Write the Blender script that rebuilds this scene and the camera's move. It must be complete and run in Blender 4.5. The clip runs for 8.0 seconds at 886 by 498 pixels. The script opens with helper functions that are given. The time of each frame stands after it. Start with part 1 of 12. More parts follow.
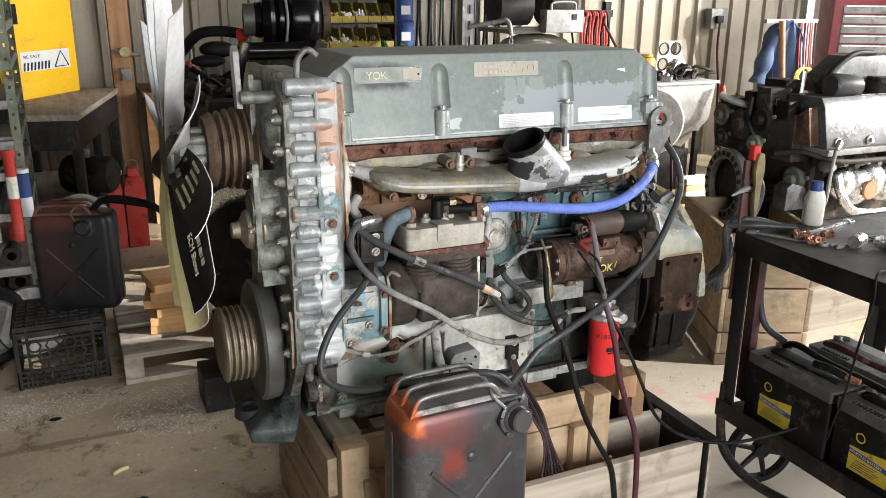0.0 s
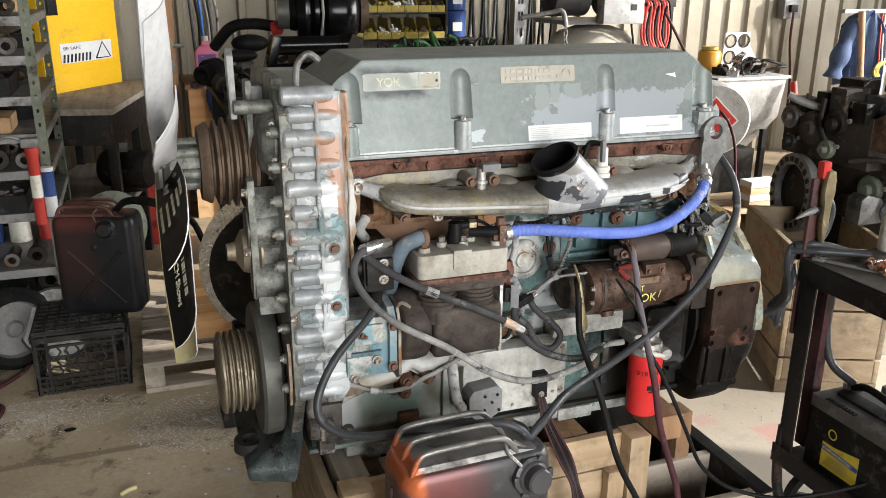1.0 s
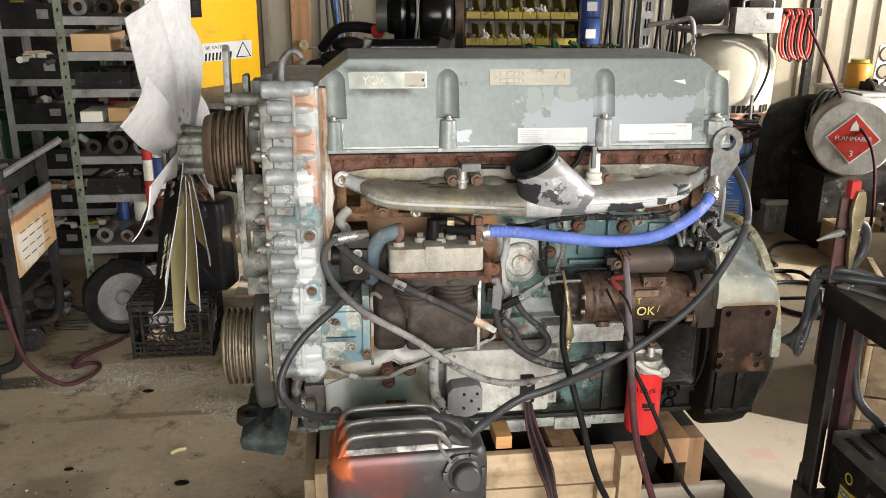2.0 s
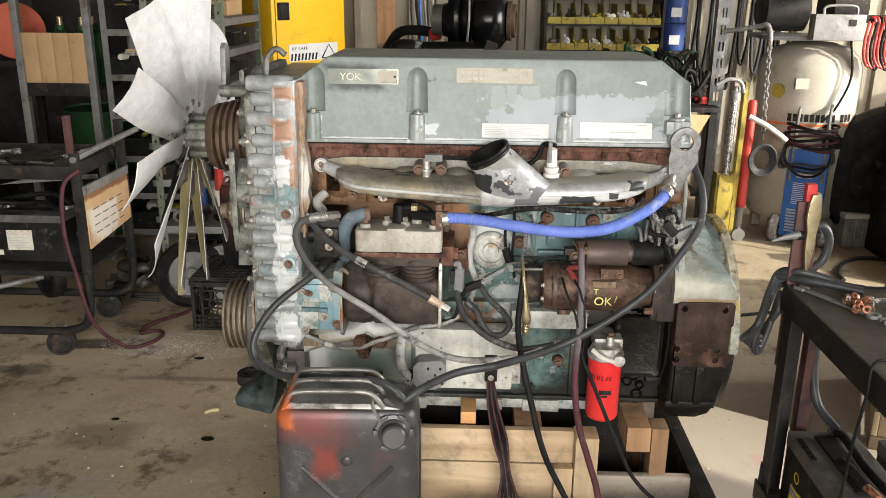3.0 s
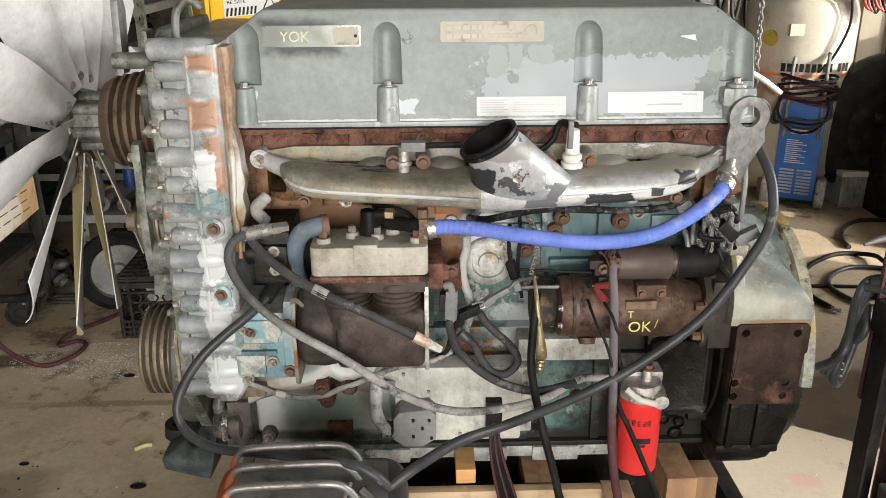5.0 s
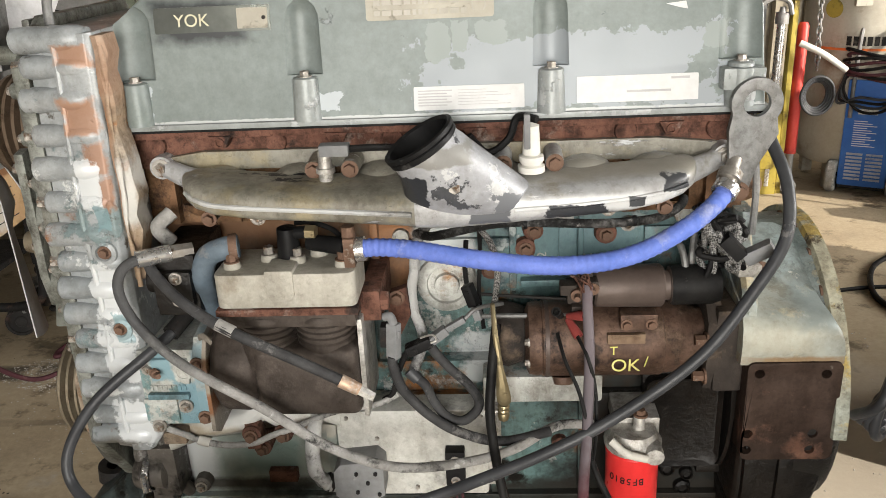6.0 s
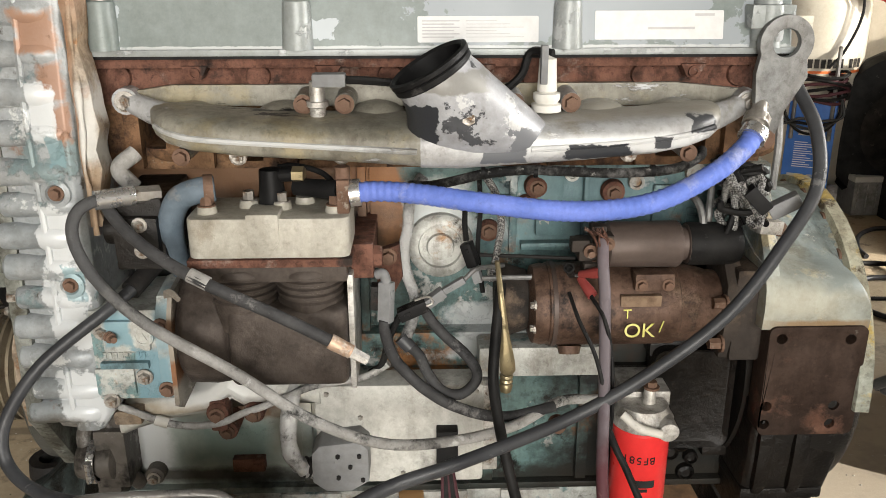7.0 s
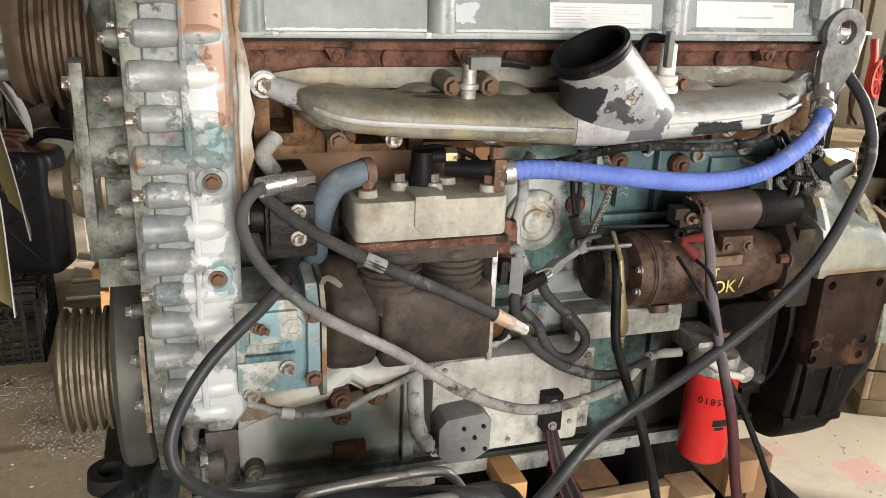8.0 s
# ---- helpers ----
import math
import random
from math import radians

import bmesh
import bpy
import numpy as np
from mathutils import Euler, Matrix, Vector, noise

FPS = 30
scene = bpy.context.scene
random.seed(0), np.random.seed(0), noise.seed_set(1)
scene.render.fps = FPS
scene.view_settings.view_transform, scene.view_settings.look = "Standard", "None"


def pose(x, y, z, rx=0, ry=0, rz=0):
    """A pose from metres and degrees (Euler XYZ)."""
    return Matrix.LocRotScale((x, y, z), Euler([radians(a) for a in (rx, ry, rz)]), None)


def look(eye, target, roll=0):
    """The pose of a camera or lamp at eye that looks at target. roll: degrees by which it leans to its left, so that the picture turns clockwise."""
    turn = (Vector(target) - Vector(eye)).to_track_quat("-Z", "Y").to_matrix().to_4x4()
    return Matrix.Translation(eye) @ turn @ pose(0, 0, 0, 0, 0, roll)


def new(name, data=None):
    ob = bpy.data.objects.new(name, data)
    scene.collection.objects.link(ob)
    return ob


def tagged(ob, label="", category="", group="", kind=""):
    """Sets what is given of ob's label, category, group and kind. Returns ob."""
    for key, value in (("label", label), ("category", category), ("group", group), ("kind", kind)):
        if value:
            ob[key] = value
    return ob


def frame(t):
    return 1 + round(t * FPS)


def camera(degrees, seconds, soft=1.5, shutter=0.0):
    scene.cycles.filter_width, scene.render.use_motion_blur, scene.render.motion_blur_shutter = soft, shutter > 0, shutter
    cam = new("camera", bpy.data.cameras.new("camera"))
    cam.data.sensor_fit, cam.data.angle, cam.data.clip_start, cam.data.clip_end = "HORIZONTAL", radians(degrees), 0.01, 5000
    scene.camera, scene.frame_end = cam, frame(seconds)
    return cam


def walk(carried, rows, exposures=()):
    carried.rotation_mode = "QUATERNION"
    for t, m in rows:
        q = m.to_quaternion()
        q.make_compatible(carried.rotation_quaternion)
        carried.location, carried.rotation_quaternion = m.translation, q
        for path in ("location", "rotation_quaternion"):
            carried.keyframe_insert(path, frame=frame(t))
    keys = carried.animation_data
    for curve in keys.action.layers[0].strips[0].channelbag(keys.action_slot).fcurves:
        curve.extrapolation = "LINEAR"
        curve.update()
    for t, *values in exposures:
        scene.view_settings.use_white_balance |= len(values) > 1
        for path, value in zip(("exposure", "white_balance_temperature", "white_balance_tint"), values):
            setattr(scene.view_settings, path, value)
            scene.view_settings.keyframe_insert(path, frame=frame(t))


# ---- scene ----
cam = camera(56.2, 8.0, soft=0.75)
PATH = [
    (0, (-0.607, -2.06, 1.666), (0.184, -0.322, 1.073), 0.5),
    (0.5, (-0.53, -1.963, 1.68), (0.215, -0.211, 1.068), 0.5),
    (1, (-0.404, -1.861, 1.69), (0.248, -0.076, 1.065), 0.4),
    (2.3, (0.187, -2.101, 1.679), (0.309, -0.199, 1.072), 0.8),
    (2.5, (0.26, -2.151, 1.686), (0.322, -0.247, 1.079), 1.0),
    (3, (0.475, -2.228, 1.685), (0.412, -0.322, 1.083), 0.6),
    (3.5, (0.511, -2.229, 1.68), (0.387, -0.328, 1.074), -0.1),
    (4, (0.493, -2.082, 1.66), (0.364, -0.186, 1.038), -0.7),
    (4.5, (0.388, -1.834, 1.661), (0.379, 0.058, 1.011), -0.5),
    (5, (0.393, -1.642, 1.636), (0.44, 0.229, 0.93), -0.3),
    (5.2, (0.455, -1.578, 1.606), (0.467, 0.297, 0.907), 0.2),
    (6.3, (0.635, -1.289, 1.567), (0.492, 0.565, 0.829), -3.4),
    (6.5, (0.586, -1.278, 1.539), (0.518, 0.59, 0.828), -2.2),
    (7, (0.5, -1.256, 1.41), (0.56, 0.634, 0.758), -0.1),
    (7.5, (0.246, -1.268, 1.386), (0.59, 0.587, 0.723), 2.2),
    (7.7, (0.128, -1.264, 1.388), (0.573, 0.572, 0.730), 2.3),
    (8, (-0.056, -1.219, 1.409), (0.528, 0.568, 0.727), 2.3),
]
walk(cam, [(t, look(eye, target, roll)) for t, eye, target, roll in PATH], ((0.0, 1.25, 6150, 10), (1.2, 1.25, 6200, 10), (2.3, 1.23, 6550, 10), (4.0, 1.23, 6500, 10), (6.3, 1.17, 6600, 10), (8.0, 1.21, 6650, 10)))

# ---- world, sun, large lights ----
world = bpy.data.worlds.new("world")
scene.world = world
world.use_nodes = True
wn = world.node_tree.nodes
sky = wn.new("ShaderNodeTexSky")
sky.sky_type = "NISHITA"
sky.sun_disc = False
sky.sun_elevation, sky.sun_rotation = radians(21), radians(122)
world.node_tree.links.new(sky.outputs[0], wn["Background"].inputs[0])
wn["Background"].inputs[1].default_value = 0.06


def lamp(name, kind, m, energy, color, **size):
    data = bpy.data.lights.new(name, kind)
    data.energy, data.color = energy, color
    if kind == "AREA":
        data.shape, data.size, data.size_y = "RECTANGLE", size["w"], size["h"]
    if kind == "SUN":
        data.angle = radians(0.6)
    ob = new(name, data)
    ob.matrix_world = m
    return ob


SUN_DIR = Vector((-0.80, 0.50, -0.36))
lamp("sun", "SUN", look((0, 0, 8), Vector((0, 0, 8)) + SUN_DIR), 4.2, (1.0, 0.93, 0.82))
# area lamps added in two assumed, unseen doors, standing in for sky light
lamp("door_sky_light", "AREA", look((0.7, -5.9, 1.85), (0.1, 0, 0.9)), 250, (1.0, 0.966, 0.91), w=3.4, h=3.2)
lamp("side_door_sky_light", "AREA", look((7.5, 0.1, 2.4), (1.5, 0.5, 0.3)), 400, (1.0, 0.98, 0.95), w=4.5, h=2.6)

# ---- materials ----
MATS = {}


def deep(c):
    """Tone curve put into the colours: dark tones deepened for shadow contrast."""
    v = max(c)
    k = v / (v + 0.045)
    return tuple(a * k for a in c)


def worn(name, c0, c1, layers=(), rough=0.6, metal=0.0, bump=0.3, grain=60.0, coarse=6.0, speck=0.0, grime=0.0, relief=0.0):
    """Two tones broken up by noise, then layers of (colour, threshold, scale, softness) laid over; fine grain and relief."""
    m = bpy.data.materials.new(name)
    m.use_nodes = True
    nt = m.node_tree
    nd, lk = nt.nodes, nt.links
    b = nd["Principled BSDF"]
    b.inputs["Specular IOR Level"].default_value = 0.10 if max(c1) < 0.13 and rough > 0.42 else 0.25
    co = nd.new("ShaderNodeTexCoord").outputs["Object"]
    c0, c1 = deep(c0), deep(c1)

    def tex(scale, detail=6.0, r=0.6, off=0.0, stretch=None):
        n = nd.new("ShaderNodeTexNoise")
        n.inputs["Scale"].default_value, n.inputs["Detail"].default_value, n.inputs["Roughness"].default_value = scale, detail, r
        v = nd.new("ShaderNodeVectorMath")
        v.operation = "MULTIPLY_ADD"
        v.inputs[1].default_value = stretch or (1, 1, 1)
        v.inputs[2].default_value = (off, off * 1.7, -off)
        lk.new(co, v.inputs[0])
        lk.new(v.outputs[0], n.inputs["Vector"])
        return n.outputs["Fac"]

    def ramp(src, lo, hi):
        r = nd.new("ShaderNodeMapRange")
        r.inputs[1].default_value, r.inputs[2].default_value = lo, hi
        lk.new(src, r.inputs[0])
        return r.outputs[0]

    def mix(fac, a, c, mode="MIX"):
        x = nd.new("ShaderNodeMix")
        x.data_type, x.blend_type = "RGBA", mode
        for sock, val in ((x.inputs[0], fac), (x.inputs[6], a), (x.inputs[7], c)):
            if isinstance(val, (tuple, float, int)):
                sock.default_value = (*val, 1) if isinstance(val, tuple) else val
            else:
                lk.new(val, sock)
        return x.outputs[2]

    seed = sum(ord(ch) for ch in name) % 37
    col = mix(ramp(tex(coarse, 5, 0.6, seed), 0.35, 0.65), c0, c1)
    height = None
    for i, (lc, th, sc, soft, *st) in enumerate(layers):
        fac = ramp(tex(sc, 10, 0.70, seed + 3.1 * (i + 1), st[0] if st else None), th - soft, th + soft)
        col = mix(fac, col, deep(lc))
        height = fac if height is None else height
    fine = tex(grain, 8, 0.7, seed + 1)
    col = mix(0.40 if grime or bump >= 0.2 else 0.2, col, mix(ramp(fine, 0.3, 0.7), (0.55, 0.53, 0.50), (1.2, 1.2, 1.2)), "MULTIPLY")
    if grime:
        col = mix(grime, col, mix(ramp(tex(coarse * 3.3, 10, 0.75, seed + 7), 0.44, 0.60), (1.15, 1.15, 1.15), (0.16, 0.135, 0.11)), "MULTIPLY")
        col = mix(grime * 0.9, col, mix(ramp(tex(26.0, 8, 0.7, seed + 8, (1.0, 1.0, 0.16)), 0.50, 0.66), (1.05, 1.05, 1.05), (0.30, 0.22, 0.15)), "MULTIPLY")
        col = mix(grime * 0.8, col, mix(ramp(tex(75.0, 6, 0.7, seed + 6), 0.56, 0.62), (1.0, 1.0, 1.0), (0.25, 0.22, 0.19)), "MULTIPLY")
    if speck:
        col = mix(ramp(tex(grain * 1.6, 2, 0.4, seed + 9), 0.70 - speck * 0.05, 0.72), col, (0.03, 0.03, 0.03))
    lk.new(col, b.inputs["Base Color"])
    rr = nd.new("ShaderNodeMapRange")
    rr.inputs[3].default_value, rr.inputs[4].default_value = max(0.05, rough - 0.15), min(1.0, rough + 0.18)
    lk.new(tex(coarse * 4, 5, 0.6, seed + 5), rr.inputs[0])
    lk.new(rr.outputs[0], b.inputs["Roughness"])
    b.inputs["Metallic"].default_value = metal
    if bump:
        bp = nd.new("ShaderNodeBump")
        bp.inputs["Strength"].default_value, bp.inputs["Distance"].default_value = min(1.0, bump * 1.4), 0.004
        lk.new(fine, bp.inputs["Height"])
        last = bp
        if relief:
            b3 = nd.new("ShaderNodeBump")
            b3.inputs["Strength"].default_value, b3.inputs["Distance"].default_value = 0.9, relief
            lk.new(tex(coarse * 3, 5, 0.55, seed + 11), b3.inputs["Height"])
            lk.new(bp.outputs[0], b3.inputs["Normal"])
            bp = last = b3
        if height is not None:
            b2 = nd.new("ShaderNodeBump")
            b2.inputs["Strength"].default_value, b2.inputs["Distance"].default_value = 0.6, 0.002
            lk.new(height, b2.inputs["Height"])
            lk.new(bp.outputs[0], b2.inputs["Normal"])
            last = b2
        lk.new(last.outputs[0], b.inputs["Normal"])
    MATS[name] = m
    return m


def wooden(name, c0, c1, axis=0, rough=0.75, dirt=0.5):
    """Sawn timber: stretched grain along one axis, each piece of its own tone."""
    m = bpy.data.materials.new(name)
    m.use_nodes = True
    nd, lk = m.node_tree.nodes, m.node_tree.links
    b = nd["Principled BSDF"]
    tc = nd.new("ShaderNodeTexCoord")
    mp = nd.new("ShaderNodeMapping")
    sc = [22.0, 22.0, 22.0]
    sc[axis] = 1.6
    mp.inputs["Scale"].default_value = sc
    lk.new(tc.outputs["Object"], mp.inputs[0])
    n = nd.new("ShaderNodeTexNoise")
    n.inputs["Scale"].default_value, n.inputs["Detail"].default_value, n.inputs["Distortion"].default_value = 1.0, 8, 0.6
    lk.new(mp.outputs[0], n.inputs["Vector"])
    r = nd.new("ShaderNodeValToRGB")
    r.color_ramp.elements[0].position, r.color_ramp.elements[1].position = 0.32, 0.68
    r.color_ramp.elements[0].color, r.color_ramp.elements[1].color = (*c0, 1), (*c1, 1)
    lk.new(n.outputs["Fac"], r.inputs[0])
    info = nd.new("ShaderNodeObjectInfo")
    hv = nd.new("ShaderNodeHueSaturation")
    mr = nd.new("ShaderNodeMapRange")
    mr.inputs[3].default_value, mr.inputs[4].default_value = 0.7, 1.2
    lk.new(info.outputs["Random"], mr.inputs[0])
    lk.new(mr.outputs[0], hv.inputs["Value"])
    lk.new(r.outputs[0], hv.inputs["Color"])
    n2 = nd.new("ShaderNodeTexNoise")
    n2.inputs["Scale"].default_value, n2.inputs["Detail"].default_value, n2.inputs["Roughness"].default_value = 9, 9, 0.7
    lk.new(tc.outputs["Object"], n2.inputs["Vector"])
    mr2 = nd.new("ShaderNodeMapRange")
    mr2.inputs[1].default_value, mr2.inputs[2].default_value, mr2.inputs[4].default_value = 0.52, 0.70, dirt
    lk.new(n2.outputs["Fac"], mr2.inputs[0])
    mx = nd.new("ShaderNodeMix")
    mx.data_type = "RGBA"
    lk.new(mr2.outputs[0], mx.inputs[0])
    lk.new(hv.outputs[0], mx.inputs[6])
    mx.inputs[7].default_value = (0.06, 0.05, 0.04, 1)
    lk.new(mx.outputs[2], b.inputs["Base Color"])
    b.inputs["Roughness"].default_value = rough
    bp = nd.new("ShaderNodeBump")
    bp.inputs["Strength"].default_value, bp.inputs["Distance"].default_value = 0.4, 0.003
    lk.new(n.outputs["Fac"], bp.inputs["Height"])
    lk.new(bp.outputs[0], b.inputs["Normal"])
    MATS[name] = m
    return m


RUST, TAN, BARE, SOOT = (0.22, 0.085, 0.035), (0.42, 0.27, 0.13), (0.52, 0.54, 0.55), (0.018, 0.017, 0.016)
worn("cover_paint", (0.186, 0.218, 0.212), (0.210, 0.242, 0.236), [((0.25, 0.278, 0.287), 0.66, 7, 0.008), ((0.165, 0.198, 0.187), 0.66, 5, 0.06), ((0.08, 0.095, 0.09), 0.69, 38, 0.02)], 0.38, 0.05, 0.06, 60, 3, 0.0, grime=0.05)
worn("cover_end_paint", (0.33, 0.355, 0.36), (0.27, 0.295, 0.29), [((0.42, 0.44, 0.45), 0.60, 12, 0.01)], 0.36, 0.1, 0.08, 50, 4, grime=0.12)
worn("case_paint", (0.26, 0.283, 0.295), (0.36, 0.378, 0.385), [((0.20, 0.26, 0.27), 0.60, 11, 0.02), ((0.25, 0.13, 0.075), 0.66, 8, 0.03), ((0.10, 0.09, 0.075), 0.64, 18, 0.03), ((0.56, 0.58, 0.58), 0.63, 18, 0.02)], 0.33, 0.08, 0.15, 45, 7, grime=0.22)
worn("case_front", (0.16, 0.17, 0.15), (0.26, 0.27, 0.25), [((0.40, 0.42, 0.42), 0.63, 12, 0.02), ((0.09, 0.08, 0.06), 0.6, 15, 0.04)], 0.5, 0.3, 0.35, 45, 7, grime=0.6)
worn("sealant", (0.29, 0.21, 0.14), (0.38, 0.33, 0.27), [((0.52, 0.51, 0.48), 0.60, 10, 0.03), ((0.28, 0.14, 0.06), 0.60, 16, 0.03)], 0.65, 0.0, 0.3, 50, 8, grime=0.5)
worn("block_paint", (0.10, 0.175, 0.175), (0.16, 0.255, 0.25), [((0.44, 0.46, 0.45), 0.60, 7, 0.012), ((0.25, 0.12, 0.05), 0.60, 6, 0.03), ((0.025, 0.023, 0.02), 0.60, 13, 0.04)], 0.36, 0.1, 0.25, 50, 6, grime=0.5)
worn("block_pale", (0.50, 0.50, 0.47), (0.40, 0.42, 0.40), [((0.18, 0.28, 0.285), 0.58, 8, 0.02), ((0.33, 0.18, 0.08), 0.63, 9, 0.04), ((0.08, 0.07, 0.06), 0.65, 14, 0.03)], 0.42, 0.1, 0.2, 50, 6, grime=0.4)
worn("head_rust", (0.14, 0.063, 0.043), (0.20, 0.098, 0.07), [((0.30, 0.24, 0.21), 0.60, 10, 0.04), ((0.05, 0.035, 0.03), 0.60, 14, 0.05)], 0.8, 0.05, 0.6, 70, 9, grime=0.6)
worn("head_tan", (0.17, 0.085, 0.042), (0.26, 0.15, 0.08), [((0.08, 0.045, 0.03), 0.57, 11, 0.04), ((0.38, 0.34, 0.28), 0.66, 9, 0.03)], 0.7, 0.05, 0.5, 60, 9, grime=0.55)
worn("manifold_paint", (0.215, 0.205, 0.17), (0.28, 0.27, 0.23), [((0.46, 0.47, 0.48), 0.60, 11, 0.008, (0.4, 1, 1.6)), ((0.028, 0.03, 0.033), 0.615, 12, 0.006, (0.4, 1, 1.6)), ((0.29, 0.255, 0.17), 0.54, 5, 0.05)], 0.42, 0.05, 0.15, 45, 5, grime=0.35)
worn("manifold_bright", (0.32, 0.325, 0.33), (0.41, 0.415, 0.42), [((0.12, 0.125, 0.13), 0.57, 8, 0.005, (0.32, 1, 1.7)), ((0.58, 0.59, 0.59), 0.585, 12, 0.006, (0.3, 1, 1.8)), ((0.26, 0.24, 0.19), 0.62, 7, 0.05)], 0.36, 0.08, 0.14, 45, 5, grime=0.25)
worn("neck_base", (0.30, 0.31, 0.33), (0.38, 0.39, 0.41), [((0.10, 0.105, 0.115), 0.63, 7, 0.005), ((0.52, 0.53, 0.54), 0.60, 9, 0.008)], 0.34, 0.08, 0.10, 45, 5, grime=0.2)
worn("dark_cast", (0.045, 0.04, 0.037), (0.085, 0.07, 0.06), [((0.16, 0.12, 0.09), 0.62, 9, 0.05)], 0.6, 0.2, 0.5, 60, 8)
worn("oily_black", (0.008, 0.007, 0.006), (0.026, 0.021, 0.017), [((0.09, 0.072, 0.055), 0.645, 16, 0.03)], 0.42, 0.0, 0.5, 45, 9, relief=0.004)
worn("compressor_brown", (0.078, 0.063, 0.054), (0.105, 0.088, 0.077), [((0.15, 0.125, 0.11), 0.60, 6, 0.10), ((0.045, 0.038, 0.033), 0.60, 7, 0.10)], 0.5, 0.2, 0.2, 50, 5, grime=0.25)
worn("compressor_head", (0.35, 0.335, 0.285), (0.42, 0.405, 0.36), [((0.27, 0.235, 0.18), 0.61, 7, 0.08), ((0.50, 0.50, 0.47), 0.66, 15, 0.03)], 0.55, 0.1, 0.2, 60, 6, grime=0.2)
worn("starter_brown", (0.12, 0.072, 0.052), (0.17, 0.108, 0.08), [((0.24, 0.17, 0.12), 0.60, 8, 0.05), ((0.04, 0.032, 0.03), 0.61, 10, 0.04)], 0.5, 0.35, 0.35, 55, 7, grime=0.5)
worn("elbow_cast", (0.10, 0.09, 0.08), (0.17, 0.155, 0.14), [((0.42, 0.41, 0.40), 0.59, 12, 0.04), ((0.016, 0.014, 0.012), 0.57, 10, 0.05)], 0.42, 0.2, 0.4, 45, 9)
worn("loom_silver", (0.34, 0.34, 0.335), (0.52, 0.52, 0.51), [((0.16, 0.155, 0.15), 0.60, 30, 0.05)], 0.5, 0.1, 0.3, 90, 14)
worn("starter_plate", (0.20, 0.135, 0.085), (0.27, 0.19, 0.13), [((0.13, 0.08, 0.05), 0.58, 12, 0.06)], 0.5, 0.2, 0.1, 70, 9)
worn("solenoid_brown", (0.095, 0.07, 0.06), (0.135, 0.105, 0.092), [((0.18, 0.13, 0.10), 0.63, 9, 0.05)], 0.45, 0.3, 0.2, 45, 7)
worn("plate_rust", (0.052, 0.034, 0.027), (0.082, 0.055, 0.043), [((0.16, 0.085, 0.06), 0.61, 9, 0.05), ((0.20, 0.18, 0.16), 0.68, 16, 0.03)], 0.5, 0.15, 0.2, 55, 8, grime=0.3)
worn("bell_paint", (0.28, 0.31, 0.30), (0.21, 0.27, 0.275), [((0.44, 0.39, 0.27), 0.58, 8, 0.03), ((0.14, 0.15, 0.135), 0.60, 10, 0.03), ((0.52, 0.52, 0.49), 0.63, 12, 0.01)], 0.40, 0.1, 0.2, 50, 6, grime=0.45)
worn("flange_cream", (0.42, 0.40, 0.30), (0.34, 0.36, 0.31), [((0.48, 0.36, 0.12), 0.56, 9, 0.03), ((0.10, 0.075, 0.05), 0.60, 16, 0.04)], 0.6, 0.1, 0.3, 50, 8, grime=0.4)
worn("teal_paint", (0.11, 0.19, 0.22), (0.16, 0.25, 0.28), [((0.48, 0.52, 0.53), 0.59, 10, 0.012), ((0.12, 0.10, 0.08), 0.63, 14, 0.03)], 0.45, 0.15, 0.25, 45, 6, grime=0.6)
worn("ecm_paint", (0.52, 0.52, 0.485), (0.60, 0.60, 0.56), [((0.32, 0.32, 0.30), 0.62, 8, 0.05), ((0.12, 0.11, 0.10), 0.71, 16, 0.02)], 0.5, 0.1, 0.12, 60, 6, grime=0.22)
worn("connector_grey", (0.19, 0.195, 0.20), (0.26, 0.265, 0.27), [((0.36, 0.36, 0.35), 0.66, 18, 0.03)], 0.6, 0, 0.2, 60, 7)
worn("bracket_steel", (0.20, 0.205, 0.205), (0.26, 0.26, 0.255), [((0.36, 0.36, 0.35), 0.64, 14, 0.03), ((0.13, 0.11, 0.09), 0.62, 12, 0.04)], 0.5, 0.5, 0.25, 60, 8, grime=0.35)
worn("bolt_steel", (0.34, 0.32, 0.29), (0.45, 0.43, 0.40), [((0.20, 0.12, 0.07), 0.60, 40, 0.05)], 0.4, 0.7, 0.2, 120, 30)
worn("bolt_rust", (0.14, 0.08, 0.052), (0.20, 0.125, 0.09), [((0.40, 0.36, 0.31), 0.62, 40, 0.05)], 0.65, 0.3, 0.3, 120, 30)
worn("pulley_metal", (0.20, 0.165, 0.115), (0.27, 0.23, 0.17), [((0.12, 0.085, 0.05), 0.58, 10, 0.06), ((0.36, 0.34, 0.30), 0.66, 16, 0.04)], 0.45, 0.5, 0.2, 60, 8)
worn("pulley_rust", (0.11, 0.075, 0.05), (0.16, 0.115, 0.08), [((0.08, 0.05, 0.03), 0.6, 14, 0.05)], 0.6, 0.4, 0.3, 60, 10)
worn("damper_grey", (0.10, 0.10, 0.09), (0.15, 0.15, 0.135), [((0.22, 0.215, 0.19), 0.63, 10, 0.05)], 0.45, 0.3, 0.2, 50, 7)
worn("fan_pale", (0.50, 0.50, 0.505), (0.56, 0.56, 0.565), [((0.44, 0.44, 0.44), 0.63, 6, 0.06), ((0.20, 0.19, 0.17), 0.73, 34, 0.015)], 0.42, 0.05, 0.06, 40, 3, grime=0.08)
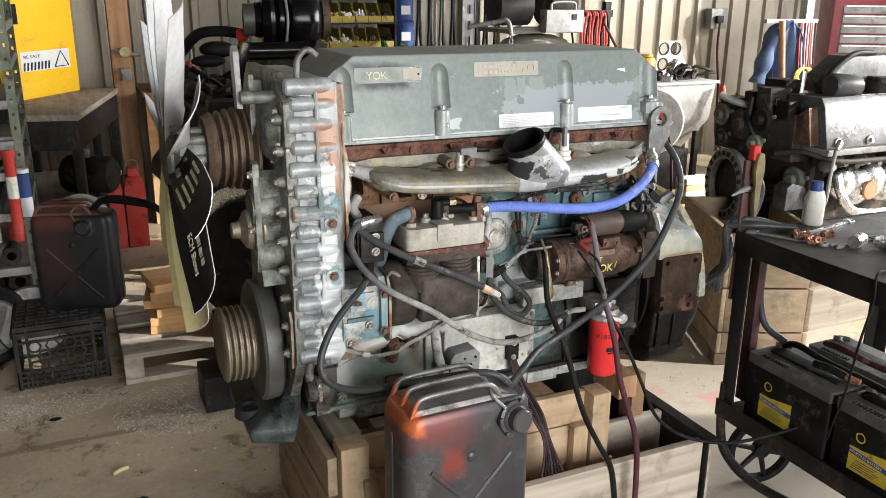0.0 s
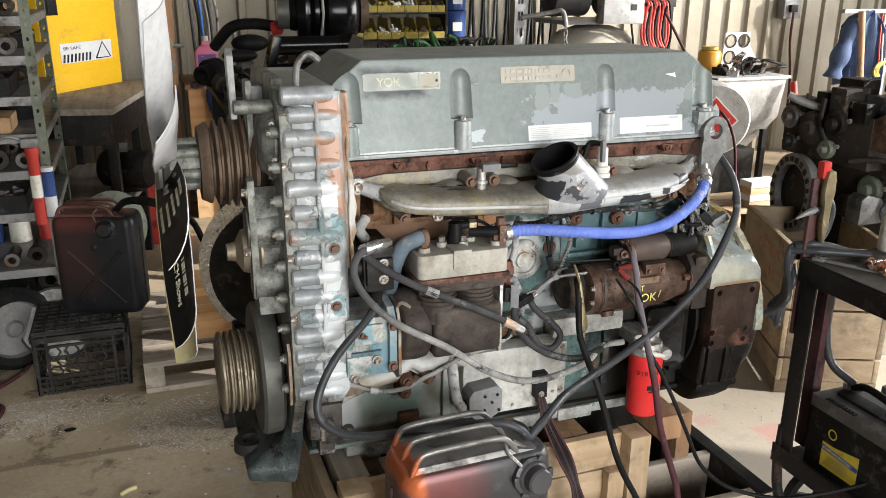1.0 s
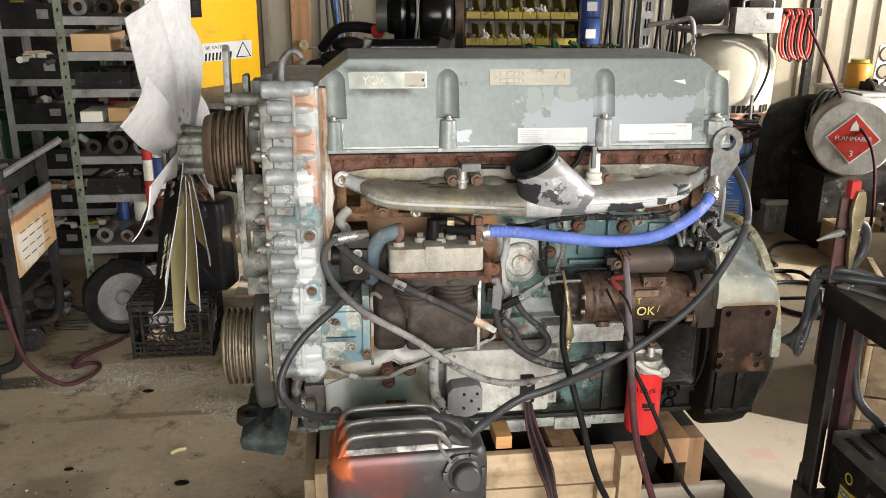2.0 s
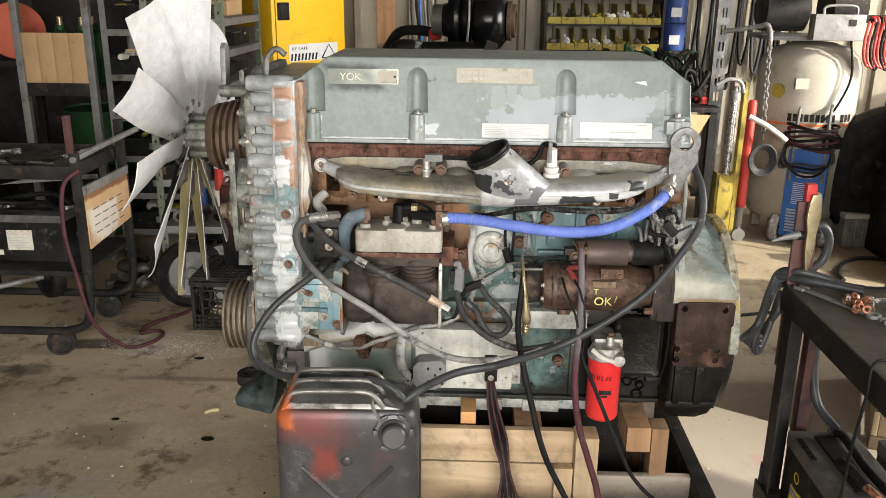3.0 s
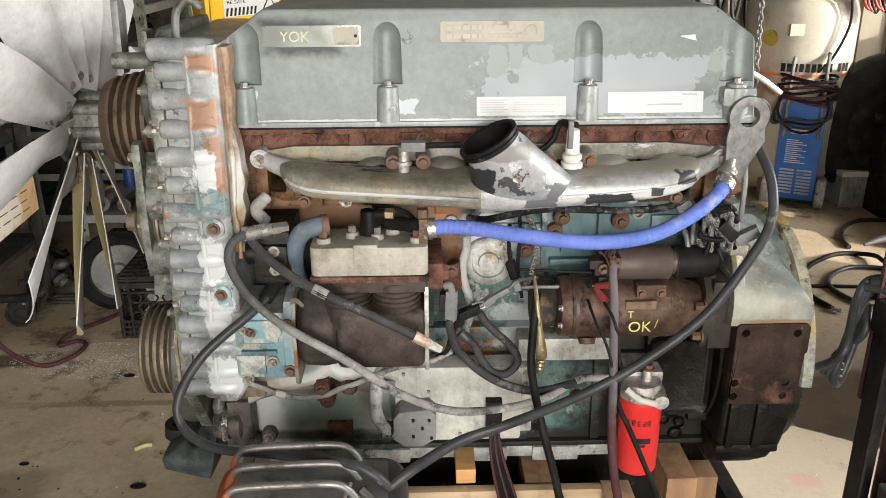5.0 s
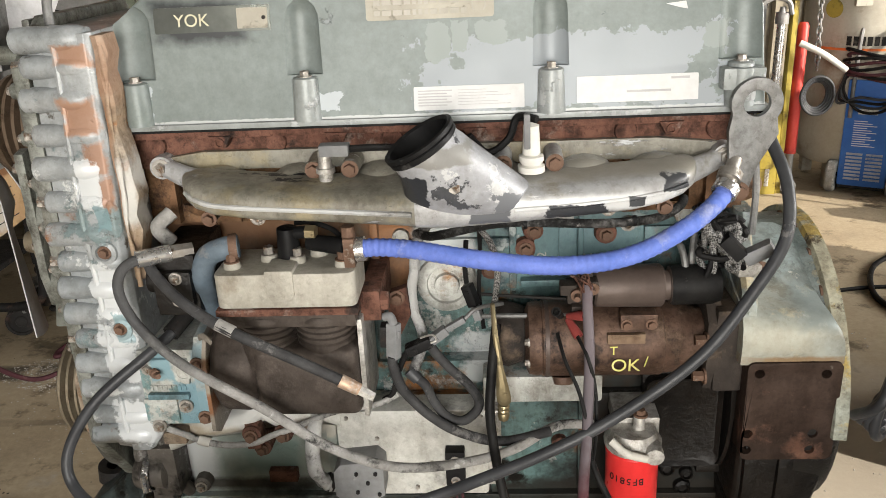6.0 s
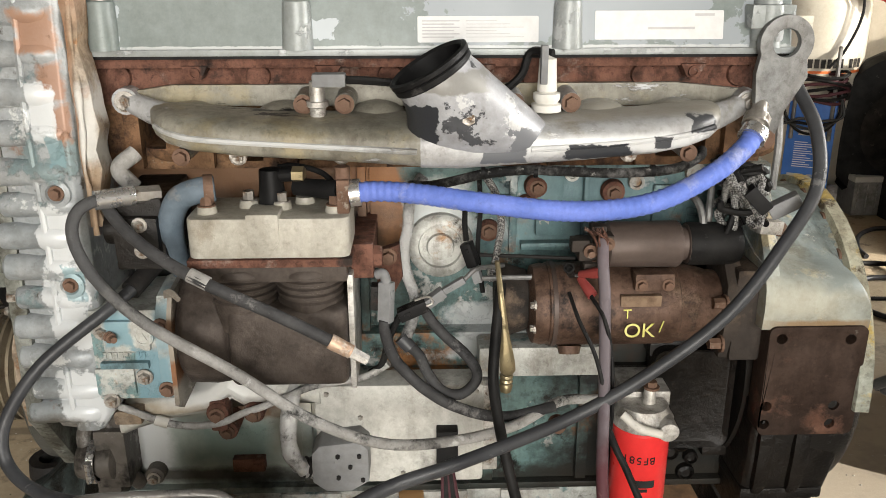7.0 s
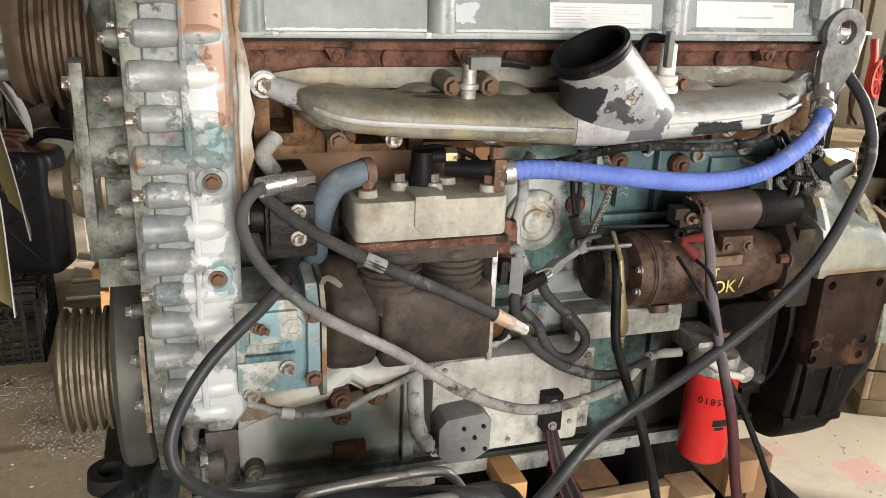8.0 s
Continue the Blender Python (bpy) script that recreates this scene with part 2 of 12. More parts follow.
worn("fan_black", (0.016, 0.017, 0.018), (0.03, 0.03, 0.03), [((0.09, 0.09, 0.085), 0.68, 20, 0.03)], 0.4, 0.2, 0.1, 50, 6)
worn("fan_yellow", (0.40, 0.35, 0.17), (0.47, 0.42, 0.24), [((0.30, 0.26, 0.14), 0.63, 9, 0.05)], 0.55, 0.0, 0.1, 50, 5)
worn("rubber_grey", (0.045, 0.047, 0.052), (0.07, 0.073, 0.078), [((0.15, 0.15, 0.15), 0.67, 25, 0.03)], 0.38, 0, 0.15, 60, 12)
worn("rubber_black", (0.016, 0.016, 0.017), (0.035, 0.034, 0.033), [((0.12, 0.115, 0.11), 0.67, 30, 0.04)], 0.5, 0, 0.2, 80, 14)
worn("hose_dusty", (0.24, 0.235, 0.225), (0.44, 0.435, 0.42), [((0.05, 0.05, 0.05), 0.60, 16, 0.05), ((0.58, 0.58, 0.57), 0.63, 26, 0.05)], 0.7, 0, 0.4, 160, 10, grime=0.15)
worn("hose_blue", (0.10, 0.165, 0.52), (0.145, 0.21, 0.60), [((0.30, 0.34, 0.56), 0.615, 11, 0.06), ((0.06, 0.09, 0.26), 0.66, 17, 0.05)], 0.55, 0, 0.2, 90, 14)
worn("hose_worn", (0.05, 0.05, 0.052), (0.09, 0.09, 0.092), [((0.22, 0.215, 0.21), 0.62, 20, 0.05), ((0.02, 0.02, 0.02), 0.62, 14, 0.05)], 0.55, 0, 0.25, 120, 12)
worn("hose_slate", (0.09, 0.125, 0.16), (0.14, 0.18, 0.22), [((0.24, 0.25, 0.26), 0.63, 14, 0.05)], 0.6, 0, 0.2, 80, 10)
worn("braid", (0.10, 0.098, 0.095), (0.40, 0.395, 0.385), [((0.04, 0.04, 0.04), 0.55, 90, 0.05)], 0.6, 0.2, 0.7, 300, 120)
worn("braid_dark", (0.035, 0.034, 0.033), (0.22, 0.215, 0.21), [((0.03, 0.03, 0.03), 0.50, 14, 0.05), ((0.40, 0.39, 0.37), 0.64, 60, 0.03)], 0.6, 0.1, 0.7, 300, 120)
worn("boot_red", (0.19, 0.035, 0.03), (0.26, 0.05, 0.045), [((0.30, 0.14, 0.12), 0.62, 30, 0.05)], 0.5, 0, 0.1, 60, 10)
worn("cable_maroon", (0.075, 0.03, 0.035), (0.11, 0.042, 0.05), [((0.22, 0.13, 0.13), 0.64, 14, 0.05)], 0.5, 0, 0.15, 60, 10)
worn("red_plastic", (0.42, 0.028, 0.025), (0.50, 0.045, 0.038), [((0.28, 0.02, 0.018), 0.64, 18, 0.05)], 0.4, 0, 0.08, 60, 9)
worn("filter_red", (0.62, 0.030, 0.030), (0.68, 0.045, 0.042), [((0.45, 0.03, 0.03), 0.66, 12, 0.05)], 0.32, 0.0, 0.05, 60, 6)
worn("brass", (0.26, 0.215, 0.125), (0.36, 0.30, 0.185), [((0.17, 0.135, 0.08), 0.60, 25, 0.05)], 0.38, 0.8, 0.15, 80, 18)
worn("copper_dull", (0.42, 0.27, 0.18), (0.52, 0.38, 0.28), [((0.55, 0.50, 0.44), 0.60, 30, 0.05)], 0.45, 0.4, 0.15, 80, 18)
worn("aluminium", (0.50, 0.49, 0.46), (0.60, 0.59, 0.57), [((0.30, 0.28, 0.25), 0.61, 14, 0.05)], 0.45, 0.6, 0.3, 70, 9, grime=0.45)
worn("plastic_white", (0.52, 0.50, 0.45), (0.60, 0.59, 0.55), [((0.40, 0.38, 0.34), 0.64, 20, 0.04)], 0.45, 0, 0.1, 60, 12)
worn("plastic_black", (0.018, 0.018, 0.019), (0.035, 0.035, 0.036), [((0.10, 0.095, 0.09), 0.66, 18, 0.05)], 0.45, 0, 0.12, 70, 9)
worn("paper_white", (0.58, 0.585, 0.59), (0.64, 0.645, 0.645), [((0.47, 0.465, 0.45), 0.67, 16, 0.05)], 0.6, 0, 0.05, 60, 8)
worn("paper_print", (0.42, 0.42, 0.43), (0.50, 0.50, 0.50), (), 0.6, 0, 0.0, 60, 8)
worn("plate_beige", (0.33, 0.31, 0.26), (0.40, 0.38, 0.32), [((0.26, 0.245, 0.21), 0.62, 20, 0.04)], 0.5, 0.1, 0.1, 70, 9)
worn("plate_emboss", (0.36, 0.345, 0.30), (0.42, 0.40, 0.36), (), 0.55, 0.1, 0.1, 70, 9)
worn("sticker_black", (0.022, 0.023, 0.024), (0.045, 0.047, 0.047), [((0.16, 0.18, 0.17), 0.62, 18, 0.04)], 0.5, 0, 0.1, 60, 14)
worn("chalk_yellow", (0.60, 0.56, 0.14), (0.70, 0.66, 0.26), (), 0.8, 0, 0.0, 90, 30)
worn("mount_teal", (0.045, 0.06, 0.06), (0.09, 0.115, 0.115), [((0.02, 0.018, 0.015), 0.56, 9, 0.04), ((0.22, 0.25, 0.25), 0.66, 14, 0.02)], 0.32, 0.1, 0.6, 50, 8, grime=0.4)
worn("tag_metal", (0.10, 0.105, 0.095), (0.17, 0.18, 0.16), [((0.20, 0.215, 0.19), 0.60, 16, 0.03, (0.5, 1, 1.4))], 0.30, 0.8, 0.04, 60, 6)
worn("crate_plastic", (0.034, 0.032, 0.029), (0.06, 0.056, 0.052), [((0.15, 0.14, 0.13), 0.63, 14, 0.05)], 0.6, 0, 0.15, 60, 8)
worn("chalk_pale", (0.52, 0.50, 0.36), (0.60, 0.58, 0.44), (), 0.85, 0, 0.0, 90, 30)
worn("can_paint", (0.068, 0.066, 0.070), (0.10, 0.098, 0.103), [((0.15, 0.148, 0.15), 0.63, 8, 0.08), ((0.13, 0.065, 0.06), 0.69, 5, 0.06)], 0.34, 0.30, 0.06, 60, 4)
worn("can_bare", (0.17, 0.163, 0.152), (0.25, 0.242, 0.23), [((0.09, 0.085, 0.08), 0.58, 8, 0.05)], 0.36, 0.55, 0.15, 60, 8)
worn("can2_paint", (0.022, 0.023, 0.027), (0.04, 0.041, 0.046), [((0.10, 0.035, 0.028), 0.66, 6, 0.06), ((0.10, 0.10, 0.10), 0.68, 12, 0.05)], 0.42, 0.3, 0.15, 60, 5)
worn("can2_top", (0.15, 0.065, 0.055), (0.20, 0.10, 0.085), [((0.06, 0.05, 0.045), 0.58, 8, 0.05)], 0.5, 0.2, 0.2, 60, 7)
worn("steel_dark", (0.035, 0.034, 0.034), (0.06, 0.057, 0.055), [((0.12, 0.075, 0.06), 0.63, 9, 0.06)], 0.5, 0.3, 0.25, 60, 6)
worn("steel_top", (0.085, 0.075, 0.062), (0.14, 0.125, 0.105), [((0.20, 0.185, 0.165), 0.61, 7, 0.06)], 0.5, 0.2, 0.25, 60, 6)
worn("steel_maroon", (0.10, 0.045, 0.045), (0.15, 0.075, 0.07), [((0.06, 0.045, 0.045), 0.58, 9, 0.06)], 0.5, 0.3, 0.2, 60, 6)
worn("steel_grey", (0.20, 0.20, 0.195), (0.28, 0.275, 0.27), [((0.12, 0.10, 0.085), 0.61, 9, 0.06)], 0.5, 0.4, 0.25, 60, 6)
worn("shelf_green", (0.13, 0.155, 0.115), (0.19, 0.21, 0.16), [((0.09, 0.075, 0.055), 0.6, 12, 0.05)], 0.6, 0.2, 0.25, 70, 9)
worn("battery_black", (0.022, 0.021, 0.020), (0.038, 0.036, 0.034), [((0.10, 0.095, 0.09), 0.64, 12, 0.06)], 0.55, 0, 0.12, 70, 6)
worn("battery_lid", (0.085, 0.08, 0.074), (0.14, 0.133, 0.122), [((0.21, 0.20, 0.185), 0.60, 9, 0.06)], 0.6, 0, 0.15, 70, 7)
worn("label_yellow", (0.55, 0.43, 0.03), (0.62, 0.50, 0.06), [((0.30, 0.24, 0.05), 0.64, 18, 0.05)], 0.5, 0, 0.05, 60, 12)
worn("label_blue", (0.03, 0.06, 0.22), (0.05, 0.09, 0.28), (), 0.5, 0, 0.05, 60, 12)
worn("label_white", (0.62, 0.60, 0.52), (0.68, 0.66, 0.58), [((0.45, 0.40, 0.30), 0.64, 14, 0.06)], 0.6, 0, 0.05, 60, 12)
worn("cabinet_yellow", (0.72, 0.42, 0.012), (0.78, 0.47, 0.02), [((0.55, 0.33, 0.03), 0.66, 8, 0.06)], 0.38, 0, 0.06, 60, 4)
worn("vent_grey", (0.30, 0.33, 0.38), (0.38, 0.41, 0.46), [((0.10, 0.17, 0.34), 0.6, 20, 0.06)], 0.5, 0, 0.1, 60, 9)
worn("welder_blue", (0.03, 0.12, 0.40), (0.045, 0.15, 0.47), [((0.10, 0.17, 0.34), 0.65, 10, 0.06)], 0.4, 0.1, 0.08, 60, 5)
worn("tank_cream", (0.38, 0.35, 0.285), (0.46, 0.43, 0.365), [((0.28, 0.23, 0.165), 0.62, 5, 0.08), ((0.20, 0.12, 0.06), 0.70, 14, 0.03)], 0.5, 0.1, 0.15, 50, 4)
worn("washer_grey", (0.34, 0.335, 0.32), (0.42, 0.415, 0.40), [((0.24, 0.235, 0.22), 0.60, 6, 0.07)], 0.5, 0.2, 0.15, 50, 4, grime=0.2)
worn("paint_red", (0.42, 0.035, 0.028), (0.50, 0.06, 0.045), [((0.20, 0.03, 0.025), 0.62, 10, 0.05)], 0.45, 0.1, 0.1, 60, 6)
worn("paint_red_dull", (0.42, 0.065, 0.025), (0.48, 0.095, 0.04), [((0.26, 0.05, 0.03), 0.62, 9, 0.05)], 0.5, 0, 0.1, 60, 6)
worn("paint_orange", (0.60, 0.13, 0.03), (0.68, 0.18, 0.05), [((0.38, 0.08, 0.03), 0.63, 10, 0.05)], 0.5, 0, 0.1, 60, 6)
worn("chest_maroon", (0.13, 0.015, 0.02), (0.17, 0.025, 0.03), (), 0.35, 0.2, 0.05, 60, 4)
worn("chest_drawer", (0.20, 0.20, 0.20), (0.28, 0.28, 0.28), [((0.25, 0.25, 0.25), 0.62, 9, 0.06)], 0.35, 0.6, 0.08, 60, 6)
worn("cloth_blue", (0.055, 0.08, 0.15), (0.085, 0.12, 0.21), [((0.03, 0.05, 0.13), 0.60, 7, 0.06)], 0.9, 0, 0.4, 120, 8)
worn("plastic_blue", (0.02, 0.045, 0.16), (0.035, 0.07, 0.22), (), 0.4, 0, 0.08, 60, 8)
worn("bin_yellow", (0.31, 0.235, 0.04), (0.38, 0.30, 0.06), [((0.16, 0.12, 0.05), 0.58, 12, 0.06)], 0.55, 0.1, 0.1, 60, 8)
worn("cardboard", (0.42, 0.27, 0.14), (0.50, 0.33, 0.18), [((0.30, 0.19, 0.10), 0.64, 7, 0.06)], 0.85, 0, 0.15, 80, 4)
worn("drum_green", (0.02, 0.07, 0.025), (0.035, 0.10, 0.04), [((0.06, 0.06, 0.04), 0.62, 8, 0.06)], 0.45, 0.2, 0.1, 60, 5)
worn("scrap_metal", (0.10, 0.095, 0.09), (0.22, 0.21, 0.20), [((0.15, 0.08, 0.045), 0.57, 16, 0.05), ((0.40, 0.39, 0.38), 0.65, 20, 0.04)], 0.5, 0.5, 0.3, 90, 14)
worn("scrap_dark", (0.025, 0.024, 0.023), (0.06, 0.055, 0.05), [((0.14, 0.12, 0.10), 0.64, 14, 0.06)], 0.5, 0.3, 0.3, 80, 10)
worn("shiny_black", (0.010, 0.010, 0.011), (0.02, 0.02, 0.021), (), 0.18, 0.1, 0.05, 40, 5)
worn("chrome", (0.62, 0.62, 0.62), (0.72, 0.72, 0.72), [((0.35, 0.34, 0.33), 0.64, 30, 0.05)], 0.25, 0.9, 0.05, 80, 14)
worn("copper_scrap", (0.40, 0.16, 0.085), (0.50, 0.25, 0.15), [((0.20, 0.10, 0.07), 0.58, 60, 0.05)], 0.45, 0.6, 0.2, 120, 50)
worn("engine_silver", (0.11, 0.115, 0.125), (0.18, 0.185, 0.195), [((0.07, 0.07, 0.075), 0.58, 5, 0.07), ((0.36, 0.36, 0.36), 0.64, 9, 0.05)], 0.36, 0.5, 0.15, 50, 4, grime=0.3)
worn("wall_plain", (0.075, 0.066, 0.054), (0.105, 0.092, 0.074), [((0.07, 0.06, 0.05), 0.60, 3, 0.08, (1, 1, 0.2))], 0.6, 0.0, 0.1, 50, 2)
worn("wall_steel", (0.29, 0.255, 0.195), (0.36, 0.325, 0.26), [((0.20, 0.175, 0.13), 0.60, 3, 0.08, (1, 1, 0.2)), ((0.20, 0.13, 0.08), 0.72, 10, 0.03)], 0.5, 0.15, 0.1, 50, 2)
worn("ceiling_paint", (0.09, 0.083, 0.07), (0.13, 0.12, 0.10), [((0.12, 0.11, 0.10), 0.62, 3, 0.08)], 0.8, 0, 0.1, 40, 2)
worn("pink_fluid", (0.50, 0.13, 0.22), (0.56, 0.17, 0.27), (), 0.35, 0, 0.05, 60, 5)
worn("label_purple", (0.11, 0.06, 0.20), (0.15, 0.09, 0.26), [((0.60, 0.50, 0.15), 0.62, 30, 0.03)], 0.45, 0, 0.0, 60, 9)
worn("amber_plastic", (0.45, 0.20, 0.02), (0.52, 0.26, 0.04), (), 0.35, 0, 0.05, 60, 6)
worn("sand_white", (0.46, 0.44, 0.40), (0.58, 0.56, 0.52), (), 0.9, 0, 0.3, 300, 40)
wooden("pine", (0.33, 0.22, 0.12), (0.50, 0.375, 0.24), 0, 0.7, 0.6)
wooden("pine_z", (0.33, 0.22, 0.12), (0.50, 0.375, 0.24), 2, 0.7, 0.6)
wooden("pine_y", (0.29, 0.20, 0.12), (0.43, 0.335, 0.225), 1, 0.75, 0.65)
wooden("crate_ply", (0.22, 0.16, 0.10), (0.34, 0.26, 0.17), 0, 0.8, 0.7)
wooden("crate_ply_y", (0.24, 0.18, 0.115), (0.37, 0.29, 0.19), 1, 0.8, 0.7)
wooden("grey_wood", (0.22, 0.18, 0.14), (0.38, 0.33, 0.27), 0, 0.85, 0.6)
wooden("grey_wood_y", (0.22, 0.18, 0.14), (0.38, 0.33, 0.27), 1, 0.85, 0.6)
wooden("old_post", (0.20, 0.11, 0.055), (0.36, 0.21, 0.11), 2, 0.85, 0.7)
wooden("orange_wood", (0.48, 0.24, 0.09), (0.60, 0.35, 0.15), 0, 0.7, 0.3)


def braided():
    """Woven sleeve: crossing light and dark threads."""
    m = MATS["braid"]
    nd, lk = m.node_tree.nodes, m.node_tree.links
    b = nd["Principled BSDF"]
    tc = nd.new("ShaderNodeTexCoord")
    mp = nd.new("ShaderNodeMapping")
    mp.inputs["Rotation"].default_value = (0.6, 0.78, 0.5)
    lk.new(tc.outputs["Object"], mp.inputs[0])
    ck = nd.new("ShaderNodeTexChecker")
    ck.inputs["Scale"].default_value = 330
    ck.inputs["Color1"].default_value, ck.inputs["Color2"].default_value = (0.02, 0.02, 0.02, 1), (0.42, 0.415, 0.40, 1)
    lk.new(mp.outputs[0], ck.inputs["Vector"])
    x = nd.new("ShaderNodeMix")
    x.data_type = "RGBA"
    x.inputs[0].default_value = 0.6
    lk.new(b.inputs["Base Color"].links[0].from_socket, x.inputs[6])
    lk.new(ck.outputs[0], x.inputs[7])
    lk.new(x.outputs[2], b.inputs["Base Color"])


braided()


def concrete():
    m = worn("concrete", (0.40, 0.32, 0.215), (0.49, 0.405, 0.285), [((0.27, 0.215, 0.155), 0.60, 0.9, 0.10), ((0.40, 0.37, 0.32), 0.63, 1.7, 0.06), ((0.09, 0.075, 0.055), 0.655, 2.3, 0.05), ((0.19, 0.15, 0.10), 0.60, 5.5, 0.05), ((0.10, 0.085, 0.07), 0.77, 26, 0.01)], 0.62, 0, 0.25, 45, 1.3)
    return m


concrete()


def zone_paint(name, base, zones):
    """Adds painted, worn or sunlit-looking patches to a copy of a material: (colour, centre, half size, edge noise
    scale, edge width, strength).
    """
    m = MATS[base].copy()
    m.name = name
    nd, lk = m.node_tree.nodes, m.node_tree.links
    b = nd["Principled BSDF"]
    src = b.inputs["Base Color"].links[0].from_socket
    tc = nd.new("ShaderNodeTexCoord")
    for colour, c, h, sc, width, strength in zones:
        v = nd.new("ShaderNodeVectorMath")
        v.operation = "SUBTRACT"
        v.inputs[1].default_value = c
        lk.new(tc.outputs["Object"], v.inputs[0])
        d = nd.new("ShaderNodeVectorMath")
        d.operation = "DIVIDE"
        d.inputs[1].default_value = h
        lk.new(v.outputs[0], d.inputs[0])
        a = nd.new("ShaderNodeVectorMath")
        a.operation = "ABSOLUTE"
        lk.new(d.outputs[0], a.inputs[0])
        s = nd.new("ShaderNodeSeparateXYZ")
        lk.new(a.outputs[0], s.inputs[0])
        m1 = nd.new("ShaderNodeMath")
        m1.operation = "MAXIMUM"
        lk.new(s.outputs[0], m1.inputs[0])
        lk.new(s.outputs[2], m1.inputs[1])
        m2 = nd.new("ShaderNodeMath")
        m2.operation = "MAXIMUM"
        lk.new(m1.outputs[0], m2.inputs[0])
        lk.new(s.outputs[1], m2.inputs[1])
        n = nd.new("ShaderNodeTexNoise")
        n.inputs["Scale"].default_value, n.inputs["Detail"].default_value, n.inputs["Roughness"].default_value = sc, 8, 0.65
        lk.new(tc.outputs["Object"], n.inputs["Vector"])
        ad = nd.new("ShaderNodeMath")
        ad.operation = "MULTIPLY_ADD"
        ad.inputs[1].default_value = 1.6
        lk.new(n.outputs["Fac"], ad.inputs[0])
        lk.new(m2.outputs[0], ad.inputs[2])
        r = nd.new("ShaderNodeMapRange")
        r.inputs[1].default_value, r.inputs[2].default_value, r.inputs[3].default_value, r.inputs[4].default_value = 1.7 - width, 1.7 + width, strength, 0.0
        lk.new(ad.outputs[0], r.inputs[0])
        x = nd.new("ShaderNodeMix")
        x.data_type = "RGBA"
        lk.new(r.outputs[0], x.inputs[0])
        lk.new(src, x.inputs[6])
        x.inputs[7].default_value = (*colour, 1)
        src = x.outputs[2]
    lk.new(src, b.inputs["Base Color"])
    MATS[name] = m
    return m


# ---- mesh helpers ----
def thing(name, label, category, at=(0, 0, 0), group="", kind=""):
    e = new(name)
    e.empty_display_size = 0.05
    e.location = at
    return tagged(e, label, category, group, kind)


def part(name, bm, material, parent=None, label="", bevel=0.0, smooth=True, seg=2, kind=""):
    if bevel:
        bmesh.ops.remove_doubles(bm, verts=bm.verts, dist=1e-5)
        es = [e for e in bm.edges if len(e.link_faces) == 2 and e.calc_face_angle(0) > 0.5]
        bmesh.ops.bevel(bm, geom=es, offset=bevel, segments=seg, profile=0.7, affect="EDGES", clamp_overlap=True)
    bmesh.ops.recalc_face_normals(bm, faces=bm.faces)
    me = bpy.data.meshes.new(name)
    bm.to_mesh(me)
    bm.free()
    me.materials.append(MATS[material])
    if smooth:
        me.shade_smooth()
        me.set_sharp_from_angle(angle=radians(38))
    ob = new(name, me)
    if parent:
        attach(ob, parent)
    return tagged(ob, label, kind=kind)


def attach(ob, parent):
    ob.parent = parent
    if parent.type == "EMPTY":
        ob.matrix_parent_inverse = Matrix.Translation(parent.location).inverted()


def whole(name, bm, material, label, category, group="", kind="", **kw):
    return tagged(part(name, bm, material, None, **kw), label, category, group, kind)


def B():
    return bmesh.new()


def box(bm, x0, x1, y0, y1, z0, z1, m=None):
    r = bmesh.ops.create_cube(bm, size=1.0)["verts"]
    t = Matrix.Translation(((x0 + x1) / 2, (y0 + y1) / 2, (z0 + z1) / 2)) @ Matrix.Diagonal((abs(x1 - x0), abs(y1 - y0), abs(z1 - z0), 1))
    bmesh.ops.transform(bm, matrix=(m @ t) if m else t, verts=r)
    return bm


def axes(p, q):
    d = (Vector(q) - Vector(p))
    ln = d.length
    rot = d.to_track_quat("Z", "Y").to_matrix().to_4x4()
    return Matrix.Translation(p) @ rot, ln


def cyl(bm, p, q, r, r2=None, n=20, cap=True):
    m, ln = axes(p, q)
    bmesh.ops.create_cone(bm, cap_ends=cap, segments=n, radius1=r, radius2=r if r2 is None else r2, depth=ln, matrix=m @ Matrix.Translation((0, 0, ln / 2)))
    return bm


def ball(bm, c, r, s=(1, 1, 1), u=16, v=10):
    bmesh.ops.create_uvsphere(bm, u_segments=u, v_segments=v, radius=r, matrix=Matrix.Translation(c) @ Matrix.Diagonal((*s, 1)))
    return bm


def rings(bm, loops, close=True, cap=True):
    """Skin over a row of equal loops of points."""
    vs = [[bm.verts.new(p) for p in lp] for lp in loops]
    n = len(vs[0])
    for a, b in zip(vs, vs[1:]):
        for i in range(n if close else n - 1):
            bm.faces.new((a[i], a[(i + 1) % n], b[(i + 1) % n], b[i]))
    if cap and close:
        bm.faces.new(vs[0][::-1])
        bm.faces.new(vs[-1])
    return bm


def lathe(bm, profile, p, q, n=32, cap=True):
    """A turned body: profile of (distance along p to q, radius)."""
    m, _ = axes(p, q)
    loops = [[m @ Vector((r * math.cos(2 * math.pi * i / n), r * math.sin(2 * math.pi * i / n), d)) for i in range(n)] for d, r in profile]
    return rings(bm, loops, True, cap)


def smooth_line(pts, sub=8):
    P = [Vector(p) for p in pts]
    P = [P[0] * 2 - P[1]] + P + [P[-1] * 2 - P[-2]]
    out = []
    for i in range(1, len(P) - 2):
        a, b, c, d = P[i - 1:i + 3]
        for k in range(sub):
            t = k / sub
            out.append(0.5 * ((2 * b) + (c - a) * t + (2 * a - 5 * b + 4 * c - d) * t * t + (3 * b - a - 3 * c + d) * t ** 3))
    return out + [P[-2]]


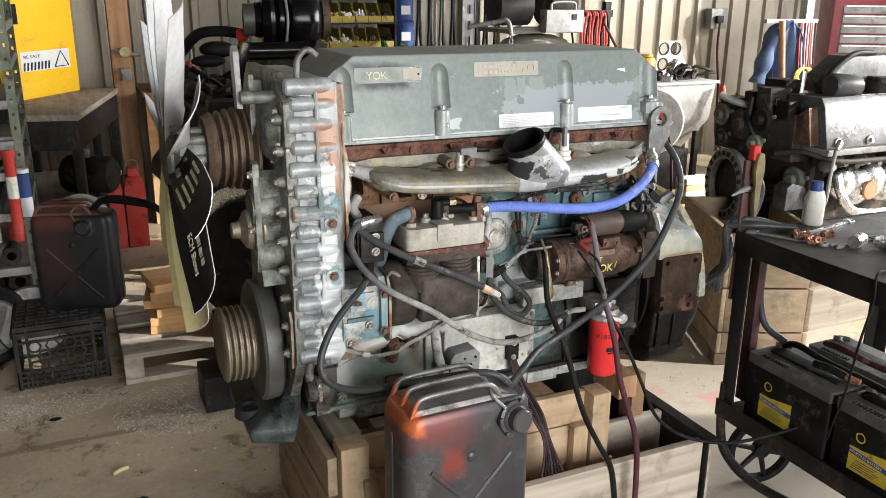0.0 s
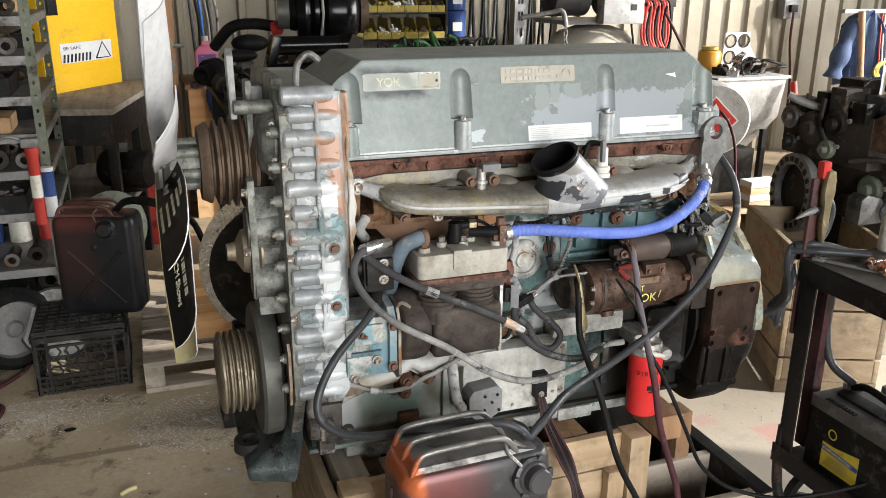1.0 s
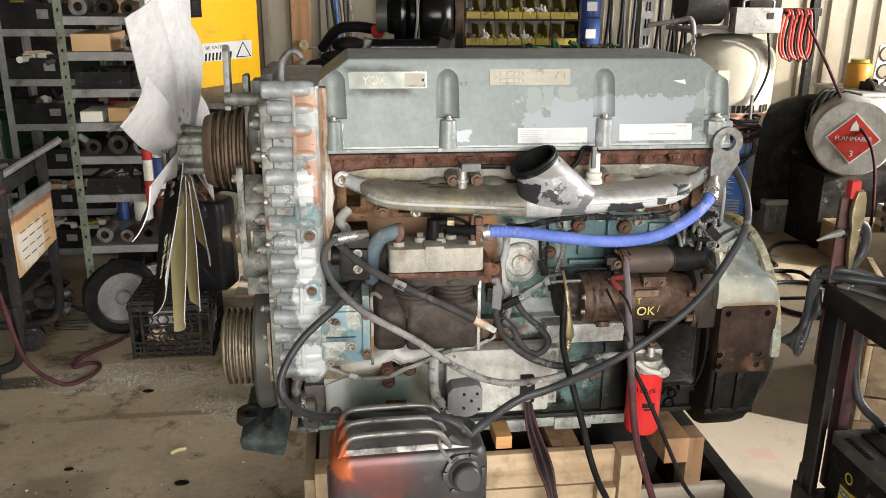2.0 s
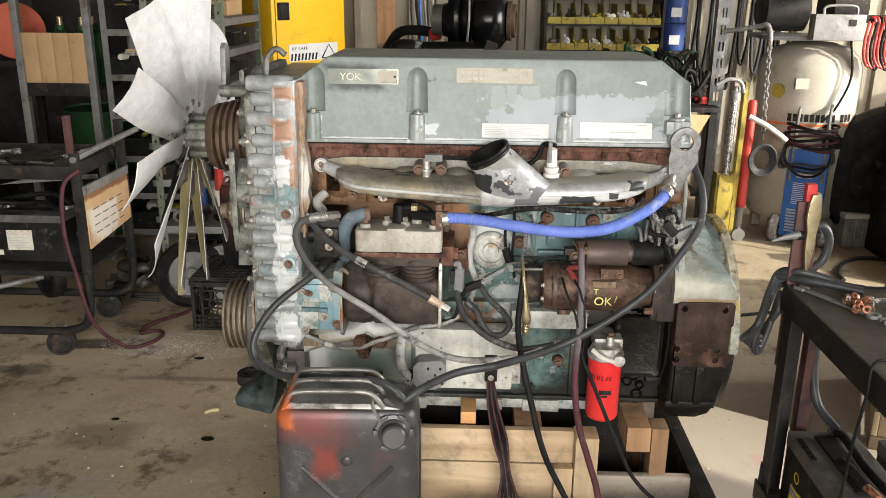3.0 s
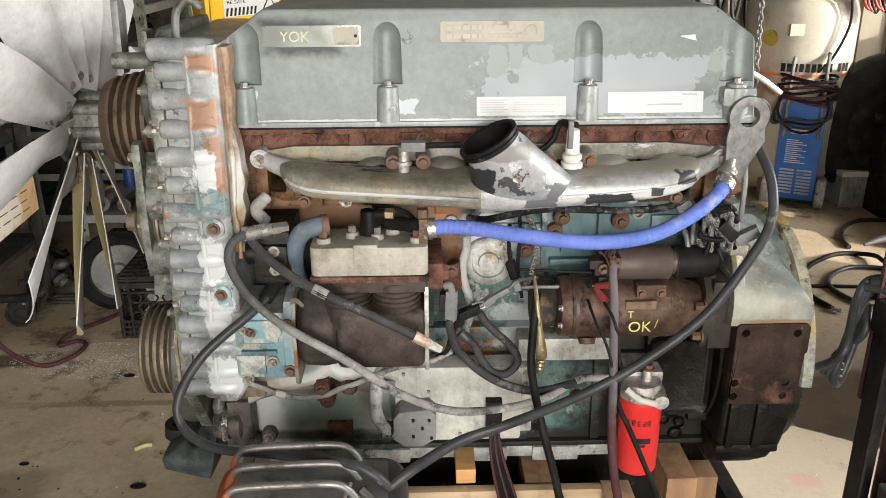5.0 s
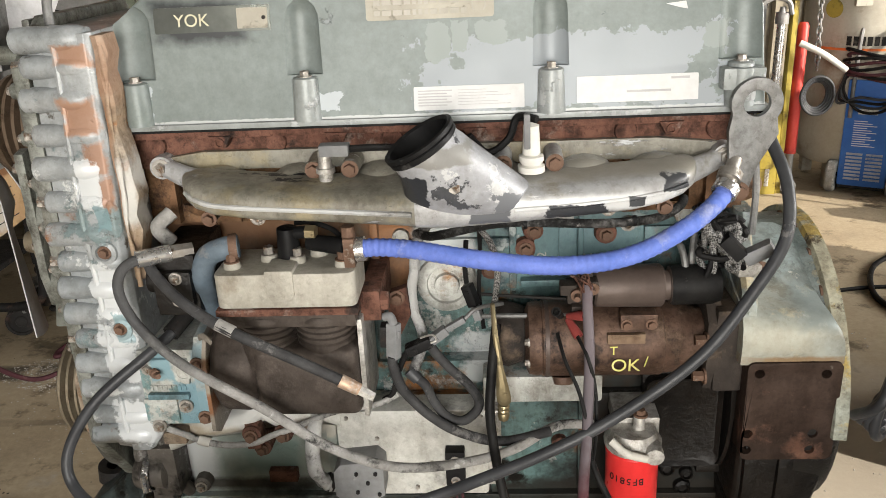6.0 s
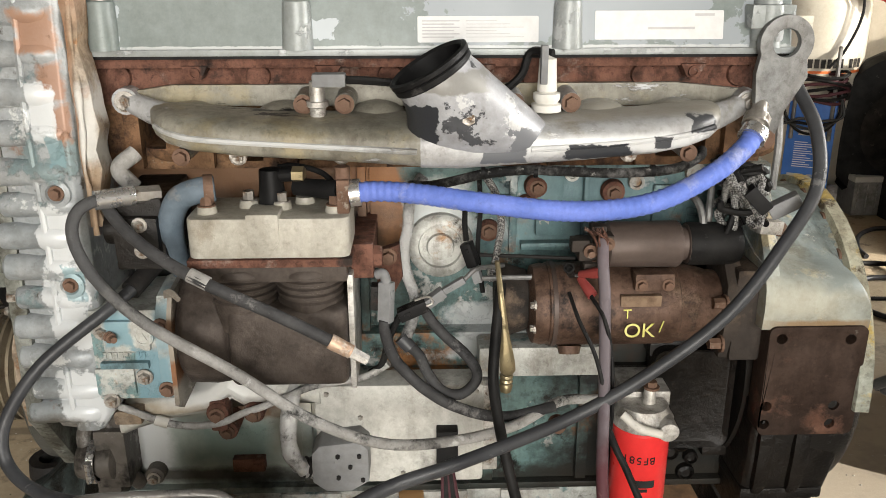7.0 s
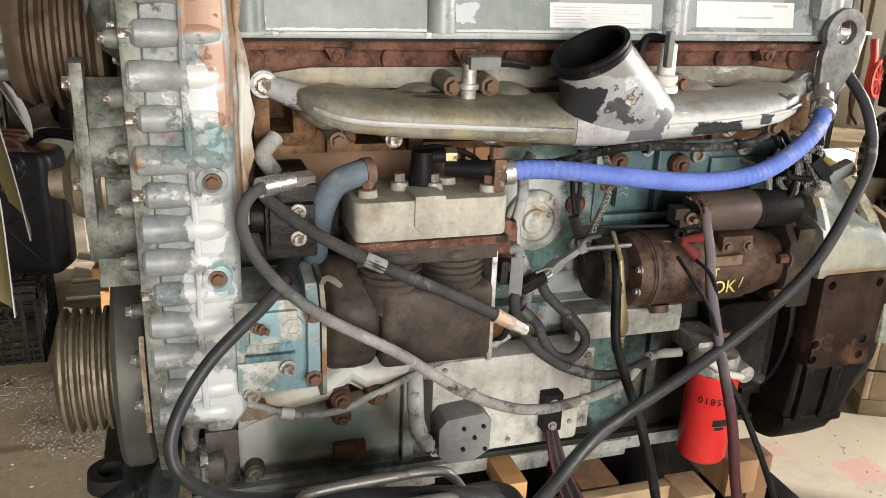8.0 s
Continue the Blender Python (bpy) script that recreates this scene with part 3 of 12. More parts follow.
def tube(bm, pts, r, n=10, sub=8, wave=0.0, pitch=0.01, line=None):
    """A hose, cable or bent bar through the points."""
    L = line or (smooth_line(pts, sub) if sub > 1 else [Vector(p) for p in pts])
    tan = [(L[min(i + 1, len(L) - 1)] - L[max(i - 1, 0)]).normalized() for i in range(len(L))]
    u = tan[0].orthogonal().normalized()
    loops, s = [], 0.0
    for i, (p, t) in enumerate(zip(L, tan)):
        s += (p - L[i - 1]).length if i else 0
        u = (u - t * u.dot(t)).normalized()
        v = t.cross(u)
        rr = (r(i / (len(L) - 1)) if callable(r) else r) + wave * math.sin(2 * math.pi * s / pitch)
        loops.append([p + (u * math.cos(a) + v * math.sin(a)) * rr for a in (2 * math.pi * k / n for k in range(n))])
    return rings(bm, loops)


def prism(bm, outline, axis, lo, hi):
    """A flat outline pushed along an axis: x takes (y, z), y takes (x, z), z takes (x, y)."""
    def at(a, b, h):
        return {"x": (h, a, b), "y": (a, h, b), "z": (a, b, h)}[axis]
    return rings(bm, [[at(a, b, lo) for a, b in outline], [at(a, b, hi) for a, b in outline]])


def arc(cx, cy, r, a0, a1, n=10):
    return [(cx + r * math.cos(radians(a0 + (a1 - a0) * i / n)), cy + r * math.sin(radians(a0 + (a1 - a0) * i / n))) for i in range(n + 1)]


def rounded(x0, x1, y0, y1, r, n=4):
    return arc(x1 - r, y1 - r, r, 0, 90, n) + arc(x0 + r, y1 - r, r, 90, 180, n) + arc(x0 + r, y0 + r, r, 180, 270, n) + arc(x1 - r, y0 + r, r, 270, 360, n)


def carve(bm, cutter):
    """What is left of one body when another is cut away."""
    obs = []
    for x in (bm, cutter):
        bmesh.ops.recalc_face_normals(x, faces=x.faces)
        me = bpy.data.meshes.new("tmp")
        x.to_mesh(me)
        x.free()
        obs.append(new("tmp", me))
    mod = obs[0].modifiers.new("cut", "BOOLEAN")
    mod.operation, mod.solver, mod.object, mod.use_self = "DIFFERENCE", "EXACT", obs[1], True
    dg = bpy.context.evaluated_depsgraph_get()
    out = bmesh.new()
    out.from_mesh(obs[0].evaluated_get(dg).data)
    for o in obs:
        me = o.data
        bpy.data.objects.remove(o)
        bpy.data.meshes.remove(me)
    return out


BOLTS = {}


def bolt(parent, p, d, r=0.008, material="bolt_steel", name="bolt", h=0.7, washer=True):
    key = (round(r, 4), material, h, washer)
    if key not in BOLTS:
        bm = B()
        if washer:
            cyl(bm, (0, 0, -0.002), (0, 0, r * 0.22), r * 1.45, n=14)
        bmesh.ops.create_cone(bm, cap_ends=True, segments=6, radius1=r, radius2=r * 0.95, depth=r * h * 1.4, matrix=Matrix.Translation((0, 0, r * 0.2 + r * h * 0.7)))
        me = bpy.data.meshes.new(name)
        bm.to_mesh(me)
        bm.free()
        me.materials.append(MATS[material])
        BOLTS[key] = me
    ob = new(name, BOLTS[key])
    attach(ob, parent)
    ob.matrix_basis = Matrix.Translation(p) @ Vector(d).to_track_quat("Z", "Y").to_matrix().to_4x4()
    return ob


def words(parent, text, p, size, material, rx=90, ry=0, rz=0, name="lettering", depth=0.0006, align="LEFT", m=None):
    cu = bpy.data.curves.new("words", "FONT")
    cu.body, cu.size, cu.extrude, cu.align_x = text, size, depth, align
    ob = new("words", cu)
    me = bpy.data.meshes.new_from_object(ob.evaluated_get(bpy.context.evaluated_depsgraph_get()))
    bpy.data.objects.remove(ob)
    me.transform(m or pose(*p, rx, ry, rz))
    me.materials.clear()
    me.materials.append(MATS[material])
    o = new(name, me)
    attach(o, parent)
    return o

# ---- the workshop ----
NORTH, SOUTH, WEST, EAST, TOP = 5.0, -6.0, -5.5, 7.6, 4.2


def structure(name, bm, material, label, **kw):
    return tagged(part(name, bm, material, None, **kw), label, name.split("_")[0], "", "structure")


zone_paint("shop_floor", "concrete", [
    # first patch: sunlight on the right-hand floor, painted as paler concrete
    ((0.40, 0.36, 0.305), (2.0, 0.3, 0.0), (0.95, 1.2, 9.0), 1.6, 0.25, 0.75),
    ((0.46, 0.22, 0.20), (1.80, 0.39, 0.0), (0.07, 0.06, 9.0), 18, 0.2, 0.6),
    ((0.45, 0.24, 0.22), (1.60, 0.55, 0.0), (0.05, 0.04, 9.0), 18, 0.2, 0.45),
    ((0.045, 0.038, 0.030), (-1.36, 1.45, 0.0), (0.13, 0.06, 9.0), 9, 0.2, 0.85),
    ((0.06, 0.05, 0.04), (-1.62, 1.15, 0.0), (0.20, 0.05, 9.0), 7, 0.25, 0.6),
    ((0.10, 0.082, 0.06), (-0.95, 0.60, 0.0), (0.16, 0.10, 9.0), 6, 0.3, 0.5),
    ((0.13, 0.105, 0.075), (-0.75, 1.10, 0.0), (0.35, 0.02, 9.0), 5, 0.3, 0.6),
])
structure("floor", box(B(), WEST, EAST + 8, SOUTH - 8, NORTH, -0.15, 0), "shop_floor", "stained worn concrete workshop floor, coloured paler where sunlit", smooth=False)
structure("ceiling", box(B(), WEST, EAST, SOUTH, NORTH, TOP, TOP + 0.12), "ceiling_paint", "plain sheet-metal workshop ceiling high above", smooth=False)


def ribbed_wall(x0, x1, y, z1, step=0.23, rib=0.035):
    """Profiled sheet steel: flat pans between raised ribs."""
    out, x = [], x0
    while x < x1:
        out += [(x, y), (x + step * 0.55, y), (x + step * 0.62, y - rib), (x + step * 0.82, y - rib), (x + step * 0.89, y)]
        x += step
    front = [(a, b) for a, b in out if a < x1] + [(x1, y)]
    return prism(B(), front + [(x1, y + 0.1), (x0, y + 0.1)], "z", 0.0, z1)


structure("wall_north", ribbed_wall(WEST, EAST, NORTH, TOP), "wall_steel", "cream ribbed sheet-steel wall with dust streaks", smooth=False)
structure("wall_west", box(B(), WEST - 0.12, WEST, SOUTH, NORTH, 0, TOP), "wall_plain", "plain sheet-steel side wall", smooth=False)
# unseen side wall, added; its opening's edges set where the sun lands
bm = B()
box(bm, EAST, EAST + 0.12, 3.66, NORTH, 0, TOP)
box(bm, EAST, EAST + 0.12, SOUTH, -3.5, 0, TOP)
box(bm, EAST, EAST + 0.12, -3.5, 3.66, 3.9, TOP)
structure("wall_east", bm, "wall_plain", "unseen side wall, added with an opening that shapes the sun", smooth=False)
# unseen wall behind the camera, added; narrowed opening limits sun and bounce
bm = B()
box(bm, WEST, -1.5, SOUTH - 0.12, SOUTH, 0, TOP)
box(bm, 2.9, EAST, SOUTH - 0.12, SOUTH, 0, TOP)
box(bm, -1.5, 2.9, SOUTH - 0.12, SOUTH, 3.65, TOP)
structure("wall_south", bm, "wall_plain", "unseen sheet-steel wall, added with an assumed door opening", smooth=False)
structure("ground", box(B(), -60, 60, -60, 60, -0.4, -0.16), "concrete", "bare concrete yard outside the doors", smooth=False)

# ---- the diesel engine ----
ENG = thing("diesel_engine", "worn grey and teal diesel engine resting on a timber stand", "engine", (0.55, 0.2, 0.46))


def face_y(z):
    """How far back the cover's leaning side stands at a height."""
    return (z - 1.285) * 0.17


# valve cover with bolt pockets
zone_paint("cover_side", "cover_paint", [
    ((0.238, 0.262, 0.280), (0.76, 0.0, 1.352), (0.25, 0.2, 0.062), 22, 0.012, 1.0),
    ((0.205, 0.232, 0.224), (0.545, 0.0, 1.405), (0.022, 0.2, 0.030), 34, 0.02, 1.0),
    ((0.205, 0.232, 0.224), (0.58, 0.0, 1.412), (0.014, 0.2, 0.026), 44, 0.02, 1.0),
    ((0.205, 0.232, 0.224), (0.63, 0.0, 1.415), (0.026, 0.2, 0.020), 40, 0.02, 1.0),
    ((0.205, 0.232, 0.224), (0.985, 0.0, 1.40), (0.022, 0.2, 0.02), 40, 0.02, 1.0),
    ((0.33, 0.36, 0.38), (0.35, 0.0, 1.318), (0.035, 0.2, 0.016), 60, 0.02, 1.0),
    ((0.33, 0.36, 0.38), (0.05, 0.0, 1.32), (0.02, 0.2, 0.035), 40, 0.02, 1.0),
    # dark reflection around the metal tag, painted into the cover
    ((0.03, 0.032, 0.034), (0.16, 0.02, 1.452), (0.085, 0.2, 0.034), 12, 0.30, 0.95),
    ((0.46, 0.47, 0.47), (0.5, 0.0, 1.291), (0.6, 0.2, 0.004), 60, 0.12, 0.7),
])
bm = B()


def rect(x0, x1, y0, y1, z):
    return [(x0, y0, z), (x1, y0, z), (x1, y1, z), (x0, y1, z)]


rings(bm, [rect(-0.002, 1.064, 0.0, 0.40, 1.287), rect(0.008, 1.056, face_y(1.44), 0.375, 1.44), rect(0.012, 1.052, face_y(1.45), 0.372, 1.45), rect(0.085, 0.975, 0.036, 0.36, 1.505)])
bmesh.ops.bevel(bm, geom=[e for e in bm.edges], offset=0.008, segments=3, profile=0.7, affect="EDGES", clamp_overlap=True)
cut = B()
POCKETS = [0.045, 0.327, 0.725, 1.022]
for i, px in enumerate(POCKETS):
    w = 0.036 if i in (0, 3) else 0.031
    loops = []
    for z in (1.362, 1.40, 1.44, 1.455, 1.468, 1.478, 1.484):
        k = 1.0 if z < 1.45 else math.sqrt(max(0.02, 1 - ((z - 1.448) / 0.0365) ** 2))
        loops.append([(px + w * k * math.cos(a), -0.006 + face_y(z) * 0.8 + 0.026 * k * math.sin(a), z) for a in (2 * math.pi * j / 20 for j in range(20))])
    rings(cut, loops)
cover = part("valve_cover", carve(bm, cut), "cover_side", ENG, "grey-green painted valve cover with worn pale patches")
part("cover_flange", box(B(), -0.006, 1.07, -0.007, 0.407, 1.281, 1.2905), "cover_end_paint", ENG, bevel=0.002)
for i, px in enumerate(POCKETS):
    bm = lathe(B(), [(0, 0.024), (0.02, 0.0225), (0.062, 0.0205), (0.068, 0.0195), (0.07, 0.016)], (px, 0.006, 1.29), (px, 0.006, 1.4), 20)
    boss = part("bolt_boss", bm, "cover_end_paint" if i else "cover_paint", cover)
    bolt(boss, (px, 0.006, 1.36), (0, 0, 1), 0.008, "bolt_steel")
part("rubber_seal", box(B(), 0.0, 1.062, -0.003, 0.40, 1.2765, 1.2808), "rubber_black", ENG, "thin black cover gasket")


def on_cover(x0, x1, z0, z1, off, bevel_r, name, material, label=""):
    o = [(x, z) for x, z in rounded(x0, x1, z0, z1, bevel_r)]
    bm = B()
    rings(bm, [[(x, face_y(z) - off, z) for x, z in o], [(x, face_y(z) + 0.004, z) for x, z in o]])
    return part(name, bm, material, cover, label)


plate = on_cover(0.432, 0.636, 1.441, 1.480, 0.003, 0.005, "name_plate", "plate_beige", "beige embossed maker's plate with round emblem")
for zz, x0, x1 in ((1.468, 0.445, 0.575), (1.452, 0.445, 0.585)):
    bm = B()
    x = x0
    while x < x1:
        w = 0.006 + 0.004 * ((int(x * 1000) * 7) % 3)
        box(bm, x, x + w, face_y(zz) - 0.0045, face_y(zz), zz - 0.004, zz + 0.0045)
        x += w + 0.0035
    part("embossed_line", bm, "plate_emboss", plate, kind="stuff")
bm = B()
for a in range(24):
    t0, t1 = 2 * math.pi * a / 24, 2 * math.pi * (a + 1) / 24
    rings(bm, [[(0.612 + r * math.cos(t) * 0.9, face_y(1.46) - 0.0045 + (0.004 if k else 0), 1.4605 + r * math.sin(t)) for t, r in ((t0, 0.013), (t1, 0.013), (t1, 0.0105), (t0, 0.0105))] for k in (0, 1)])
part("emblem_ring", bm, "plate_emboss", plate)
lab = on_cover(0.503, 0.682, 1.299, 1.336, 0.0012, 0.002, "white_label", "paper_white", "white paper label with fine print")
bm = B()
for k in range(6):
    z = 1.3295 - k * 0.0046
    box(bm, 0.510, 0.510 + 0.055 - 0.008 * (k % 2), face_y(z) - 0.0016, face_y(z), z - 0.0009, z + 0.0009)
    box(bm, 0.575, 0.62 + 0.02 * (k % 3), face_y(z) - 0.0016, face_y(z), z - 0.0005, z + 0.0005)
part("fine_print", bm, "paper_print", lab)
lab = on_cover(0.766, 0.958, 1.302, 1.343, 0.0012, 0.002, "white_label", "paper_white", "white paper label, nearly blank")
bm = B()
for z, x0, x1 in ((1.337, 0.915, 0.944), (1.318, 0.845, 0.915)):
    box(bm, x0, x1, face_y(z) - 0.0016, face_y(z), z - 0.0018, z + 0.0018)
part("fine_print", bm, "paper_print", lab)
bm = B()
pts = [(0.905, 1.449), (0.936, 1.452), (0.939, 1.440), (0.925, 1.443)]
rings(bm, [[(x, face_y(z) - 0.001, z) for x, z in pts], [(x, face_y(z) + 0.001, z) for x, z in pts]])
part("torn_label", bm, "paper_white", cover, "torn white scrap of a label")
stick = on_cover(0.085, 0.2765, 1.434, 1.474, 0.0015, 0.003, "metal_tag", "tag_metal", "scratched shiny metal tag with yellow chalk letters")
words(stick, "YOK", (0.118, face_y(1.447) - 0.0025, 1.444), 0.028, "chalk_pale", 80, 0, 0, "chalk_letters")
on_cover(0.222, 0.272, 1.438, 1.470, 0.0024, 0.002, "white_tag", "plate_beige", "worn pale end of the tag")
part("tag_rivet", lathe(B(), [(0, 0.0035), (0.002, 0.003), (0.002, 0)], (0.266, face_y(1.454) - 0.0022, 1.454), (0.266, -1, 1.454), 10), "steel_dark", stick)

# cylinder head: rusty upper rail and casting below it
bm = B()
box(bm, 0.012, 1.05, 0.012, 0.40, 1.262, 1.2765)
box(bm, 0.012, 1.05, 0.035, 0.39, 1.205, 1.27)
for x in (0.171, 0.369, 0.60, 0.92):
    prism(bm, [(x - 0.02, 1.266), (x + 0.02, 1.266), (x + 0.014, 1.255), (x + 0.009, 1.245), (x - 0.009, 1.245), (x - 0.014, 1.255)], "y", 0.006, 0.04)
for x in (0.05, 0.26, 0.46, 0.68, 0.85, 1.0):
    cyl(bm, (x, 0.028, 1.247), (x, 0.05, 1.247), 0.018, 0.022, 14)
head = part("cylinder_head", bm, "head_rust", ENG, "brown rusty cylinder head", bevel=0.003)
for x in (0.171, 0.369, 0.92):
    bm = B()
    cyl(bm, (x, 0.002, 1.2545), (x, 0.008, 1.2545), 0.0085, 0.0085, 14)
    lug = part("bolt_hole_lug", carve(bm, cyl(B(), (x, -0.01, 1.2545), (x, 0.02, 1.2545), 0.0052, n=12)), "head_rust", head)
part("gasket_strip", prism(B(), [(0.075, 1.205), (0.075, 1.228), (0.13, 1.236), (0.9, 1.236), (1.0, 1.226), (1.0, 1.2)], "y", 0.022, 0.037), "manifold_paint", head, "dull grey gasket strip", bevel=0.0015)
bm = B()
box(bm, 0.0, 1.055, 0.05, 0.40, 1.10, 1.21)
for x in (0.06, 0.17, 0.30, 0.44, 0.58, 0.72, 0.86, 1.0):
    box(bm, x - 0.012, x + 0.012, 0.03, 0.06, 1.105, 1.20)
    ball(bm, (x + 0.05, 0.052, 1.14), 0.032, (1.2, 0.5, 0.9), 12, 8)
cut = B()
for x0, x1, z0, z1 in ((0.072, 0.108, 1.135, 1.196), (0.205, 0.255, 1.112, 1.150), (0.315, 0.40, 1.112, 1.135), (0.475, 0.545, 1.115, 1.150), (0.60, 0.70, 1.118, 1.14), (0.745, 0.83, 1.118, 1.145), (0.885, 0.965, 1.115, 1.15)):
    box(cut, x0, x1, -0.02, 0.16, z0, z1)
part("port_casting", carve(bm, cut), "head_tan", head, "tan rust-stained port face", bevel=0.004)

# engine block
zone_paint("block_side", "block_paint", [
    ((0.34, 0.16, 0.07), (0.43, 0.1, 1.04), (0.05, 0.3, 0.12), 12, 0.12, 0.95),
    ((0.20, 0.105, 0.055), (0.18, 0.1, 1.07), (0.28, 0.3, 0.11), 8, 0.2, 0.95),
    ((0.10, 0.17, 0.19), (0.80, 0.1, 1.03), (0.16, 0.3, 0.08), 7, 0.4, 0.7),
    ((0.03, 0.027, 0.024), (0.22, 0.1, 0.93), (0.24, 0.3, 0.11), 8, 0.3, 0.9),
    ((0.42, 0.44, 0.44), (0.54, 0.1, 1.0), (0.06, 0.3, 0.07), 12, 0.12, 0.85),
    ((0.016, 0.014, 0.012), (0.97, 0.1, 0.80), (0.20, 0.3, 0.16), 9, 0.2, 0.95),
    ((0.40, 0.42, 0.42), (0.68, 0.1, 0.80), (0.14, 0.3, 0.05), 11, 0.1, 0.9),
])
bm = B()
box(bm, 0.0, 1.06, 0.10, 0.40, 0.62, 1.105)
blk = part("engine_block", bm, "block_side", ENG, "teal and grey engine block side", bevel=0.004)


def slabs(name, parent, mt, rows, bevel=0.004):
    for row in rows:
        part(name, box(B(), *row), mt, parent, bevel=bevel)


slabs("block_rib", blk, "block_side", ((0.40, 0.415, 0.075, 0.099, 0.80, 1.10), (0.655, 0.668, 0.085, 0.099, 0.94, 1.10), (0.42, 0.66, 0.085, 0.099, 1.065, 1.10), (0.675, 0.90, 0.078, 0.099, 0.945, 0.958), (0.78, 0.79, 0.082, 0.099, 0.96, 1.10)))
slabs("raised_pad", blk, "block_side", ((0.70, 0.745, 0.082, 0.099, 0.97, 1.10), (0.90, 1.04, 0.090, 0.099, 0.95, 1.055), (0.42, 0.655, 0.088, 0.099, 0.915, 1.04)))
for x, z, rr in ((0.66, 0.865, 0.022), (0.635, 0.90, 0.016), (0.97, 1.075, 0.018), (0.87, 1.06, 0.014), (0.455, 1.045, 0.016), (0.76, 1.075, 0.013)):
    part("round_plug", lathe(B(), [(0, rr), (0.010, rr * 0.95), (0.010, rr * 0.6), (0.004, rr * 0.55), (0.004, 0)], (x, 0.099, z), (x, -1, z), 18), "block_pale", blk)
bm = lathe(B(), [(0, 0.058), (0.012, 0.056), (0.018, 0.048), (0.018, 0.038), (0.012, 0.036), (0.012, 0.024), (0.02, 0.022), (0.02, 0.0)], (0.538, 0.09, 0.955), (0.538, 0.0, 0.955), 28)
part("core_plug_boss", bm, "block_pale", blk, "round core plug with raised rings")
for (x, z) in ((0.685, 1.02), (0.83, 1.045), (0.62, 0.98), (0.70, 1.055)):
    b = part("plug_boss", lathe(B(), [(0, 0.021), (0.012, 0.019), (0.016, 0.012), (0.016, 0)], (x, 0.095, z), (x, 0, z), 16), "head_rust", blk)
    bolt(b, (x, 0.08, z), (0, -1, 0), 0.009, "bolt_rust")
words(blk, "AF", (0.925, 0.0895, 0.985), 0.045, "block_side", 90, 0, 0, "cast_letters", 0.002)
words(blk, "22", (0.722, 0.0815, 0.99), 0.024, "block_pale", 90, -90, 0, "cast_letters", 0.0015)
words(blk, "N", (0.79, 0.0995, 0.985), 0.024, "block_pale", 90, 0, 0, "cast_letters", 0.0015)

# lower block, sill and sump
zone_paint("sill_paint", "block_paint", [
    ((0.41, 0.45, 0.42), (0.16, 0.05, 0.62), (0.22, 0.2, 0.12), 9, 0.3, 0.9),
    ((0.44, 0.42, 0.35), (0.16, 0.05, 0.705), (0.16, 0.2, 0.02), 10, 0.15, 0.9),
    ((0.60, 0.62, 0.62), (0.025, 0.05, 0.605), (0.040, 0.2, 0.075), 14, 0.25, 0.95),
    ((0.56, 0.54, 0.47), (0.20, 0.05, 0.70), (0.20, 0.2, 0.045), 12, 0.10, 0.9),
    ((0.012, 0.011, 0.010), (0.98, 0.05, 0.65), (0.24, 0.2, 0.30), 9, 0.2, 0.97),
    ((0.20, 0.10, 0.05), (0.20, 0.05, 0.665), (0.06, 0.2, 0.018), 22, 0.25, 0.85),
    ((0.15, 0.215, 0.195), (0.17, 0.05, 0.60), (0.09, 0.2, 0.045), 11, 0.4, 0.85),
    ((0.16, 0.11, 0.07), (0.26, 0.05, 0.63), (0.03, 0.2, 0.07), 14, 0.6, 0.5),
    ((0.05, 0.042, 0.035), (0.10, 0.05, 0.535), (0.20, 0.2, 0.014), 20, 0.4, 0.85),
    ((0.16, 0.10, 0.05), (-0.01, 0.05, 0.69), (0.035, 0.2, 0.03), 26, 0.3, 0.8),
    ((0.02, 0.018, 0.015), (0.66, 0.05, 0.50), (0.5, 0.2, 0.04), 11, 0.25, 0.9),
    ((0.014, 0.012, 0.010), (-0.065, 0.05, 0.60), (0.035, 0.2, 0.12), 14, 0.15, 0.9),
])
bm = B()
box(bm, -0.07, 1.06, 0.045, 0.36, 0.515, 0.735)
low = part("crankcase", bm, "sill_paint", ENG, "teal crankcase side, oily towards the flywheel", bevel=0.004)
part("upper_ledge", box(B(), -0.06, 1.05, 0.065, 0.36, 0.736, 0.80), "block_side", low, bevel=0.004)
part("pan_rail", box(B(), -0.08, 1.06, 0.03, 0.37, 0.502, 0.5145), "sill_paint", low, bevel=0.003)
slabs("sill_rib", low, "sill_paint", [(x - 0.01, x + 0.01, 0.03, 0.044, 0.52, 0.73) for x in (0.30, 0.62, 0.79)], 0.003)
part("pale_ledge", box(B(), 0.60, 0.82, 0.0, 0.06, 0.745, 0.80), "block_pale", low, "pale grey ledge under the starter", bevel=0.008)
bm = B()
box(bm, 0.02, 0.88, 0.035, 0.34, 0.470, 0.5015)
for x in (0.13, 0.30, 0.53, 0.70):
    box(bm, x - 0.055, x + 0.055, 0.028, 0.10, 0.4625, 0.500)
part("oil_pan", bm, "block_pale", ENG, "pale grey oil pan edge", bevel=0.006)
# black sump also keeps the shaded gaps behind the stand's boards dark
part("sump", prism(B(), [(0.10, 0.461), (0.20, 0.30), (0.62, 0.16), (0.98, 0.16), (1.02, 0.461)], "y", 0.10, 0.34), "oily_black", ENG, "deep oily black sump", bevel=0.012)
for k in range(11):
    bolt(low, (-0.03 + k * 0.1, 0.042, 0.502), (0, 0, -1), 0.006, "bolt_rust")
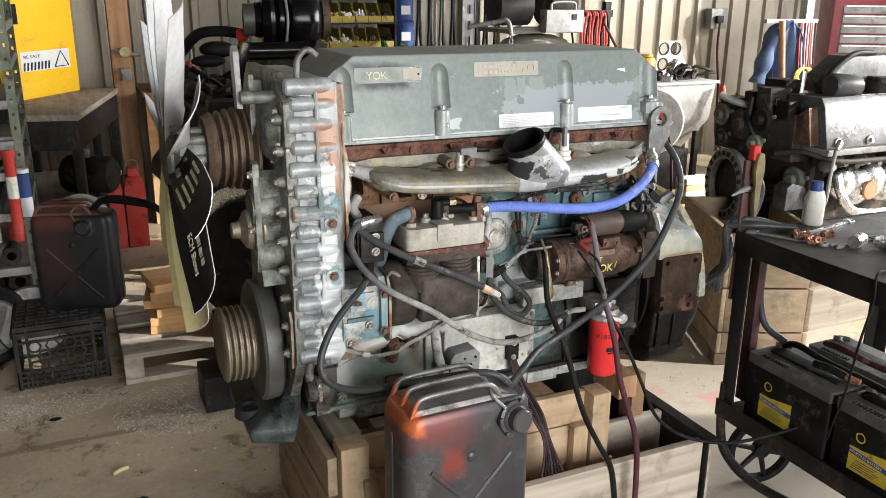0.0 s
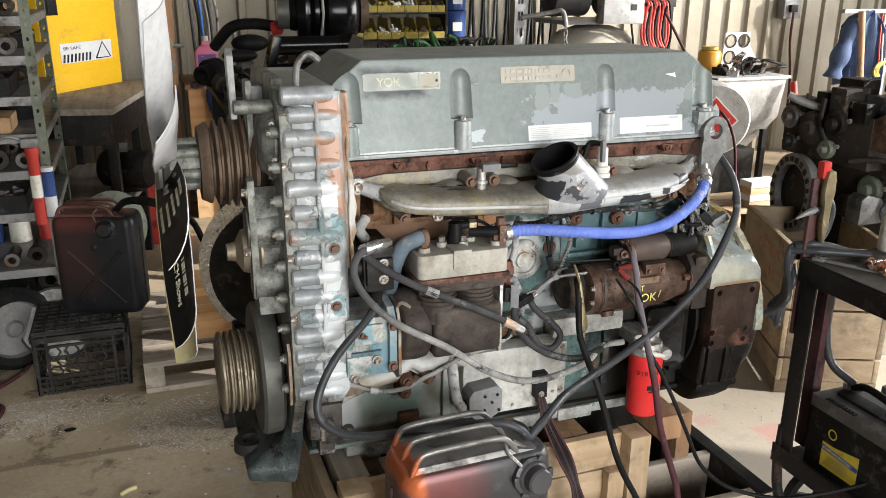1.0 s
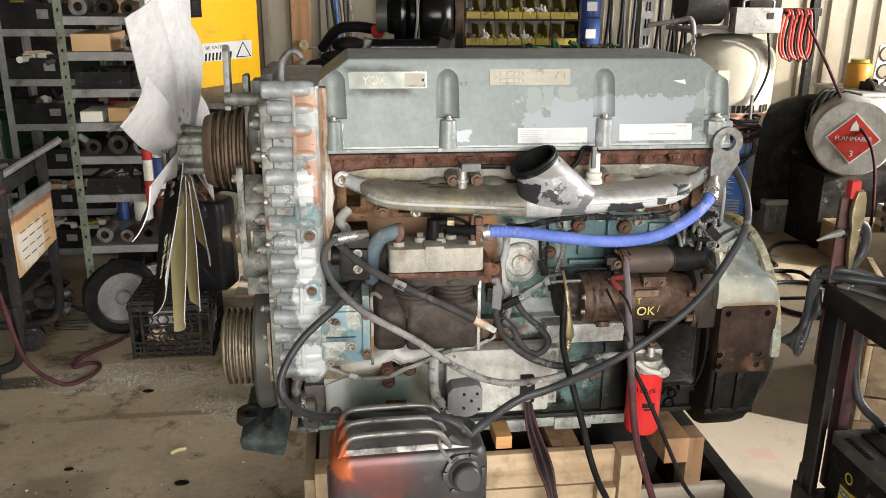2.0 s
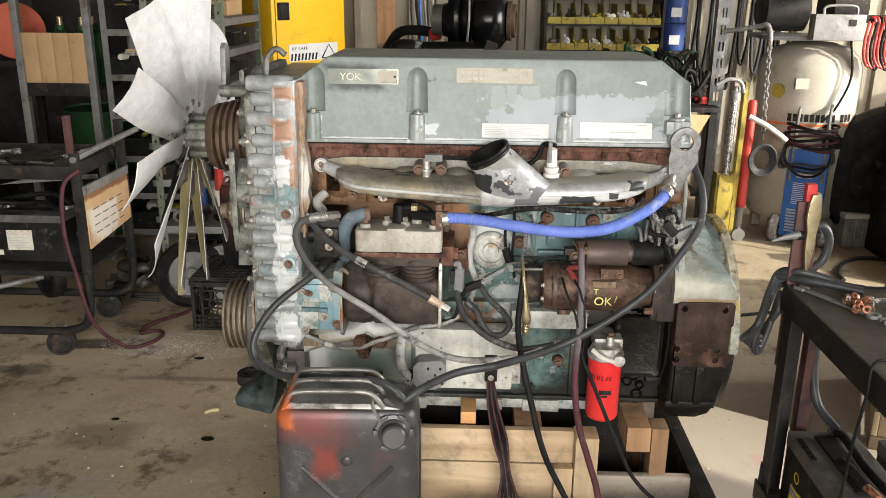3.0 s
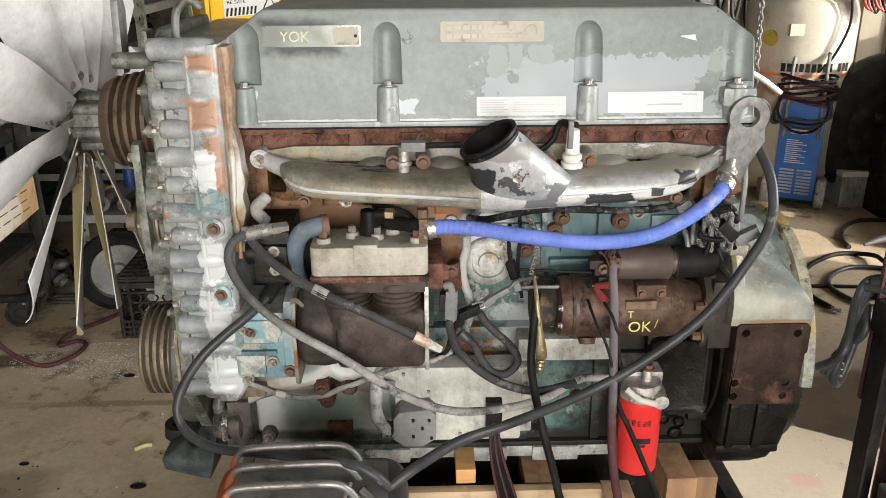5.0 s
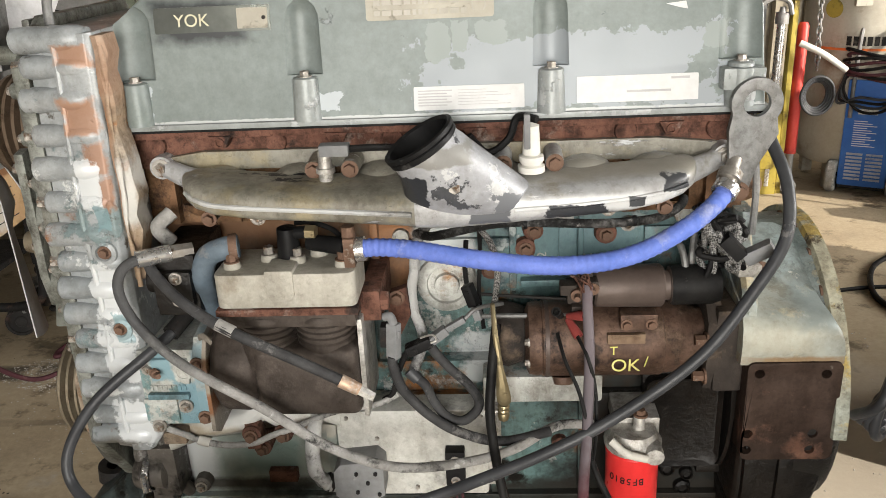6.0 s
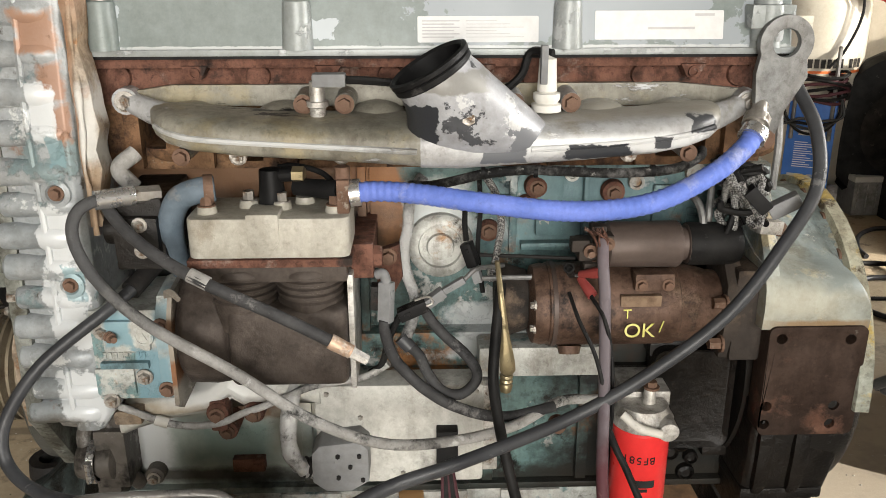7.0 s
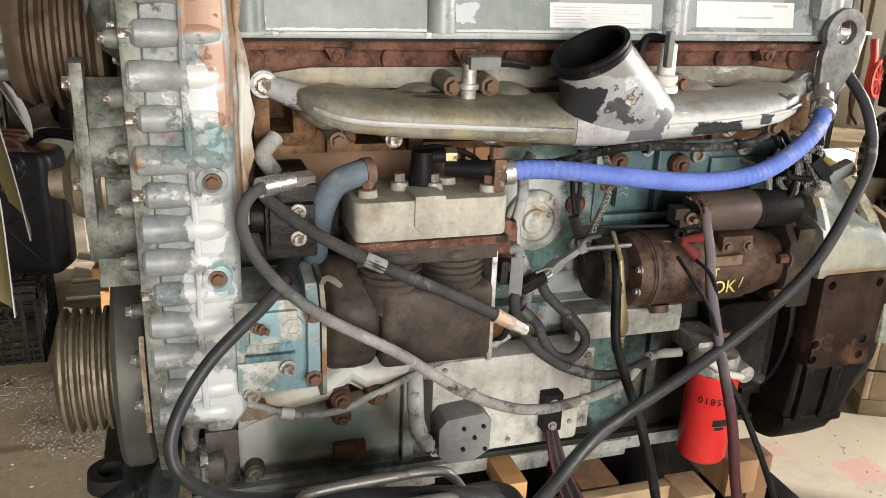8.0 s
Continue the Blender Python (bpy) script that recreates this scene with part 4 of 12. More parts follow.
for (x, z, r, mt, ln) in ((0.027, 0.547, 0.012, "bolt_steel", 0.03), (0.166, 0.708, 0.013, "bolt_rust", 0.094), (0.225, 0.706, 0.013, "bolt_rust", 0.090), (0.172, 0.655, 0.012, "bolt_rust", 0.060), (0.745, 0.63, 0.011, "bolt_rust", 0.024)):
    b = part("rust_boss", lathe(B(), [(0, r * 1.5), (ln - 0.004, r * 1.4), (ln, r * 0.9), (ln, 0)], (x, 0.05, z), (x, -1, z), 16), "head_rust" if mt == "bolt_rust" else "elbow_cast", low)
    bolt(b, (x, 0.048 - ln, z), (0, -1, 0), r * 0.7, mt)
part("boss_web", box(B(), 0.152, 0.180, -0.036, 0.05, 0.672, 0.728), "head_rust", low, "rusty lug", bevel=0.006)
part("blank_plate", box(B(), 0.165, 0.222, 0.028, 0.06, 0.549, 0.575), "head_rust", low, "small rusty blanking plate", bevel=0.003)
# dipped inspection bracket
bm = B()
rings(bm, [[(0.0, y, z + 0.700), (0.05, y, z + 0.724), (0.098, y, z + 0.732), (0.15, y, z + 0.744), (0.185, y, z + 0.770), (0.21, y, z + 0.752), (0.26, y, z + 0.757), (0.30, y, z + 0.763), (0.335, y, z + 0.748), (0.335, 0.06, 0.715), (0.0, 0.06, 0.68)] for y, z in ((0.05, 0.012), (0.0, 0.008), (-0.024, -0.002), (-0.034, -0.018), (-0.030, -0.032), (-0.012, -0.044))])
zone_paint("bracket_cream", "ecm_paint", [((0.36, 0.27, 0.16), (0.10, 0.0, 0.712), (0.09, 0.2, 0.010), 16, 0.5, 0.6), ((0.10, 0.06, 0.035), (0.235, 0.0, 0.722), (0.035, 0.2, 0.02), 20, 0.5, 0.75), ((0.58, 0.58, 0.56), (0.16, 0.0, 0.745), (0.09, 0.2, 0.03), 18, 0.4, 0.8)])
part("shelf_bracket", bm, "bracket_cream", ENG, "cream-stained bracket under the compressor", bevel=0.004)

# gear case: two-tier rim with bolt bosses running across its edge
zone_paint("case_side", "case_paint", [
    ((0.29, 0.15, 0.085), (-0.020, -0.07, 1.418), (0.030, 0.2, 0.018), 26, 0.14, 0.8),
    ((0.29, 0.15, 0.085), (-0.022, -0.07, 1.322), (0.030, 0.2, 0.030), 26, 0.14, 0.8),
    ((0.28, 0.145, 0.085), (-0.008, -0.07, 1.255), (0.018, 0.2, 0.030), 26, 0.14, 0.8),
    ((0.28, 0.145, 0.085), (0.0, -0.07, 1.195), (0.012, 0.2, 0.030), 26, 0.14, 0.8),
    ((0.54, 0.56, 0.57), (-0.024, -0.07, 1.21), (0.020, 0.2, 0.045), 26, 0.05, 0.85),
    ((0.54, 0.56, 0.57), (-0.03, -0.07, 1.03), (0.028, 0.2, 0.05), 26, 0.05, 0.8),
    ((0.54, 0.56, 0.57), (-0.03, -0.07, 0.91), (0.035, 0.2, 0.06), 24, 0.05, 0.8),
    ((0.54, 0.56, 0.57), (-0.02, -0.07, 0.76), (0.05, 0.2, 0.05), 24, 0.05, 0.8),
    ((0.15, 0.24, 0.26), (-0.012, -0.07, 1.155), (0.012, 0.2, 0.022), 34, 0.05, 0.8),
    ((0.15, 0.24, 0.26), (-0.012, -0.07, 0.955), (0.016, 0.2, 0.03), 34, 0.06, 0.75),
    ((0.10, 0.09, 0.075), (-0.08, -0.06, 0.70), (0.05, 0.2, 0.03), 20, 0.2, 0.8),
])


def edge_y(z):
    """The case's near edge bows in a little towards the top."""
    return -0.082 + 0.022 * max(0.0, (z - 1.15) / 0.3)


zs = [1.45, 1.40, 1.33, 1.26, 1.18, 1.10, 1.02, 0.94, 0.86, 0.78, 0.735, 0.705]
loops = []
for z in zs:
    w = 0.0 if z > 0.72 else 0.02
    y = edge_y(z)
    loops.append([(-0.103 + w, y + 0.030, z), (-0.096 + w, y + 0.017, z), (-0.050, y + 0.011, z), (-0.046, y + 0.003, z), (-0.040, y, z), (0.006 - w, y, z), (0.014 - w, y + 0.010, z), (0.014 - w, 0.47, z), (-0.103 + w, 0.47, z)])
case = part("gear_case", rings(B(), loops), "case_side", ENG, "silver-white painted gear case with rust-orange patches", bevel=0.003)
# pale spine between the two tiers
part("casting_rib", tube(B(), [(-0.046 + 0.002 * math.sin(k * 1.3), edge_y(z) + 0.001, z) for k, z in enumerate(zs[:-1])], 0.0055, 8, 3), "case_side", case)
# long bosses reach past the front flange; short ones end in a bolt head
for z, long_one in ((1.440, 1), (1.399, 0), (1.348, 1), (1.291, 0), (1.237, 1), (1.181, 0), (1.125, 1), (1.076, 0), (1.028, 1), (0.979, 1), (0.930, 0), (0.882, 1), (0.832, 1), (0.775, 0), (0.735, 1)):
    y = edge_y(z) + 0.019
    rr = 0.0235 if long_one else 0.0215
    x0 = -0.118 if long_one else -0.108
    loops = []
    for d, k, lift in ((0, 0.70, 0), (0.004, 0.88, 0), (0.028, 0.92, 0), (0.055, 0.94, 0.001), (0.066, 1.02, -0.002), (0.090, 1.03, -0.002), (0.108, 0.98, 0.0), (0.120, 0.80, 0.004)):
        loops.append([(x0 + d, y + lift + rr * k * math.cos(a), z + rr * k * (0.92 if d > 0.05 else 1.0) * math.sin(a)) for a in (2 * math.pi * j / 18 for j in range(18))])
    lobe = part("bolt_lobe", rings(B(), loops), "case_side", case)
    if not long_one:
        bolt(lobe, (x0 - 0.001, y + 0.002, z), (-1, -0.15, 0), 0.0105, "bolt_steel", h=1.0)
for z, m in ((1.097, "bolt_rust"), (0.955, "bolt_rust")):
    pad = part("plug_pad", lathe(B(), [(0, 0.023), (0.008, 0.021), (0.010, 0.014), (0.004, 0.011), (0.004, 0)], (-0.020, edge_y(z) + 0.004, z), (-0.020, -1, z), 18), "case_side", case)
    bolt(pad, (-0.020, edge_y(z) - 0.001, z), (0, -1, 0), 0.008, m, "plug")
# flaking joint strip between the case and the block
zone_paint("joint_strip", "sealant", [
    ((0.24, 0.135, 0.085), (0.02, -0.05, 1.40), (0.03, 0.2, 0.06), 30, 0.35, 0.6),
    ((0.25, 0.14, 0.085), (0.012, -0.05, 1.25), (0.010, 0.2, 0.14), 22, 0.35, 0.6),
    ((0.50, 0.50, 0.48), (0.03, -0.05, 1.19), (0.012, 0.2, 0.06), 24, 0.25, 0.8),
    ((0.30, 0.20, 0.12), (0.025, -0.05, 1.08), (0.012, 0.2, 0.05), 26, 0.3, 0.6),
])
loops = []
for k in range(15):
    z = 1.445 - k * 0.029
    w = 0.016 + 0.004 * math.sin(k * 2.3) + (0.010 if 6 < k < 12 else 0.0)
    y = edge_y(z) + 0.006 + 0.003 * math.sin(k * 1.7) + 0.0012 * k
    loops.append([(0.010, y + 0.002, z), (0.014 + w * 0.5, y - 0.002, z), (0.014 + w, y + 0.006, z), (0.014 + w, y + 0.05, z), (0.010, y + 0.05, z)])
part("joint_strip", rings(B(), loops), "joint_strip", case, "rust-stained flaking joint strip")
part("sealant_bead", tube(B(), [(0.024 + 0.002 * math.sin(k * 1.9), edge_y(1.43 - k * 0.05) + 0.010 + 0.003 * math.sin(k * 2.7), 1.43 - k * 0.05) for k in range(9)], lambda u: 0.004 + 0.002 * math.sin(23 * u) * math.sin(9 * u + 1), 10), "joint_strip", case, "tan bead of old sealant")
# lifting loop on top
part("lifting_loop", tube(B(), [(-0.075, 0.0, 1.44), (-0.07, 0.0, 1.50), (-0.045, 0.0, 1.525), (-0.02, 0.0, 1.51)], 0.008, 10), "bracket_steel", case, "grey lifting loop")

# front cover and accessories, seen from ahead of the engine
bm = B()
prism(bm, [(-0.075, 0.72), (-0.055, 1.40), (0.05, 1.47), (0.36, 1.47), (0.46, 1.36), (0.47, 0.75), (0.38, 0.60), (0.02, 0.58)], "x", -0.125, -0.098)
front = part("front_cover", bm, "case_front", ENG, "dark grey front cover", bevel=0.005)
for i in range(9):
    z = 1.36 - i * 0.078
    lug = part("cover_lug", cyl(B(), (-0.142, -0.03, z), (-0.12, -0.03, z), 0.013, 0.015, 12), "case_front", front)
    bolt(lug, (-0.142, -0.03, z), (-1, 0, 0), 0.0075, "bolt_steel")
dome = part("domed_cover", lathe(B(), [(0, 0), (0, 0.05), (0.008, 0.068), (0.02, 0.078), (0.028, 0.088), (0.034, 0.088)], (-0.160, 0.06, 1.325), (0, 0.06, 1.325), 36), "case_front", front, "round olive-grey domed cover")
for k in range(6):
    a = k * math.pi / 3 + 0.35
    bolt(dome, (-0.132, 0.06 + 0.081 * math.cos(a), 1.325 + 0.081 * math.sin(a)), (-1, 0, 0), 0.007, "bolt_steel")
bar = part("support_bar", carve(prism(B(), [(0.012, 1.245), (0.04, 1.25), (0.046, 1.12), (0.065, 1.02), (0.07, 0.965), (0.02, 0.955), (0.005, 1.02)], "x", -0.195, -0.178), cyl(B(), (-0.3, 0.036, 1.0), (0, 0.036, 1.0), 0.011, n=14)), "case_front", front, "grey support bar", bevel=0.004)
bolt(bar, (-0.195, 0.028, 1.215), (-1, 0, 0), 0.010, "bolt_steel")
bolt(bar, (-0.195, 0.03, 1.07), (-1, 0, 0), 0.010, "bolt_steel")
part("tall_bracket", box(B(), -0.175, -0.16, 0.095, 0.15, 1.30, 1.46), "case_front", front, bevel=0.006)
part("cross_spigot", cyl(B(), (-0.21, 0.03, 1.41), (-0.12, 0.03, 1.41), 0.016, 0.016, 16), "case_front", front)
part("gasket_flap", prism(B(), [(-0.05, 0.86), (-0.064, 0.84), (-0.066, 0.76), (-0.055, 0.70), (-0.045, 0.76), (-0.04, 0.82)], "x", -0.135, -0.128), "sealant", front, "torn tan gasket")
bm = B()
prism(bm, [(0.0, 0.92), (0.04, 1.02), (0.02, 1.16), (0.06, 1.22), (0.12, 1.16), (0.12, 0.98), (0.08, 0.90)], "x", -0.185, -0.12)
cyl(bm, (-0.20, 0.06, 1.12), (-0.12, 0.06, 1.12), 0.05, 0.055)
cyl(bm, (-0.19, 0.05, 0.99), (-0.12, 0.05, 0.99), 0.045, 0.05)
part("water_pump", bm, "case_front", front, "dark cast water pump housing", bevel=0.006)
bm = box(B(), -0.158, -0.126, 0.16, 0.24, 1.38, 1.44)
part("top_bracket", bm, "bracket_steel", front, bevel=0.004)
part("tensioner_arm", prism(B(), [(0.05, 1.38), (0.09, 1.38), (0.11, 1.50), (0.10, 1.53), (0.08, 1.535), (0.065, 1.52)], "x", -0.215, -0.20), "bracket_steel", front, "pale steel bracket arm", bevel=0.004)

# fan: hub, pulley and twelve blades
FY, FZ = 0.185, 1.258
bm = B()
prof = [(0.0, 0.06), (0.0, 0.088), (0.012, 0.094)]
for k in range(5):
    d = 0.018 + k * 0.02
    r = 0.098 + k * 0.004
    prof += [(d, r), (d + 0.006, r), (d + 0.010, r - 0.016), (d + 0.014, r - 0.016)]
prof += [(0.122, 0.118), (0.13, 0.118), (0.135, 0.10), (0.135, 0.0)]
lathe(bm, [(0.0, 0.0)] + prof, (-0.285, FY, FZ), (0, FY, FZ), 48)
pul = part("fan_pulley", bm, "pulley_rust", ENG, "brown multi-groove fan pulley")
bm = B()
cyl(bm, (-0.355, FY, FZ), (-0.28, FY, FZ), 0.048, n=28)
sp = part("fan_spacer", bm, "case_front", ENG, "pale alloy fan spacer")
for k in range(6):
    a = k * math.pi / 3 + 0.3
    part("spacer_rib", cyl(B(), (-0.358, FY + 0.05 * math.cos(a), FZ + 0.05 * math.sin(a)), (-0.286, FY + 0.05 * math.cos(a), FZ + 0.05 * math.sin(a)), 0.013, n=10), "case_front", sp)
bm = B()
lathe(bm, [(0, 0), (0, 0.085), (0.008, 0.095), (0.016, 0.095), (0.020, 0.075), (0.034, 0.066), (0.034, 0)], (-0.388, FY, FZ), (0, FY, FZ), 32)
hub = part("fan_hub", bm, "damper_grey", ENG, "dark riveted fan hub")


FX, FR = -0.362, 0.475


def blade_at(a, r, u):
    """A point on a blade's middle sheet, r out from the hub and u across it, with its outward, cross and normal directions."""
    rad = Vector((0, -math.cos(a), math.sin(a)))
    side = Vector((0, math.sin(a), math.cos(a)))
    ax = Vector((1, 0, 0))
    s = (r - 0.075) / (FR - 0.075)
    half = 0.042 + 0.020 * min(1.0, s * 2.0)
    tw = radians(38 - 17 * s)
    cross = side * math.cos(tw) + ax * math.sin(tw)
    nrm = ax * math.cos(tw) - side * math.sin(tw)
    p = Vector((FX, FY, FZ)) + rad * r + cross * (u * half) + nrm * (0.013 * (1 - u * u) * (0.4 + 0.6 * s))
    return p, rad, cross, nrm


def fan_blade(a, k):
    """A twisted sheet paddle: pale towards the engine, dark or yellow ahead, with a domed swage at its root."""
    rows, cols = 10, 7
    bm = B()
    sheets = []
    for lift in (0.0, 0.0024):
        vs = []
        for i in range(rows):
            row = []
            for j in range(cols):
                u = j / (cols - 1) * 2 - 1
                r = 0.075 + (FR - 0.075) * i / (rows - 1)
                if i == rows - 1:
                    r -= 0.012 * (u + 1) + 0.006 * abs(u) ** 4
                p, rad, cross, nrm = blade_at(a, r, u)
                swell = math.exp(-((r - 0.145) / 0.036) ** 2 - (u / 0.42) ** 2)
                row.append(bm.verts.new(p + nrm * (lift + 0.026 * swell)))
            vs.append(row)
        for i in range(rows - 1):
            for j in range(cols - 1):
                bm.faces.new((vs[i][j], vs[i][j + 1], vs[i + 1][j + 1], vs[i + 1][j]))
        sheets.append(vs)
    lo, hi = sheets
    for p, q in (([r[0] for r in lo], [r[0] for r in hi]), ([r[-1] for r in lo], [r[-1] for r in hi]), (lo[0], hi[0]), (lo[-1], hi[-1])):
        for n in range(len(p) - 1):
            bm.faces.new((p[n], p[n + 1], q[n + 1], q[n]))
    blade = part("fan_blade", bm, "fan_pale", hub, "pale grey sheet-metal fan blade, " + ("dull yellow" if k in (3, 4, 5) else "black") + " on its front")
    me = blade.data
    me.materials.append(MATS["fan_yellow" if k in (3, 4, 5) else "fan_black"])
    nrm = blade_at(a, 0.3, 0)[3]
    for f in me.polygons:
        if f.normal.dot(nrm) < -0.3:
            f.material_index = 1
    for r, u in ((0.10, -0.45), (0.10, 0.45), (0.125, -0.5)):
        p, rad, cross, n = blade_at(a, r, u)
        bolt(blade, p + n * 0.003, n, 0.007, "bolt_steel", "rivet", h=0.5)
    return blade


PHASE = 24
BLADES = []
for k in range(12):
    BLADES.append(fan_blade(radians(PHASE - k * 30), k))


# chalk notes on the fronts of two blades
def on_blade(k, r, u):
    """Placement on a blade's front, writing running outwards along it."""
    p, rad, cross, nrm = blade_at(radians(PHASE - k * 30), r, u)
    z = -nrm
    x = (rad - z * rad.dot(z)).normalized()
    m = Matrix((x, z.cross(x), z)).transposed().to_4x4()
    m.translation = p - nrm * 0.004
    return m


words(BLADES[2], "ECM Shows", None, 0.026, "chalk_pale", name="chalk_writing", m=on_blade(2, 0.265, -0.35))
bm = B()
for k in range(9):
    w = 0.006 + 0.004 * (k * 5 % 3)
    box(bm, 0.011 * k, 0.011 * k + w * 0.7, -0.007, 0.006, 0, 0.0005, on_blade(2, 0.285, 0.25))
part("chalk_bar", bm, "chalk_pale", BLADES[2], kind="stuff")
bm = B()
for j in range(5):
    for k in range(12 - j):
        box(bm, 0.012 * k, 0.012 * k + 0.006 + 0.003 * (k * 7 % 3 == 0), -0.004, 0.005, 0, 0.0005, on_blade(1, 0.20 + 0.012 * (j % 2), -0.75 + 0.36 * j))
part("chalk_bar", bm, "chalk_pale", BLADES[1], kind="stuff")
# crank pulley and vibration damper
CY, CZ = 0.20, 0.69
bm = B()
prof = [(0, 0), (0, 0.085), (0.006, 0.105)]
for k in range(5):
    d = 0.01 + k * 0.017
    prof += [(d, 0.109), (d + 0.005, 0.109), (d + 0.009, 0.094), (d + 0.012, 0.094)]
prof += [(0.10, 0.109), (0.105, 0.109), (0.105, 0)]
lathe(bm, prof, (-0.283, CY, CZ), (0, CY, CZ), 48)
part("crank_pulley", bm, "pulley_metal", ENG, "brown grooved crankshaft pulley")
bm = B()
lathe(bm, [(0, 0), (0, 0.10), (0.002, 0.17), (0.01, 0.178), (0.05, 0.178), (0.058, 0.17), (0.058, 0)], (-0.188, CY, CZ), (0, CY, CZ), 56)
part("vibration_damper", bm, "damper_grey", ENG, "grey vibration damper ring")
# small idler below the fan
bm = B()
lathe(bm, [(0, 0), (0, 0.02), (0.02, 0.024), (0.035, 0.05), (0.05, 0.055), (0.055, 0.048), (0.062, 0.055), (0.068, 0.048), (0.075, 0.058), (0.08, 0.058), (0.08, 0)], (-0.245, 0.08, 1.06), (0, 0.08, 1.06), 36)
part("idler_pulley", bm, "pulley_metal", ENG, "small brown idler pulley")
# front engine mount: low foot with an eye, sweeping up to the case
bm = B()
rings(bm, [[(-0.235, 0.05, 0.44), (-0.12, 0.02, 0.43), (-0.10, 0.40, 0.43), (-0.235, 0.36, 0.44)], [(-0.24, 0.045, 0.475), (-0.11, 0.015, 0.47), (-0.09, 0.41, 0.47), (-0.24, 0.37, 0.475)], [(-0.20, 0.06, 0.50), (-0.10, 0.02, 0.52), (-0.085, 0.40, 0.52), (-0.20, 0.36, 0.50)], [(-0.135, 0.07, 0.56), (-0.09, 0.03, 0.60), (-0.08, 0.38, 0.60), (-0.135, 0.34, 0.56)], [(-0.105, 0.09, 0.64), (-0.085, 0.05, 0.66), (-0.08, 0.36, 0.66), (-0.105, 0.32, 0.64)]])
foot = part("front_mount", bm, "mount_teal", ENG, "oily dark teal front mount foot", bevel=0.012, seg=3)
bm = lathe(B(), [(0, 0.045), (0.03, 0.042), (0.03, 0.024), (0.0, 0.024)], (-0.215, 0.16, 0.475), (-0.215, 0.16, 1), 20, False)
part("mount_eye", bm, "steel_dark", foot)
bm = B()
tube(bm, [(-0.06, 0.02, 0.69), (-0.075, 0.0, 0.64), (-0.05, -0.01, 0.60), (-0.02, 0.01, 0.57), (0.0, 0.03, 0.53)], 0.014)
box(bm, -0.06, -0.02, -0.012, 0.04, 0.52, 0.56)
box(bm, -0.05, 0.01, -0.006, 0.04, 0.66, 0.69)
box(bm, -0.052, 0.0, -0.02, 0.05, 0.555, 0.665)
lathe(bm, [(0, 0), (0, 0.030), (0.02, 0.036), (0.03, 0.030), (0.06, 0.034), (0.07, 0.0)], (-0.085, -0.005, 0.602), (0.1, -0.005, 0.602), 18)
part("oil_drain_elbow", bm, "elbow_cast", ENG, "dark oily drain elbow", bevel=0.004)
part("elbow_clamp", lathe(B(), [(0, 0.036), (0, 0.040), (0.012, 0.040), (0.012, 0.036)], (-0.062, -0.005, 0.602), (0.1, -0.005, 0.602), 24, False), "chrome", ENG, "bright worm clamp")
part("clamp_screw", cyl(B(), (-0.056, -0.046, 0.585), (-0.056, -0.046, 0.622), 0.006, n=8), "chrome", ENG)

# intake manifold
bm = B()


def slab(x, yc, zc, hy, hz, n=32, sq=3.4):
    """A rounded slab section that leans down a little towards the near side."""
    out = []
    for i in range(n):
        a = 2 * math.pi * i / n
        c, s = math.cos(a), math.sin(a)
        dy = hy * math.copysign(abs(c) ** (2 / sq), c)
        out.append((x, yc + dy, zc + 0.12 * dy + hz * math.copysign(abs(s) ** (2 / sq), s)))
    return out


secs = [(0.106, -0.004, 1.200, 0.012, 0.008), (0.112, -0.012, 1.198, 0.024, 0.013), (0.124, -0.024, 1.194, 0.038, 0.018), (0.145, -0.036, 1.190, 0.049, 0.022), (0.18, -0.045, 1.185, 0.055, 0.024), (0.25, -0.050, 1.179, 0.057, 0.0255), (0.35, -0.052, 1.174, 0.057, 0.026), (0.45, -0.055, 1.170, 0.06, 0.028), (0.52, -0.058, 1.168, 0.062, 0.0305)]
rings(bm, [slab(*s) for s in secs])
man_l = part("manifold_front_half", bm, "manifold_paint", ENG, "dusty grey-olive front half of the intake manifold")
bm = B()
secs = [(0.505, -0.058, 1.168, 0.0625, 0.031), (0.56, -0.06, 1.168, 0.064, 0.032), (0.64, -0.058, 1.169, 0.06, 0.029), (0.74, -0.055, 1.172, 0.058, 0.027), (0.84, -0.05, 1.178, 0.056, 0.026), (0.89, -0.045, 1.184, 0.053, 0.024), (0.925, -0.036, 1.190, 0.046, 0.021), (0.945, -0.024, 1.194, 0.036, 0.016), (0.955, -0.010, 1.197, 0.02, 0.010)]
rings(bm, [slab(*s) for s in secs])
zone_paint("manifold_rear", "manifold_bright", [
    ((0.27, 0.255, 0.21), (0.80, -0.03, 1.215), (0.2, 0.05, 0.020), 14, 0.3, 0.75),
    ((0.52, 0.53, 0.53), (0.76, -0.11, 1.168), (0.17, 0.05, 0.014), 34, 0.35, 0.8),
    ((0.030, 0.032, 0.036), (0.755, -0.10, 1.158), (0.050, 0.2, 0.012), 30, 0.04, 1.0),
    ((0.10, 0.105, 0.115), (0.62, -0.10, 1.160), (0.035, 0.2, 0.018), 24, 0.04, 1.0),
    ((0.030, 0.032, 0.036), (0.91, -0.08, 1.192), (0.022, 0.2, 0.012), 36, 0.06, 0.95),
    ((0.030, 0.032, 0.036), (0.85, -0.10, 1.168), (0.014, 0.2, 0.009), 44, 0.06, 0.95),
])
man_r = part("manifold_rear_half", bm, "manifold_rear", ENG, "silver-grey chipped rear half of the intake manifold")
